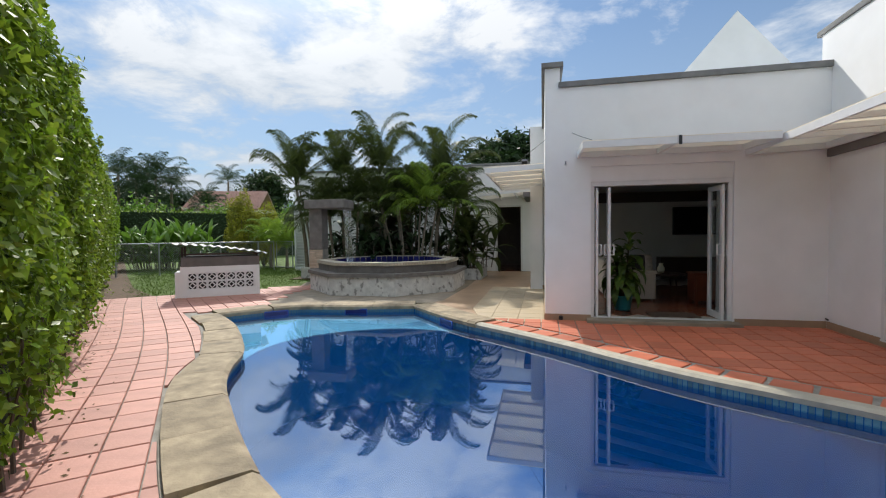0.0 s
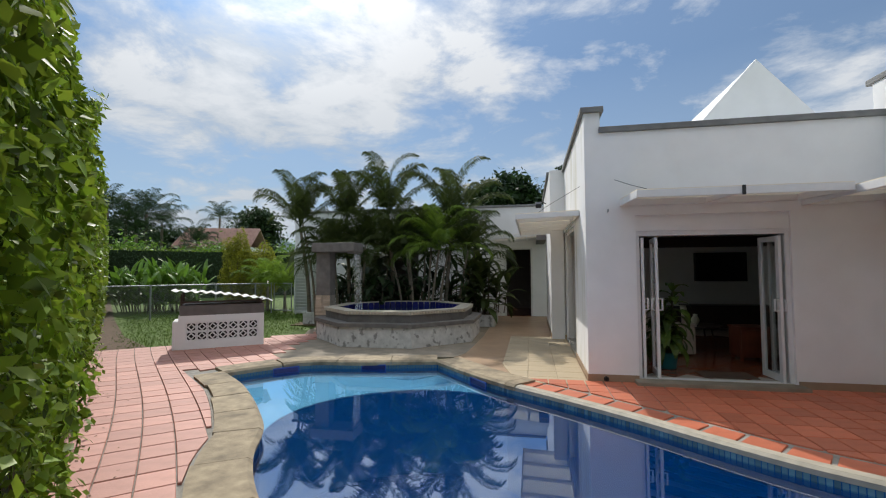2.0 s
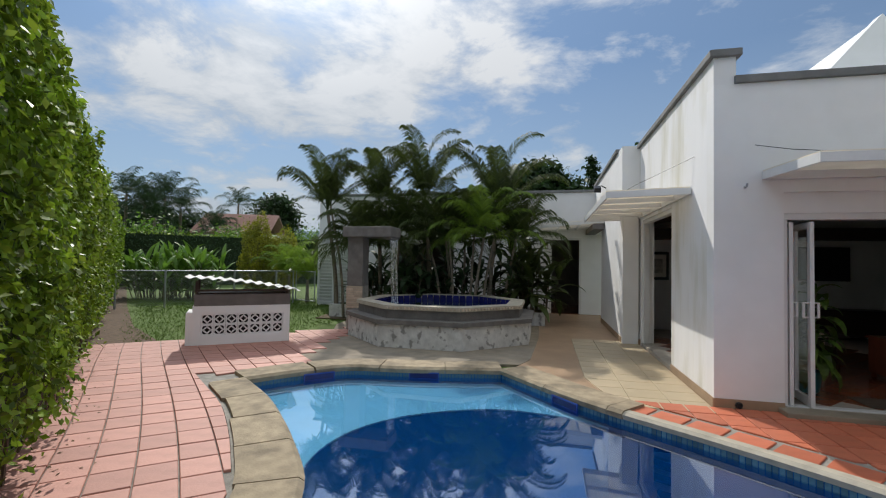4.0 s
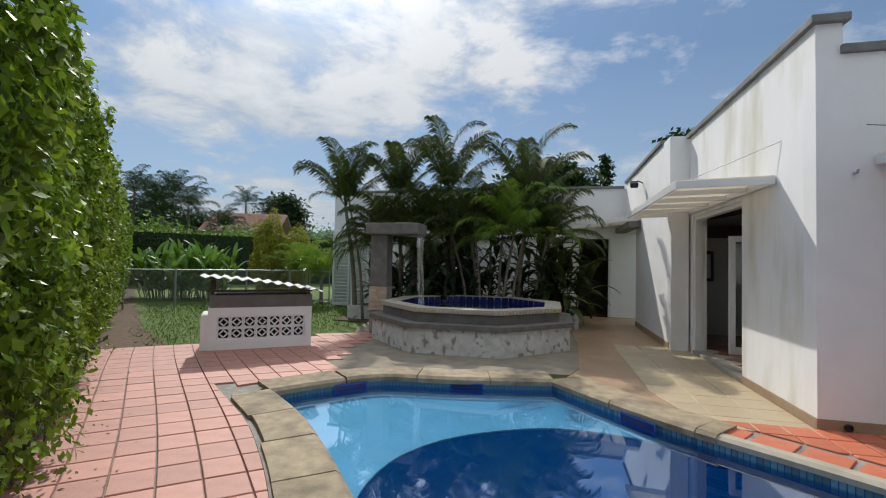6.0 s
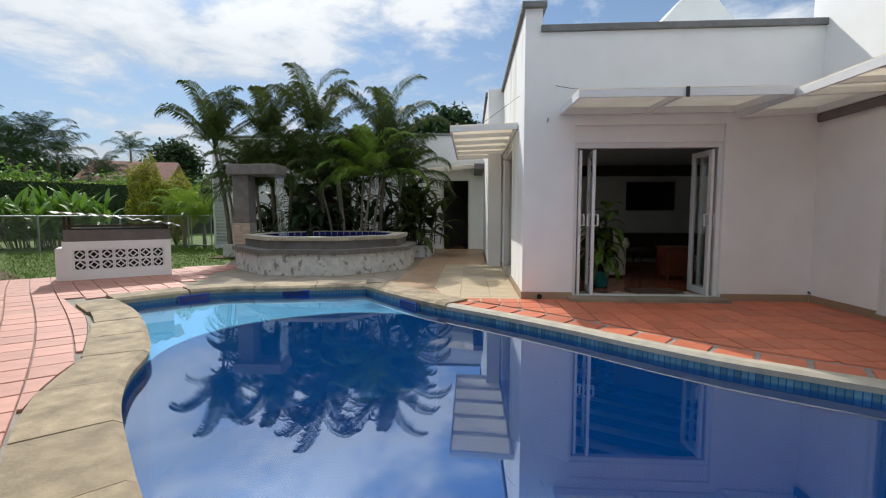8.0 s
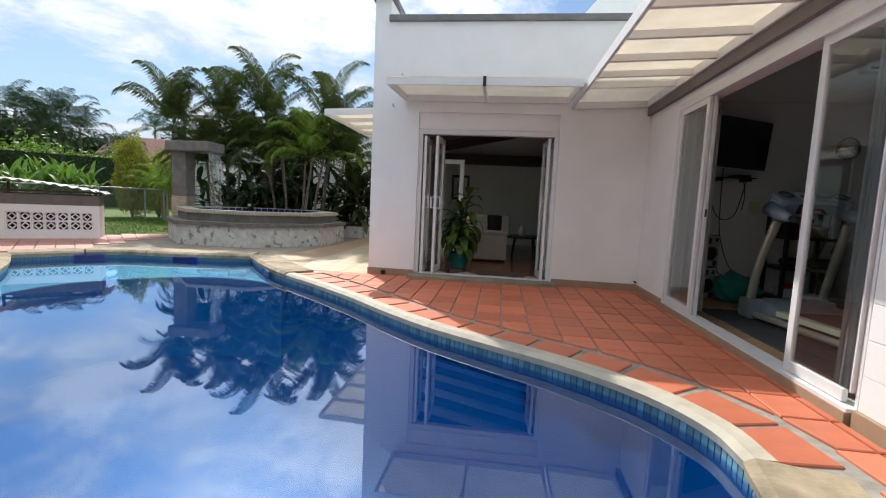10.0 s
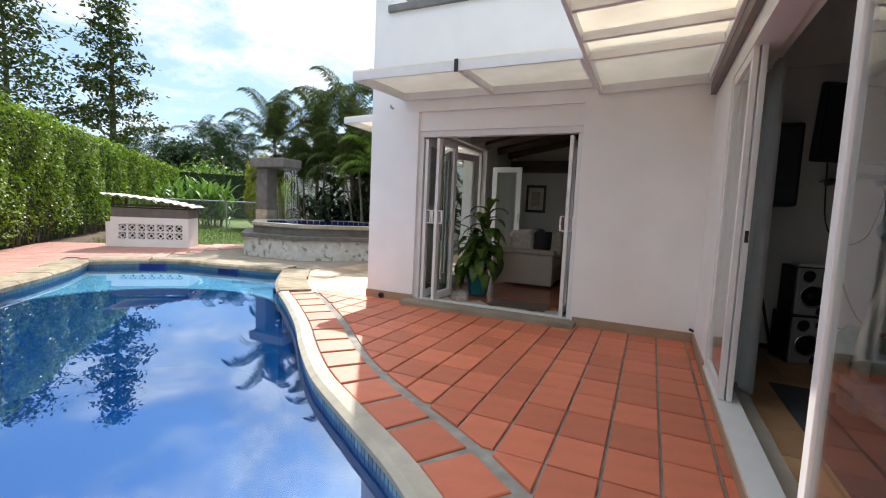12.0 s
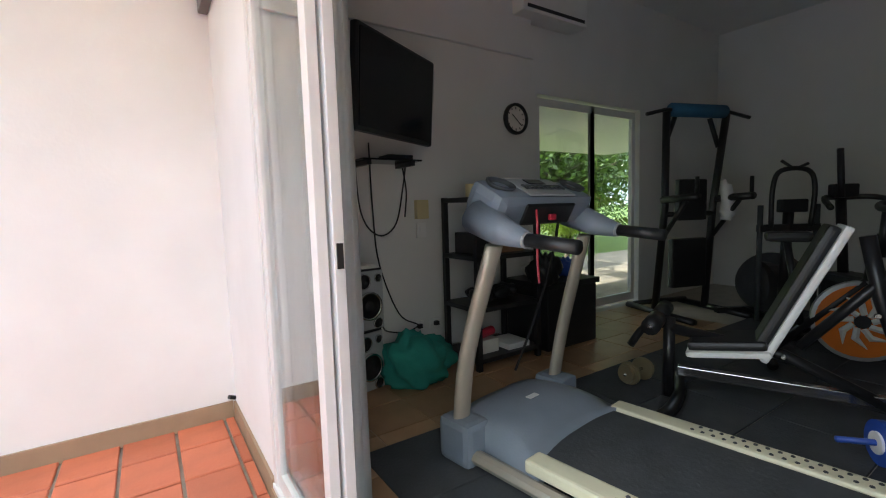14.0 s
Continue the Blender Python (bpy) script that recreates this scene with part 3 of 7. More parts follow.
# dark beam colour on these walls stands in for the room's shade
wall("wall_far_room", [(-7.0, 18.8, -0.05, 1.0, 19.0, 3.0), (1.0, 15.6, -0.05, 1.2, 19.0, 3.0), (-7.0, 15.8, -0.05, -6.8, 18.8, 3.0)], M_BEAM, "inner walls of the far wing, coloured dark for the unlit room")
structure("floor_far_room", boxes((-6.8, 15.6, -0.04, 1.0, 18.8, 0.0)), M_ROOMTILE, "dark terracotta floor of the far wing", "floor")
structure("ceiling_far_room", boxes((FX0, 15.8, 3.0, 1.2, 19.0, 3.12)), M_PLASTER, "plain far wing ceiling", "ceiling")
# parapet caps
for i, r in enumerate(((0.2, 6.74, 3.50, 3.74, 7.04, 3.585), (-0.05, 6.73, 3.80, 0.27, 11.25, 3.88), (-0.37, 11.25, 3.86, 0.05, 15.58, 3.94), (FX0 - 0.05, 15.55, 3.72, -0.37, 15.85, 3.80))):
    structure("trim_%d" % (i + 1), boxes(r, bevel=0.012), M_CAP, "weathered grey cement parapet cap", "parapet cap")
wall("wall_gym_upper", [(3.72, 3.06, 2.24, 3.95, 7.0, 4.0), (3.72, -3.2, 2.36, 3.95, 3.06, 4.05), (3.72, 5.80, -0.05, 3.95, 6.78, 2.24), (3.75, -3.2, -0.05, 3.95, 3.04, 2.36)], label="white gym wall above the sliding doors")
structure("trim_5", boxes((3.70, -3.2, 4.05, 4.0, 3.06, 4.13), (3.70, 3.06, 4.0, 4.0, 7.1, 4.08), bevel=0.012), M_CAP, "weathered grey cement parapet cap", "parapet cap")
# white gable behind the parapet
bm = bmesh.new()
for y0, y1 in ((11.0, 11.25),):
    a = [bm.verts.new(p) for p in ((2.55, y0, 4.3), (5.8, y0, 4.3), (4.18, y0, 6.2))]
    b = [bm.verts.new(p) for p in ((2.55, y1, 4.3), (5.8, y1, 4.3), (4.18, y1, 6.2))]
    bm.faces.new(a), bm.faces.new(b[::-1])
    for i in range(3):
        bm.faces.new((a[i], b[i], b[(i + 1) % 3], a[(i + 1) % 3]))
structure("wall_gable", bm, M_WALL, "white gable wall rising behind the parapet", "gable wall")
bm = bmesh.new()
for sx in (-1, 1):
    pts = [(4.18, 11.02, 6.06), (4.18 + sx * 1.66, 11.02, 4.15), (4.18 + sx * 1.66, 15.0, 4.15), (4.18, 15.0, 6.06)]
    lo = [bm.verts.new(p) for p in pts]
    hi = [bm.verts.new((p[0], p[1], p[2] + 0.1)) for p in pts]
    bm.faces.new(hi), bm.faces.new(lo[::-1])
    for i in range(4):
        bm.faces.new((lo[i], lo[(i + 1) % 4], hi[(i + 1) % 4], hi[i]))
structure("gable_roof", bm, M_WALL, "white painted pitched roof behind the parapet", "roof")

# living room shell
structure("wall_room", boxes((0.22, 12.6, -0.05, 6.2, 12.8, 4.2), (6.0, 7.1, -0.05, 6.2, 12.6, 4.2), (0.0, 11.2, -0.05, 0.22, 12.8, 3.8)), M_PLASTER, "off-white inner walls of the living room", "wall")
bm = bmesh.new()
for pts in ([(0.21, 6.99, 2.52), (6.1, 6.99, 3.7), (6.1, 12.7, 3.7), (0.21, 12.7, 2.52)],):
    lo = [bm.verts.new(p) for p in pts]
    hi = [bm.verts.new((p[0], p[1], p[2] + 0.12)) for p in pts]
    bm.faces.new(hi), bm.faces.new(lo[::-1])
    for i in range(4):
        bm.faces.new((lo[i], lo[(i + 1) % 4], hi[(i + 1) % 4], hi[i]))
structure("ceiling_room", bm, M_PLASTER, "off-white sloping living room ceiling", "ceiling")
structure("floor_room", boxes((0.22, 7.0, -0.04, 6.0, 12.6, 0.05), (0.0, 8.45, -0.04, 0.22, 10.5, 0.05), (DX0, 6.8, -0.04, DX1, 7.0, 0.05)), M_GROUTPALE, "pale grout bed of the living room floor", "floor")
structure("door_step", boxes((0.60, 6.58, -0.03, 2.64, 6.80, 0.055), bevel=0.012), M_CEMENT, "grey cement doorstep", "doorstep")

# gym shell
structure("floor_gym", boxes((3.95, -1.0, -0.04, 10.2, 7.2, -0.004), (3.715, 3.06, -0.04, 3.95, 5.80, -0.002)), M_GROUTPALE, "pale grout bed of the gym floor", "floor")
structure("wall_gym_back", boxes((3.95, 7.0, -0.05, 6.45, 7.1, 4.2), (6.45, 7.1, -0.05, 6.62, 7.25, 4.2), (6.62, 7.1, 2.3, 8.34, 7.25, 4.2), (8.34, 7.1, -0.05, 10.2, 7.25, 4.2)), M_PLASTER, "off-white gym wall with a garden door opening", "wall")
structure("wall_gym_end", boxes((10.2, -1.2, -0.05, 10.4, 7.25, 4.2), (3.95, -1.2, -0.05, 10.2, -1.0, 4.2)), M_PLASTER, "off-white gym end walls", "wall")
structure("ceiling_gym", boxes((3.95, -1.2, 3.5, 10.4, 7.25, 3.62)), M_PLASTER, "off-white gym ceiling", "ceiling")
structure("trim_6", boxes((3.95, 6.965, 2.56, 6.45, 7.0, 2.60)), M_PLASTER, "thin plaster ledge along the gym wall", "trim")

# skirting boards
for i, r in enumerate(((-0.012, 6.765, -0.01, DX0, 6.78, 0.10), (DX1 + 0.02, 6.765, -0.01, 3.705, 6.78, 0.10), (-0.014, 6.78, -0.01, 0.0, 8.45, 0.10), (3.705, 5.80, -0.01, 3.72, 6.765, 0.10),
                       (-0.334, 10.74, -0.01, -0.32, 14.0, 0.11), (3.72, -3.2, -0.01, 3.75, 3.04, 0.09), (3.70, 3.06, -0.01, 3.80, 5.80, 0.065), (-0.04, 10.585, -0.01, 0.22, 10.60, 0.10))):
    structure("baseboard_%d" % (i + 1), boxes(r, bevel=0.003), M_BASEBOARD, "tan painted skirting board", "skirting board")


# ---------------------------------------------------------------- canopies
def canopy(label, x0, y0, x1, y1, z, ribs, along, fall=(0.0, 0.0), fascia=0.085):
    """A flat frame with sheets: outer rim, ribs across, a sheet between each pair of ribs; it falls from its far corner."""
    w, d = x1 - x0, y1 - y0
    c = thing("canopy", label, "canopy", at=Matrix.Translation((x1, y1, z)) @ Matrix.Rotation(radians(fall[0]), 4, "X") @ Matrix.Rotation(radians(-fall[1]), 4, "Y") @ Matrix.Translation((-w, -d, 0)))
    for r in ((0, 0, -fascia, w, 0.03, 0.0), (0, d - 0.03, -fascia, w, d, 0.0), (0, 0.03, -fascia, 0.03, d - 0.03, 0.0), (w - 0.03, 0.03, -fascia, w, d - 0.03, 0.0)):
        part("fascia", boxes(r, bevel=0.004), M_ALU, c)
    marks = [0.0] + ribs + [w if along == "x" else d]
    for v in ribs:
        r = (v - 0.02, 0.03, -fascia + 0.012, v + 0.02, d - 0.03, -0.012) if along == "x" else (0.03, v - 0.02, -fascia + 0.012, w - 0.03, v + 0.02, -0.012)
        part("rib", boxes(r, bevel=0.003), M_ALU, c)
    for a, b in zip(marks, marks[1:]):
        r = (a + 0.004, 0.004, 0.003, b - 0.004, d - 0.004, 0.012) if along == "x" else (0.004, a + 0.004, 0.003, w - 0.004, b - 0.004, 0.012)
        part("sheet", boxes(r), M_SHEET, c, "cream translucent roof sheet")
    return c


canopy("flat white canopy with cream sheets above the folding door", 0.46, 5.73, 2.68, 6.77, 2.53, [1.12], "x", fall=(2.4, 0))
canopy("long white canopy with cream sheets along the gym wall", 2.70, 2.75, 3.67, 6.77, 2.50, [0.45, 1.0, 1.55, 2.1, 2.6, 3.02], "y", fall=(0, 2.4))
canopy("white slatted canopy above the side door", -1.02, 7.53, -0.01, 10.95, 2.50, [0.68, 1.36, 2.04, 2.72], "y", fall=(0, 2.0))
canopy("white canopy above the far wing door", -2.0, 13.4, -0.34, 15.58, 2.68, [0.55, 1.1], "x", fall=(0, 5.0))
structure("beam_gym", boxes((3.67, 3.0, 2.31, 3.718, 6.765, 2.44), bevel=0.005), M_BEAM, "taupe painted beam above the sliding doors", "beam")
structure("beam_far", boxes((-0.6, 13.35, 2.42, -0.33, 15.58, 2.565)), M_BEAM, "taupe beam under the far canopy", "beam")


# ---------------------------------------------------------------- doors and windows
def glazed_leaf(name, width, height, label, category, stile=0.07, thick=0.04, handle=True, parent=None, group=""):
    """A framed glass leaf, hinge at the origin, width along x."""
    d = thing(name, label, category, group) if parent is None else parent
    part("frame", boxes((0, 0, 0, stile, thick, height), (width - stile, 0, 0, width, thick, height), (stile, 0, 0, width - stile, thick, stile * 1.3), (stile, 0, height - stile, width - stile, thick, height), bevel=0.004), M_ALU, d)
    part("pane", boxes((stile, thick * 0.4, stile * 1.3, width - stile, thick * 0.6, height - stile)), M_GLASS, d, "clear glass pane")
    if handle:
        for y in (-0.045, thick + 0.045):
            part("handle", tubes(([(width - 0.035, thick / 2 if y < 0 else thick / 2, 0.93), (width - 0.035, y, 0.93), (width - 0.035, y, 1.08), (width - 0.035, thick / 2, 1.08)], 0.014), sides=6), M_WHITEPLASTIC, d, "white pull handle")
    return d


def leaf_at(x0, y0, x1, y1, z, height, label, handle=True, stile=0.07):
    w = math.hypot(x1 - x0, y1 - y0)
    d = glazed_leaf("folding_door", w, height, label, "door", stile=stile, handle=handle, group="folding door leaves")
    d.matrix_world = Matrix.Translation((x0, y0, z)) @ Matrix.Rotation(math.atan2(y1 - y0, x1 - x0), 4, "Z")
    return d


FOLD = "white aluminium folding door leaf with glass, folded open"
frame_d = thing("door_1", "white aluminium frame of the folding doors", "door frame", kind="structure")
part("jamb", boxes((DX0, 6.83, 0.055, DX0 + 0.055, 6.93, DZ - 0.07), bevel=0.004), M_ALU, frame_d)
part("jamb", boxes((DX1 - 0.05, 6.83, 0.055, DX1, 6.93, DZ - 0.07), bevel=0.004), M_ALU, frame_d)
part("head", boxes((DX0, 6.83, DZ - 0.07, DX1, 6.93, DZ), bevel=0.004), M_ALU, frame_d)
part("track", boxes((DX0 + 0.05, 6.84, 0.05, DX1 - 0.05, 6.92, 0.062)), M_ALU, frame_d)
leaf_at(0.74, 7.30, 0.74, 6.84, 0.065, 1.93, FOLD)
leaf_at(0.95, 7.25, 0.91, 6.80, 0.065, 1.93, FOLD)
leaf_at(2.53, 7.30, 2.52, 6.84, 0.065, 1.93, FOLD, handle=False)
leaf_at(2.41, 7.30, 2.44, 6.83, 0.065, 1.93, FOLD)
leaf_at(0.46, 10.20, 1.04, 10.17, 0.06, 1.95, "white side door leaf with glass, opened inwards", stile=0.095)
leaf_at(0.58, 7.95, 0.80, 8.53, 0.06, 1.95, "white side door leaf with glass, folded inwards", stile=0.10)
leaf_at(0.26, 8.44, 0.56, 7.97, 0.06, 1.95, "white side door leaf with glass, folded inwards", handle=False, stile=0.10)
structure("door_2", boxes((0.03, 8.45, 0.05, 0.13, 8.50, 2.36), (0.03, 10.45, 0.05, 0.13, 10.5, 2.36), (0.03, 8.50, 2.30, 0.13, 10.45, 2.36)), M_ALU, "white frame of the side door opening", "door frame")

slide = thing("sliding_door", "white aluminium sliding glass door standing half open", "sliding door")
part("track", boxes((3.708, 3.06, 0.065, 3.84, 5.80, 0.085)), M_ALU, slide)
part("head", boxes((3.715, 3.06, 2.17, 3.86, 5.80, 2.24)), M_ALU, slide)
part("jamb", boxes((3.715, 5.76, 0.085, 3.86, 5.80, 2.17)), M_ALU, slide)
part("jamb", boxes((3.76, 3.06, 0.085, 3.86, 3.08, 2.17)), M_ALU, slide)
for x, a, b in ((3.722, 5.095, 5.76), (3.762, 5.075, 5.755), (3.745, 3.095, 3.66)):
    f = part("sash", boxes(*(((x, a, 0.09, x + 0.03, a + 0.055, 2.17),) if a > 4 else ((x, a, 0.16, x + 0.03, a + 0.012, 2.11),)), (x, b - 0.055, 0.09, x + 0.03, b, 2.17), (x, a + 0.055, 0.09, x + 0.03, b - 0.055, 0.16), (x, a + 0.055, 2.11, x + 0.03, b - 0.055, 2.17), bevel=0.003), M_ALU, slide)
    part("pane", boxes((x + 0.012, a + 0.055, 0.16, x + 0.018, b - 0.055, 2.11)), M_GLASS, f, "clear glass pane")
part("latch", boxes((3.768, 5.07, 1.05, 3.786, 5.075, 1.12)), M_BLACK, slide, "dark flush latch")
win = thing("window_1", "white aluminium sliding garden door with glass", "glass door", kind="structure")
for a, b in ((6.64, 7.56), (7.50, 8.32)):
    f = part("sash", boxes((a, 7.15, 0.03, a + 0.06, 7.19, 2.28), (b - 0.06, 7.15, 0.03, b, 7.19, 2.28), (a + 0.06, 7.15, 0.03, b - 0.06, 7.19, 0.12), (a + 0.06, 7.15, 2.2, b - 0.06, 7.19, 2.28)), M_ALU, win)
    part("pane", boxes((a + 0.06, 7.165, 0.12, b - 0.06, 7.172, 2.2)), M_GLASS, f)
structure("door_3", boxes((-1.66, 15.6, -0.02, -1.6, 15.7, 2.32), (-0.78, 15.6, -0.02, -0.72, 15.7, 2.32), (-1.6, 15.6, 2.26, -0.78, 15.7, 2.32)), M_ALU, "white frame of the dark far doorway", "door frame")


def curtain(y0, y1, x):
    """A sheer curtain hanging in soft folds."""
    V, F = [], []
    n = 60
    for i in range(n + 1):
        y = y0 + (y1 - y0) * i / n
        dx = 0.022 * math.sin(i * 0.85) + 0.01 * math.sin(i * 2.3)
        for z in (0.09, 1.1, 2.16):
            V.append((x + dx * (1.25 - 0.2 * z), y, z))
    for i in range(n):
        a = 3 * i
        F += [(a, a + 3, a + 4, a + 1), (a + 1, a + 4, a + 5, a + 2)]
    return tagged(loose_mesh("curtain", V, F, M_SHEER, smooth=True), "pale grey sheer curtain behind the sliding door", "curtain", "sheer curtains")


curtain(5.3, 5.74, 3.91)
curtain(3.11, 3.42, 3.91)
structure("garden_eave", boxes((5.6, 7.26, 2.32, 12.2, 10.4, 2.44)), M_PLASTER, "white eave outside the gym's garden door", "eave")


# ---------------------------------------------------------------- hedges and plants
def hedge_box(bm, s0, s1, d0, d1, z0, z1):
    q = [hp(s0, d0), hp(s1, d0), hp(s1, d1), hp(s0, d1)]
    prism(bm, [(p.x, p.y) for p in q], z0, z1)


def scatter_hedge(spans, top, rng, depth=0.16):
    """Leaf places over the face and top of the hedge; spans: (from, to, leaves a square metre, size)."""
    P, Nn, S = [], [], []
    for s0, s1, dens, size in spans:
        n = int((s1 - s0) * top * dens)
        s, z = rng.uniform(s0, s1, n), rng.uniform(0.12, top, n) ** 1.0
        keep = rng.uniform(0, 1, n) < np.clip((z - 0.05) / 1.0, 0.16, 1.0)
        s, z = s[keep], z[keep]
        bulge = 0.07 * np.sin(s * 2.1 + z * 1.7) + 0.05 * np.sin(s * 5.3 - z * 4.1) + 0.04 * np.sin(s * 11 + z * 9)
        d = bulge - depth * rng.uniform(0, 1, len(s)) ** 2 + 0.02 + 0.02 * z / 2.8 - 0.12 * np.clip((0.6 - z) / 0.6, 0, 1)
        P.append(np.array([H0.x, H0.y, 0]) + s[:, None] * np.array(HU) + d[:, None] * np.array(HR) + z[:, None] * np.array([0, 0, 1]))
        Nn.append(np.tile(np.array(HR) + np.array([0, 0, 0.35]), (len(s), 1)))
        S.append(np.full(len(s), size))
        m = int((s1 - s0) * 1.1 * dens)
        s, d = rng.uniform(s0, s1, m), rng.uniform(-1.1, 0.05, m)
        z = top + 0.05 * np.sin(s * 3.1) + rng.normal(0, 0.05, m) + np.where(rng.uniform(0, 1, m) < 0.06, rng.uniform(0, 0.16, m), 0)
        P.append(np.array([H0.x, H0.y, 0]) + s[:, None] * np.array(HU) + d[:, None] * np.array(HR) + z[:, None] * np.array([0, 0, 1]))
        Nn.append(np.tile(np.array([0, 0, 1.0]), (m, 1)))
        S.append(np.full(m, size))
    return np.concatenate(P), np.concatenate(Nn), np.concatenate(S)


hedge = thing("hedge", "tall clipped green hedge with glossy small leaves and bare stems below", "hedge", kind="stuff")
# set-back core, coloured as the shade seen through gaps in the leaves
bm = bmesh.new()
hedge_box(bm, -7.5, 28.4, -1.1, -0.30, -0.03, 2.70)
part("inner_mass", bm, M_HEDGESHADE, hedge)
P, Nn, S = scatter_hedge(((-7.0, -1.5, 500, 0.08), (-1.5, 5.0, 1250, 0.070), (5.0, 11.0, 720, 0.080), (11.0, 28.5, 420, 0.105)), 2.80, RNG, depth=0.26)
lv = leaf_cloud("leaves", P, Nn, S, M_HEDGE, RNG, slim=0.55, spread=0.75)
lv.parent = hedge
bm = bmesh.new()
for s in np.arange(-3.0, 20, 0.16):
    a = hp(s + RNG.uniform(-0.06, 0.06), RNG.uniform(-0.28, -0.1), -0.03)
    b = hp(s + RNG.uniform(-0.2, 0.2), RNG.uniform(-0.2, -0.02), RNG.uniform(0.5, 1.1))
    tube(bm, [a, a.lerp(b, 0.5) + Vector(RNG.normal(0, 0.03, 3)), b], [0.014, 0.011, 0.006], 5)
part("bare_stems", bm, M_STEM, hedge, "thin bare grey-brown stems")["kind"] = "stuff"
# brighter leaves standing out of the near face, coloured as sun-caught tips
n = 5200
s, z = RNG.uniform(-3, 12, n), 0.3 + 2.5 * RNG.uniform(0, 1, n) ** 0.75
d = 0.07 * np.sin(s * 2.1 + z * 1.7) + 0.05 * np.sin(s * 5.3 - z * 4.1) + RNG.uniform(0.02, 0.10, n)
P = np.array([H0.x, H0.y, 0]) + s[:, None] * np.array(HU) + d[:, None] * np.array(HR) + z[:, None] * np.array([0, 0, 1])
lv = leaf_cloud("shoots", P, np.tile(np.array(HR) + np.array([0, 0, 0.8]), (n, 1)), 0.06, M_LITTIP, RNG, slim=0.55, spread=0.6)
lv.parent = hedge
lv["kind"] = "stuff"
hedge_back = thing("back_hedge", "clipped boundary hedge, face coloured as shaded and top as sunlit", "hedge", kind="stuff")
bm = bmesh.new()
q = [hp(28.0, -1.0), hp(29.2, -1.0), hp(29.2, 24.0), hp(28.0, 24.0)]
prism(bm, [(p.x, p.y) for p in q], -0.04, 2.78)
part("inner_mass", bm, M_HEDGESHADE, hedge_back)
n = 9000
d, z = RNG.uniform(-1, 24, n), RNG.uniform(0.1, 2.85, n)
P = np.array([H0.x, H0.y, 0]) + (27.95 - 0.12 * RNG.uniform(0, 1, n))[:, None] * np.array(HU) + d[:, None] * np.array(HR) + z[:, None] * np.array([0, 0, 1])
n2 = 5000
d2 = RNG.uniform(-1, 24, n2)
P2 = np.array([H0.x, H0.y, 0]) + RNG.uniform(27.9, 29.3, n2)[:, None] * np.array(HU) + d2[:, None] * np.array(HR) + (2.82 + RNG.normal(0, 0.06, n2) + np.where(RNG.uniform(0, 1, n2) < 0.1, RNG.uniform(0, 0.4, n2), 0))[:, None] * np.array([0, 0, 1])
# shaded face and sunlit top are told apart by leaf colour
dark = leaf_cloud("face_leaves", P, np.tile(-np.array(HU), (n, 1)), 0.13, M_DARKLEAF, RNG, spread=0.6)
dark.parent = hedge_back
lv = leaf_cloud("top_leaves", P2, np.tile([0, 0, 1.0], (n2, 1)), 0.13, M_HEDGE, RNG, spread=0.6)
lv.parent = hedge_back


def frond_geometry(V, Fc, base, azimuth, lift, length, rng, leaflets=34, leaf=0.42, curl=1.0, roll=0.0):
    """One arching feather frond: a thin rachis and two rows of drooping leaflets."""
    az = Vector((math.cos(azimuth), math.sin(azimuth), 0))
    pts, p, ang = [], Vector(base), lift
    n = 14
    for i in range(n + 1):
        pts.append(p.copy())
        p = p + (az * math.cos(ang) + Vector((0, 0, math.sin(ang)))) * (length / n)
        ang = max(-1.45, ang - curl * (0.01 + 0.5 * (i / n) ** 2.2))
    side = Vector((-az.y, az.x, 0))
    for i in range(n):
        r0, r1 = 0.016 * (1 - i / n) + 0.004, 0.016 * (1 - (i + 1) / n) + 0.004
        k = len(V)
        V += [pts[i] + side * r0, pts[i] - side * r0, pts[i] + Vector((0, 0, r0)), pts[i + 1] + side * r1, pts[i + 1] - side * r1, pts[i + 1] + Vector((0, 0, r1))]
        Fc += [(k, k + 3, k + 5, k + 2), (k + 1, k + 2, k + 5, k + 4), (k, k + 1, k + 4, k + 3)]
    for j in range(leaflets):
        t = 0.14 + 0.86 * (j + 0.5) / leaflets
        f = t * n
        i = min(int(f), n - 1)
        c = pts[i].lerp(pts[i + 1], f - i)
        w = (pts[i + 1] - pts[i]).normalized()
        up = side.cross(w)
        ll = leaf * (math.sin(math.pi * min(1, 0.12 + 0.86 * t)) ** 0.6) * rng.uniform(0.85, 1.1)
        for sgn in (-1, 1):
            out = (side * sgn * 0.8 + w * (0.4 + 0.5 * t) + up * (0.3 if up.z > 0 else -0.2) + Vector(rng.normal(0, 0.045, 3))).normalized()
            mid = c + out * ll * 0.55
            tip = c + out * ll + Vector((0, 0, -0.40 * ll - 0.15 * ll * rng.uniform()))
            wd = w * 0.026 * leaf + Vector((0, 0, 0.004))
            k = len(V)
            V += [c - wd * 0.5, c + wd * 0.5, mid + wd, mid - wd, tip]
            Fc += [(k, k + 1, k + 2, k + 3), (k + 3, k + 2, k + 4)]


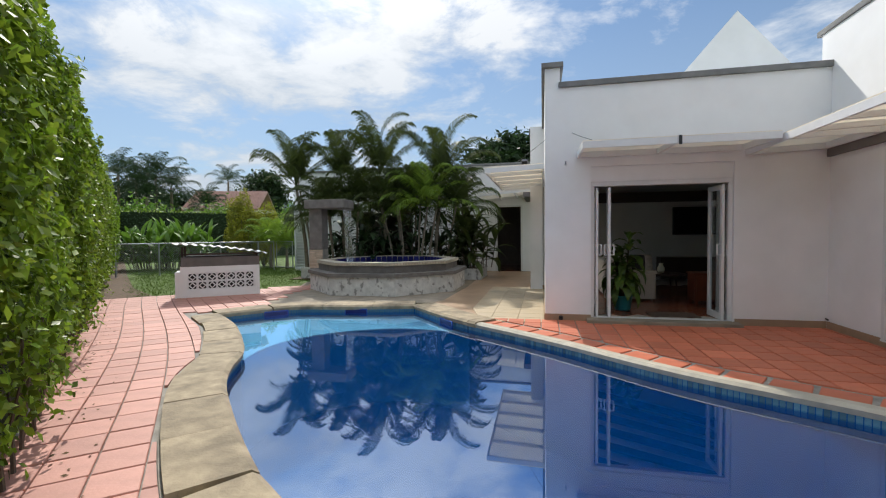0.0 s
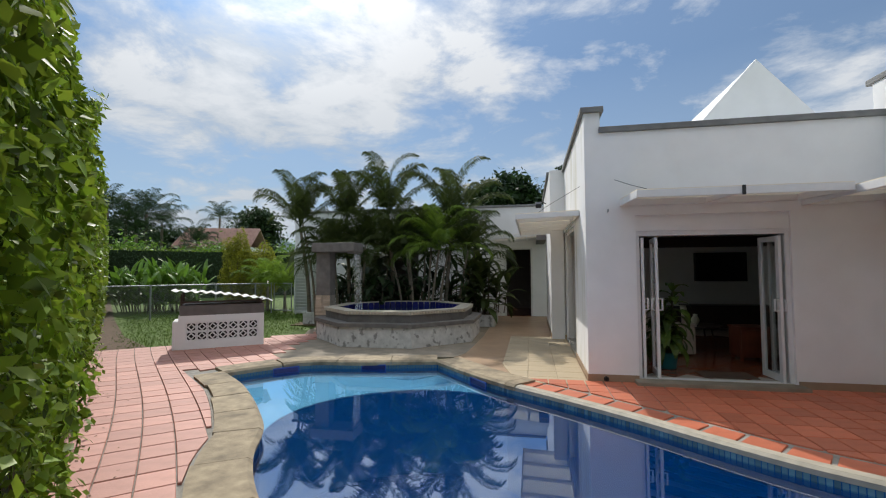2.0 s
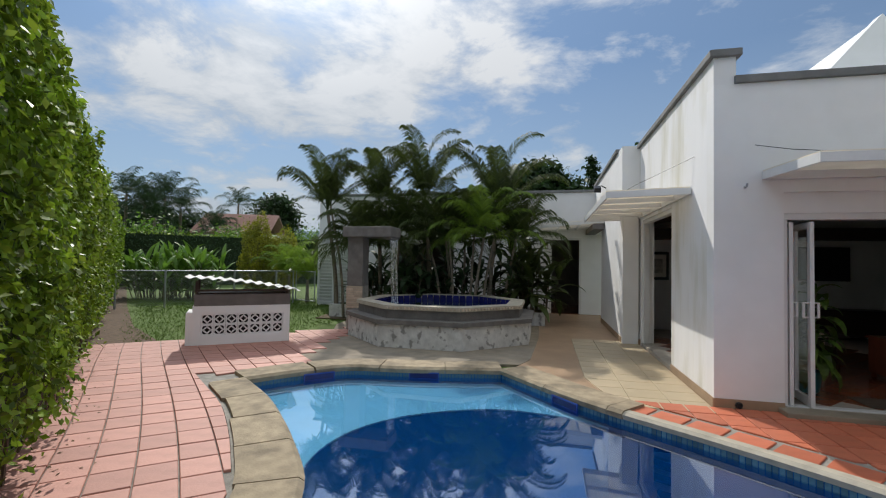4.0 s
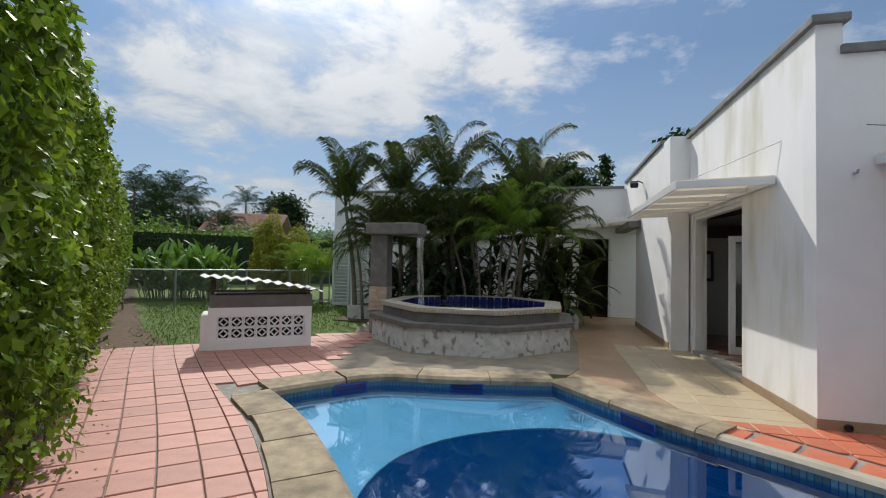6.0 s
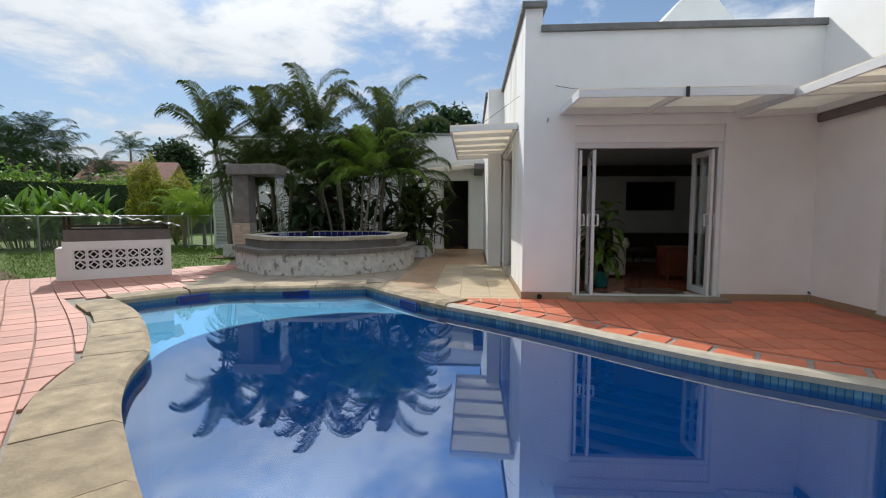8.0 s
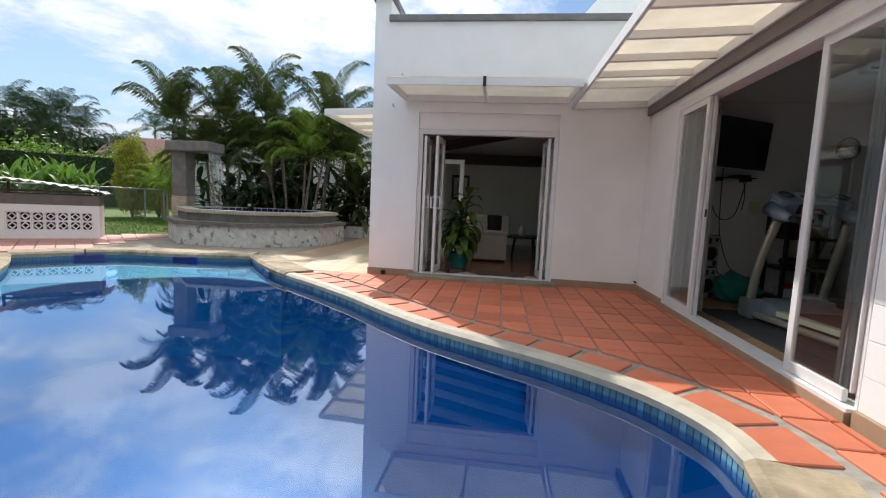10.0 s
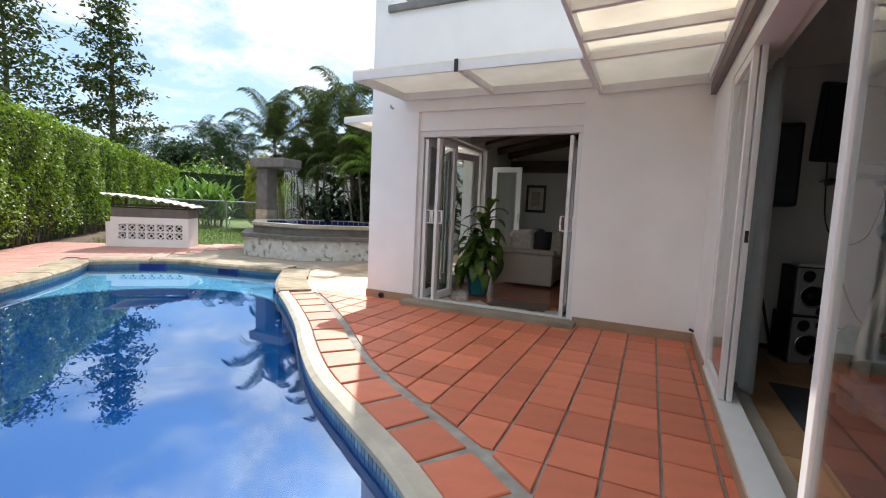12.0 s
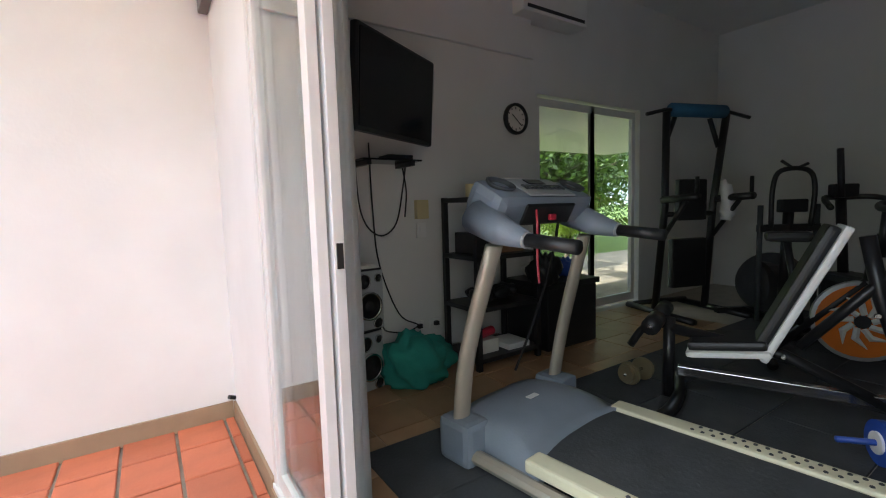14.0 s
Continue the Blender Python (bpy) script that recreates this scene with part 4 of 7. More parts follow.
def palm(label, x, y, height, fronds, length, rng, mat=None, lean=(0, 0), radius=0.05, lifts=(0.2, 1.35), z=-0.03, leaflets=34, leaf=0.42, category="palm tree", curl=1.0, group="palms behind the fountain"):
    t = thing("palm_tree", label, category, group, at=Matrix.Translation((x, y, z)))
    top = Vector((lean[0], lean[1], height))
    line = curve_points([(0, 0, 0), (lean[0] * 0.25, lean[1] * 0.25, height * 0.45), top], 6)
    part("trunk", tube(bmesh.new(), line, [radius * (1.25 - 0.5 * i / (len(line) - 1)) for i in range(len(line))], 9), M_TRUNK, t, "slender ringed grey-brown trunk", smooth=True)
    V, Fc = [], []
    for k in range(fronds):
        a = 2.399963 * k + rng.uniform(-0.3, 0.3)
        f = k / max(1, fronds - 1)
        frond_geometry(V, Fc, top, a, lifts[1] + (lifts[0] - lifts[1]) * f + rng.uniform(-0.1, 0.1), length * rng.uniform(0.85, 1.1), rng, leaflets, leaf, curl)
    ob = loose_mesh("crown", V, Fc, mat or M_PALM)
    ob.parent = t
    return t


PALM = "slender garden palm with arching feathery fronds"
for x, y, h, ln, le in ((-7.35, 12.7, 3.55, (-0.35, 0.0), 1.75), (-6.2, 13.0, 3.75, (-0.15, 0.1), 1.7), (-4.75, 12.9, 3.8, (-0.2, 0.0), 1.85), (-3.2, 12.8, 3.5, (0.25, 0.0), 1.9)):
    palm(PALM, x, y, h - 0.62, 9, le * 1.22, RNG, lean=ln, radius=0.055, lifts=(0.8, 1.5), leaflets=80, curl=1.05, leaf=0.44)
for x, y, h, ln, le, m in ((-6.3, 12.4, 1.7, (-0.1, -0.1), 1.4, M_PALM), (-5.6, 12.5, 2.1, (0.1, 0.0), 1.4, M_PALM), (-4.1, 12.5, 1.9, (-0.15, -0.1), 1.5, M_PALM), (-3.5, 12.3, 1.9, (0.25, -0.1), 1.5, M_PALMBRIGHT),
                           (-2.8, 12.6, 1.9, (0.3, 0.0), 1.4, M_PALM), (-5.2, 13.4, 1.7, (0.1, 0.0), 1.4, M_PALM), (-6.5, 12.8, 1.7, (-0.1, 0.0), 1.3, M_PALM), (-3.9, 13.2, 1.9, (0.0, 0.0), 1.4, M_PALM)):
    palm("young multi-stemmed palm with dense dark fronds" if m is M_PALM else "young palm with fronds coloured yellow-green as if sunlit", x, y, h + 0.25, 18, le * 1.15, RNG, mat=m, lean=ln, radius=0.035, lifts=(0.0, 1.4), leaflets=60, leaf=0.42, curl=1.0)
# bare leaning stems in the clump
for x, y, h, ln in ((-4.3, 12.3, 2.4, (-0.5, 0.1)), (-4.0, 12.3, 2.6, (-0.2, 0)), (-3.6, 12.4, 2.6, (0.1, 0)), (-3.3, 12.4, 2.5, (0.35, 0)), (-7.0, 12.4, 3.0, (-0.45, 0))):
    palm("slender palm stem with a few short fronds", x, y, h, 5, 1.1, RNG, lean=ln, radius=0.032, lifts=(0.5, 1.4), leaflets=26, leaf=0.32)


def broad_leaf_geometry(V, Fc, base, azimuth, lift, length, width, bend):
    """A long blade leaf on a short stalk, folded along its midrib."""
    az = Vector((math.cos(azimuth), math.sin(azimuth), 0))
    side = Vector((-az.y, az.x, 0))
    p, ang, n = Vector(base), lift, 6
    k0 = len(V)
    for i in range(n + 1):
        t = i / n
        w = width * 0.5 * math.sin(math.pi * min(0.97, 0.06 + t * 0.94)) ** 0.8
        V += [p + side * w + Vector((0, 0, 0.25 * w)), p.copy(), p - side * w + Vector((0, 0, 0.25 * w))]
        p = p + (az * math.cos(ang) + Vector((0, 0, math.sin(ang)))) * (length / n)
        ang -= bend / n
    for i in range(n):
        a = k0 + 3 * i
        Fc += [(a, a + 3, a + 4, a + 1), (a + 1, a + 4, a + 5, a + 2)]


def leafy_plant(name, label, category, x, y, stems, height, leaf, width, rng, mat=None, spread=0.35, per=7, z=-0.03, group="", lift=(0.3, 1.2), bend=0.9):
    t = thing(name, label, category, group, at=Matrix.Translation((x, y, z)))
    V, Fc = [], []
    for s in range(stems):
        bx, by = rng.normal(0, spread * 0.5, 2)
        tx, ty = bx * 1.5, by * 1.5
        h = height * rng.uniform(0.65, 1.05)
        part("stem", tube(bmesh.new(), [(bx, by, 0), ((bx + tx) / 2, (by + ty) / 2, h * 0.5), (tx, ty, h)], [0.016, 0.013, 0.008], 5), M_STEM, t)
        for k in range(per):
            f = (k + 0.6) / per
            q = Vector((bx + (tx - bx) * f, by + (ty - by) * f, h * (0.15 + 0.85 * f)))
            broad_leaf_geometry(V, Fc, q, 2.4 * k + s * 1.7 + rng.uniform(-0.4, 0.4), lift[0] + (lift[1] - lift[0]) * f + rng.uniform(-0.15, 0.15), leaf * rng.uniform(0.75, 1.15), width, bend * rng.uniform(0.6, 1.3))
    ob = loose_mesh("leaves", V, Fc, mat or M_BROAD, smooth=False)
    ob.parent = t
    return t


G = "lush ginger clump with long bright upright leaves"
for x, y, h in ((-16.3, 15.6, 1.4), (-15.9, 16.1, 1.5), (-14.7, 16.0, 1.5), (-15.8, 15.3, 1.5), (-14.6, 15.4, 1.5)):
    leafy_plant("ginger_plant", G, "plant", x, y, 17, h, 0.85, 0.15, RNG, spread=0.75, per=7, group="ginger clumps behind the fence", lift=(0.5, 1.35))
for x, y, h in ((-2.35, 13.0, 1.7), (-1.9, 13.35, 1.5), (-2.6, 13.6, 2.0), (-2.15, 12.9, 1.1)):
    leafy_plant("heliconia", "tall heliconia with large drooping dark green leaves", "plant", x, y, 7, h, 0.85, 0.2, RNG, mat=M_PALM, spread=0.4, per=6, group="plants beside the passage", lift=(0.2, 1.3), bend=1.5, z=0.3)
# dark underplanting, thickened to stand in for the shaded wall behind the trunks
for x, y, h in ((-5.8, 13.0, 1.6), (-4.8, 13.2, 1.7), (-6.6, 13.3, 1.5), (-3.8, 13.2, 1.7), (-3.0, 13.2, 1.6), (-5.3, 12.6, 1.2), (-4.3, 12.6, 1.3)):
    leafy_plant("shade_plant", "dense plant under the palms, dark leaves also filling in shade", "plant", x, y, 11, h, 0.62, 0.17, RNG, mat=M_DARKLEAF, spread=0.6, per=7, group="shade plants under the palms", bend=1.4)


def shrub(name, label, category, x, y, z, rx, ry, rz, count, size, mat, rng, trunk=0.0, group=""):
    """A bush: uneven crown of many small leaves on branching stems."""
    t = thing(name, label, category, group, at=Matrix.Translation((x, y, z)))
    sb = bmesh.new()
    for k in range(7):
        a = k * 0.9
        tube(sb, [(0, 0, -0.02), (0.3 * rx * math.cos(a), 0.3 * ry * math.sin(a), trunk + rz * 0.5), (0.75 * rx * math.cos(a), 0.75 * ry * math.sin(a), trunk + rz * 1.3)], [0.04 + trunk * 0.02, 0.03, 0.01], 6)
    part("stem", sb, M_BARK, t)
    v = rng.normal(0, 1, (count, 3))
    v /= np.linalg.norm(v, axis=1)[:, None]
    r = rng.uniform(0.45, 1.0, count) ** 0.5
    lump = 1 + 0.16 * np.sin(v[:, 0] * 5 + 1) * np.sin(v[:, 1] * 6) + 0.12 * np.sin(v[:, 2] * 7 + v[:, 0] * 4)
    p = v * (r * lump)[:, None] * np.array([rx, ry, rz]) + np.array([0, 0, trunk + rz])
    ob = leaf_cloud("leaves", p, v, size, mat, rng, slim=0.5, spread=0.8)
    ob.parent = t
    return t


shrub("clipped_bush", "tall clipped yellow-green bush on the lawn", "bush", -12.9, 16.9, -0.03, 0.66, 0.66, 1.6, 9000, 0.09, M_YELLEAF, RNG)
shrub("clipped_bush", "round yellow-green bush on the lawn", "bush", -12.3, 17.6, -0.03, 0.85, 0.8, 1.35, 8000, 0.09, M_YELLEAF, RNG)
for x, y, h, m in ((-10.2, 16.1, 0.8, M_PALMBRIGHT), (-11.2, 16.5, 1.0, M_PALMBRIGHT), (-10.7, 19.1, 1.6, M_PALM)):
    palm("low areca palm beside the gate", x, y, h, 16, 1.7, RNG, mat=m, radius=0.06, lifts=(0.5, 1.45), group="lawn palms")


# distant trees, palms and house behind the back hedge
def far_tree(label, x, y, height, crown, rng, mat=None, layers=9, leaf=0.5, lean=0.0, thin=False):
    t = thing("tree", label, "tree", "trees behind the hedges", at=Matrix.Translation((x, y, -0.04)))
    sb = bmesh.new()
    tube(sb, curve_points([(0, 0, 0), (lean * 0.4, 0.1, height * 0.5), (lean, 0, height * 0.97)], 6), [height * 0.016 * (1 - 0.85 * i / 12) + 0.02 for i in range(13)], 8)
    P = []
    start = 0.28 if thin else 0.42
    count = 34 if thin else 26
    for k in range(count):
        f = start + (1 - start) * (k + 0.5) / count
        a = 2.4 * k
        taper = (1.15 - f) / (1.15 - start) if thin else math.sin(math.pi * min(1, 0.18 + 0.8 * (f - start) / (1 - start))) ** 0.7
        ln = crown * taper * rng.uniform(0.7, 1.1)
        b = Vector((lean * f, 0, height * f * 0.97))
        e = b + Vector((math.cos(a) * ln, math.sin(a) * ln, ln * rng.uniform(0.15, 0.55)))
        tube(sb, [b, b.lerp(e, 0.5) + Vector((0, 0, 0.1 * ln)), e], [0.05, 0.035, 0.012], 5)
        m = int((125 if thin else 190) * (0.5 + taper))
        along = rng.uniform(0.35, 1.1, m)[:, None]
        P.append(np.array(b) + (np.array(e) - np.array(b)) * along + rng.normal(0, 0.15 * crown if thin else 0.26 * crown, (m, 3)) * np.array([1, 1, 0.4 if thin else 0.6]))
    part("trunk", sb, M_BARK, t, "thin grey-brown trunk and limbs")
    P = np.concatenate(P)
    ob = leaf_cloud("crown", P, np.tile([0, 0, 1.0], (len(P), 1)), leaf, mat or M_DARKLEAF, rng, spread=0.7, slim=0.5)
    ob.parent = t
    return t


far_tree("tall slender open-crowned tree behind the hedge", -31.9, 21.2, 16.0, 3.0, RNG, leaf=0.36, thin=True, mat=M_PALM)
far_tree("feathery spreading tree behind the hedge", -33.6, 16.1, 14.0, 5.0, RNG, leaf=0.36, thin=True, mat=M_PALM)
for x, y, h, c in ((-32.6, 48.0, 8.8, 2.4), (-2.0, 34.1, 8.6, 2.2), (-3.8, 35.7, 8.3, 2.4), (6.3, 35.0, 10.6, 2.0), (-41.4, 37.5, 6.0, 3.0), (-41.3, 33.4, 6.2, 3.0), (-37.3, 38.5, 5.2, 2.6)):
    far_tree("dark rounded garden tree in the distance", x, y, h, c, RNG, leaf=0.5)
far_tree("tall conifer with tiered branches behind the house", 2.3, 44.5, 11.8, 1.5, RNG, leaf=0.35, thin=True)
for x, y, h, le in ((-35.2, 30.9, 6.6, 2.6), (-32.8, 30.4, 5.8, 2.5), (-32.1, 31.6, 6.4, 2.7), (-31.7, 32.8, 5.6, 2.7), (-31.2, 29.8, 4.6, 2.5), (-39.1, 49.5, 8.3, 2.6), (-29.5, 34.3, 4.0, 2.2), (-39.4, 28.9, 5.2, 2.8), (-44.6, 29.9, 5.0, 2.8)):
    palm("distant dark palm in a neighbouring garden", x, y, h, 17, le * 1.1, RNG, mat=M_DARKLEAF, radius=0.14, lifts=(-0.4, 1.35), leaflets=30, leaf=0.9, group="distant palms")
n = 16000
d, z = RNG.uniform(-6, 34, n), 2.4 + RNG.normal(0, 0.5, n)
P = np.array([H0.x, H0.y, 0]) + (30.5 + RNG.normal(0, 0.6, n))[:, None] * np.array(HU) + d[:, None] * np.array(HR) + (z + 0.35 * np.sin(d * 1.3))[:, None] * np.array([0, 0, 1])
tagged(leaf_cloud("far_shrubs", P, np.tile([0, 0, 1.0], (n, 1)), 0.26, M_BROAD, RNG, spread=0.8), "bright shrubs showing above the back hedge", "shrubs", kind="stuff")

house = thing("house", "distant white house with a clay tile roof", "house", at=Matrix.Translation((-31.6, 40.6, 0)) @ Matrix.Rotation(radians(20), 4, "Z") @ Matrix.Diagonal((0.5, 1, 1.1, 1)))
part("wall", boxes((-6.5, -3, -0.04, 6.5, 3, 3.6)), M_WALL, house)
bm = bmesh.new()
for sy in (-1, 1):
    q = [(-7, sy * 3.7, 3.45), (7, sy * 3.7, 3.45), (7, 0, 5.3), (-7, 0, 5.3)]
    lo = [bm.verts.new(v) for v in q]
    hi = [bm.verts.new((v[0], v[1], v[2] + 0.14)) for v in q]
    bm.faces.new(hi), bm.faces.new(lo[::-1])
    for i in range(4):
        bm.faces.new((lo[i], lo[(i + 1) % 4], hi[(i + 1) % 4], hi[i]))
rf = part("roof", bm, M_ROOFTILE, house, "weathered clay tile roof")
bm = bmesh.new()
for k in range(46):
    for sy in (-1, 1):
        x = -6.95 + k * 0.305
        tube(bm, [(x, sy * 3.72, 3.60), (x, 0, 5.45)], 0.07, 5)
o = part("tile_rows", bm, M_ROOFTILE, rf)
o["kind"] = "stuff"
for x in (-4, -1, 2, 5):
    w = part("window", boxes((x - 0.5, -3.04, 1.6, x + 0.5, -2.98, 2.7)), M_SCREEN, house, "dark window")
# distance haze is put into the hills' pale blue colour
tagged(loose_mesh("hills", [(-500 + 50 * k, 700, -5 + (0 if j == 0 else 42 + 26 * math.sin(k * 0.9) + 14 * math.sin(k * 2.3))) for k in range(21) for j in (0, 1)], [(2 * k, 2 * k + 2, 2 * k + 3, 2 * k + 1) for k in range(20)], surface("hazy_hill", (0.36, 0.44, 0.52), 1.0, vary=0.08, scale=0.02, bump=0)), "hills on the horizon, coloured pale blue for haze", "hills", kind="structure")


# ---------------------------------------------------------------- pool edge
def poly_piece(name, outline, z0, z1, mat, parent, lip=0.006):
    """A flat slab or tile with a small chamfer."""
    c = Vector((sum(p[0] for p in outline) / len(outline), sum(p[1] for p in outline) / len(outline)))
    me = bpy.data.meshes.new(name)
    n = len(outline)
    V = [(p[0] - c.x, p[1] - c.y, 0) for p in outline] + [(p[0] - c.x, p[1] - c.y, z1 - z0 - lip) for p in outline]
    for p in outline:
        d = Vector((p[0] - c.x, p[1] - c.y))
        q = d * max(0.0, 1 - lip * 1.4 / max(d.length, 1e-6))
        V.append((q.x, q.y, z1 - z0))
    F = [(i, (i + 1) % n, n + (i + 1) % n, n + i) for i in range(n)] + [(n + i, n + (i + 1) % n, 2 * n + (i + 1) % n, 2 * n + i) for i in range(n)] + [tuple(range(2 * n, 3 * n))]
    me.from_pydata(V, [], F)
    me.materials.append(mat)
    ob = new(name, me)
    ob.parent = parent
    ob.location = (c.x, c.y, z0)
    return ob


def seg_between(line, cond):
    return [p for p in line if cond(p)]


R_FAR = [p for p in R_LINE if p.y >= 6.2]
R_NEAR = [p for p in R_LINE if p.y <= 6.45]
coping = thing("pool_coping", "worn tan concrete slabs edging the pool", "pool edge", kind="structure")


def slab_row(line, width, step, z1, gap=0.012):
    for piece in cut(line, step):
        run = [piece[0]] + [p for p in piece[1:-1]] + [piece[-1]]
        # leave a joint at both ends
        L0, L1 = (run[1] - run[0]), (run[-1] - run[-2])
        if L0.length < 1e-4 or L1.length < 1e-4:
            continue
        run[0] = run[0] + L0.normalized() * min(gap * 0.5, L0.length * 0.4)
        run[-1] = run[-1] - L1.normalized() * min(gap * 0.5, L1.length * 0.4)
        keep = [run[0]]
        for q in run[1:]:
            if (q - keep[-1]).length > 0.02:
                keep.append(q)
        if len(keep) < 2:
            continue
        b = bmesh.new()
        w = width * RNG.uniform(0.94, 1.05)
        strip(b, offset_line(keep, -0.03), offset_line(keep, w), -0.05, z1 + RNG.uniform(-0.003, 0.003), round_in=0.03)
        part("slab", b, M_COPING, coping)


slab_row(L_LINE, 0.40, 0.72, 0.035)
slab_row(F_LINE, 0.40, 0.92, 0.035)
slab_row(R_FAR, 0.40, 0.92, 0.035)
slab_row(N_LINE, 0.36, 0.8, 0.03)
# dirt line between the slabs and the path
bm = bmesh.new()
a = offset_line(L_LINE, 0.40)
strip(bm, a, offset_line(L_LINE, 0.43), -0.03, 0.0)
structure("coping_joint", bm, M_GROUT, "dark crumbling cement joint beside the slabs", "joint")
bm = bmesh.new()
strip(bm, offset_line(R_NEAR, -0.015), offset_line(R_NEAR, 0.10), -0.05, 0.022, round_in=0.025)
structure("pool_bullnose", bm, M_BULLNOSE, "pale rounded pool edge along the patio", "pool edge", smooth=False)
border = thing("border_tiles", "row of terracotta tiles set in cement along the pool", "tile border", kind="structure")
for piece in cut(R_NEAR, 0.34):
    if (piece[-1] - piece[0]).length < 0.2:
        continue
    ins, outs = offset_line(piece, 0.118), offset_line(piece, 0.40)
    a0, a1 = ins[0].lerp(ins[-1], 0.05), ins[0].lerp(ins[-1], 0.94)
    b0, b1 = outs[0].lerp(outs[-1], 0.03 + RNG.uniform(0, 0.04)), outs[0].lerp(outs[-1], 0.90 + RNG.uniform(0, 0.05))
    poly_piece("tile", [(q.x, q.y) for q in (a1, a0, b0, b1)][::-1], -0.02, 0.006, M_TILE, border)
band = thing("waterline_tiles", "band of small blue-green mosaic tiles at the waterline", "mosaic", kind="structure")
small = bmesh.new()
box(small, -0.019, -0.004, -0.034, 0.019, 0.006, 0.034)
small_me = bpy.data.meshes.new("tile")
small.to_mesh(small_me)
small.free()
small_me.materials.append(M_MOSAIC)
count = 0
joined = bmesh.new()
for line, own in ((R_LINE, True), (F_LINE, False), (L_LINE, False), (N_LINE, False)):
    for piece in cut(line, 0.046):
        w = piece[-1] - piece[0]
        c = (piece[0] + piece[-1]) / 2
        m = Matrix.Translation((c.x, c.y, -0.082)) @ Matrix.Rotation(math.atan2(w.y, w.x), 4, "Z")
        if own:
            o = new("tile", small_me)
            o.parent = band
            o.matrix_basis = m
        else:
            box(joined, -0.019, -0.006, -0.034, 0.019, 0.005, 0.034, m=m)
o = part("tile_rows", joined, M_MOSAIC, band)
o["kind"] = "stuff"


def skimmer(x, y, angle):
    t = thing("pool_skimmer", "dark blue skimmer slot in the pool wall", "skimmer", "pool skimmers", at=Matrix.Translation((x, y, -0.085)) @ Matrix.Rotation(angle, 4, "Z"))
    part("frame", boxes((-0.21, -0.014, 0.035, 0.21, 0.002, 0.05), (-0.21, -0.014, -0.05, 0.21, 0.002, -0.035), (-0.21, -0.014, -0.035, -0.195, 0.002, 0.035), (0.195, -0.014, -0.035, 0.21, 0.002, 0.035)), M_BLUEPLASTIC, t)
    part("flap", boxes((-0.195, -0.009, -0.035, 0.195, -0.004, 0.035)), M_NAVY, t)


skimmer(-4.78, 7.02, math.atan2(0.52, 0.55))
skimmer(-3.42, 7.475, math.atan2(0.15, 0.9))
skimmer(-1.55, 6.74, math.atan2(-0.74, 0.62))


# ---------------------------------------------------------------- fountain
def octagon(r, turn=22.5):
    return [(r * math.cos(radians(turn + 45 * k)), r * math.sin(radians(turn + 45 * k))) for k in range(8)]


def ring_wall(bm, r_in, r_out, z0, z1, sides=range(8)):
    for k in sides:
        o, i = octagon(r_out), octagon(r_in)
        j = (k + 1) % 8
        q = [o[k], o[j], i[j], i[k]]
        lo = [bm.verts.new((*p, z0)) for p in q]
        hi = [bm.verts.new((*p, z1)) for p in q]
        bm.faces.new(hi), bm.faces.new(lo[::-1])
        bm.faces.new((lo[0], lo[1], hi[1], hi[0])), bm.faces.new((lo[2], lo[3], hi[3], hi[2]))
    return bm


fountain = thing("fountain", "octagonal fountain basin with peeling white stucco and grey stone rims", "fountain", at=Matrix.Translation((-3.9, 10.72, -0.02)))
rims = []
for k in range(8):
    part("base_wall", ring_wall(bmesh.new(), 1.5, 1.98, 0, 0.42, (k,)), M_PEEL, fountain, "peeling stained white stucco panel")
    part("ledge", ring_wall(bmesh.new(), 1.62, 2.04, 0.42, 0.50, (k,)), M_STONE, fountain, "dark grey stone ledge")
    part("upper_wall", ring_wall(bmesh.new(), 1.52, 1.78, 0.50, 0.66, (k,)), M_STONE, fountain)
    rims.append(part("rim", ring_wall(bmesh.new(), 1.50, 1.82, 0.66, 0.735, (k,)), M_BULLNOSE, fountain, "pale stone rim"))
o8 = octagon(1.823)
for k in (4, 5, 6, 7):
    a, b = Vector((*o8[k], 0.695)), Vector((*o8[(k + 1) % 8], 0.695))
    if k in (5, 6):
        for j in range(20):
            c = a.lerp(b, (j + 0.5) / 20)
            part("stud", box(bmesh.new(), -0.018, -0.018, -0.018, 0.018, 0.018, 0.018, m=Matrix.Translation(c) @ Matrix.Rotation(math.atan2(b.y - a.y, b.x - a.x), 4, "Z")), M_PALEBRICK, rims[k])
lining = part("lining", bmesh.new(), M_NAVY, fountain, "navy glazed tile lining")
o8, i8 = octagon(1.50), octagon(1.49)
tl = bmesh.new()
box(tl, -0.07, -0.006, -0.08, 0.07, 0.006, 0.08)
tl_me = bpy.data.meshes.new("tile")
tl.to_mesh(tl_me)
tl.free()
tl_me.materials.append(M_NAVY)
for k in range(8):
    a, b = Vector((*octagon(1.49)[k], 0.64)), Vector((*octagon(1.49)[(k + 1) % 8], 0.64))
    nn = int((b - a).length / 0.145)
    for j in range(nn):
        c = a.lerp(b, (j + 0.5) / nn)
        o = new("tile", tl_me)
        o.parent = lining
        o.matrix_basis = Matrix.Translation(c) @ Matrix.Rotation(math.atan2(b.y - a.y, b.x - a.x), 4, "Z")
bm = bmesh.new()
prism(bm, octagon(1.51), 0.02, 0.10)
part("basin_floor", bm, M_NAVY, fountain)
bm = bmesh.new()
bm.faces.new([bm.verts.new((*p, 0.60)) for p in octagon(1.485)])
part("water", bm, M_WATER, fountain, "rippling fountain water")
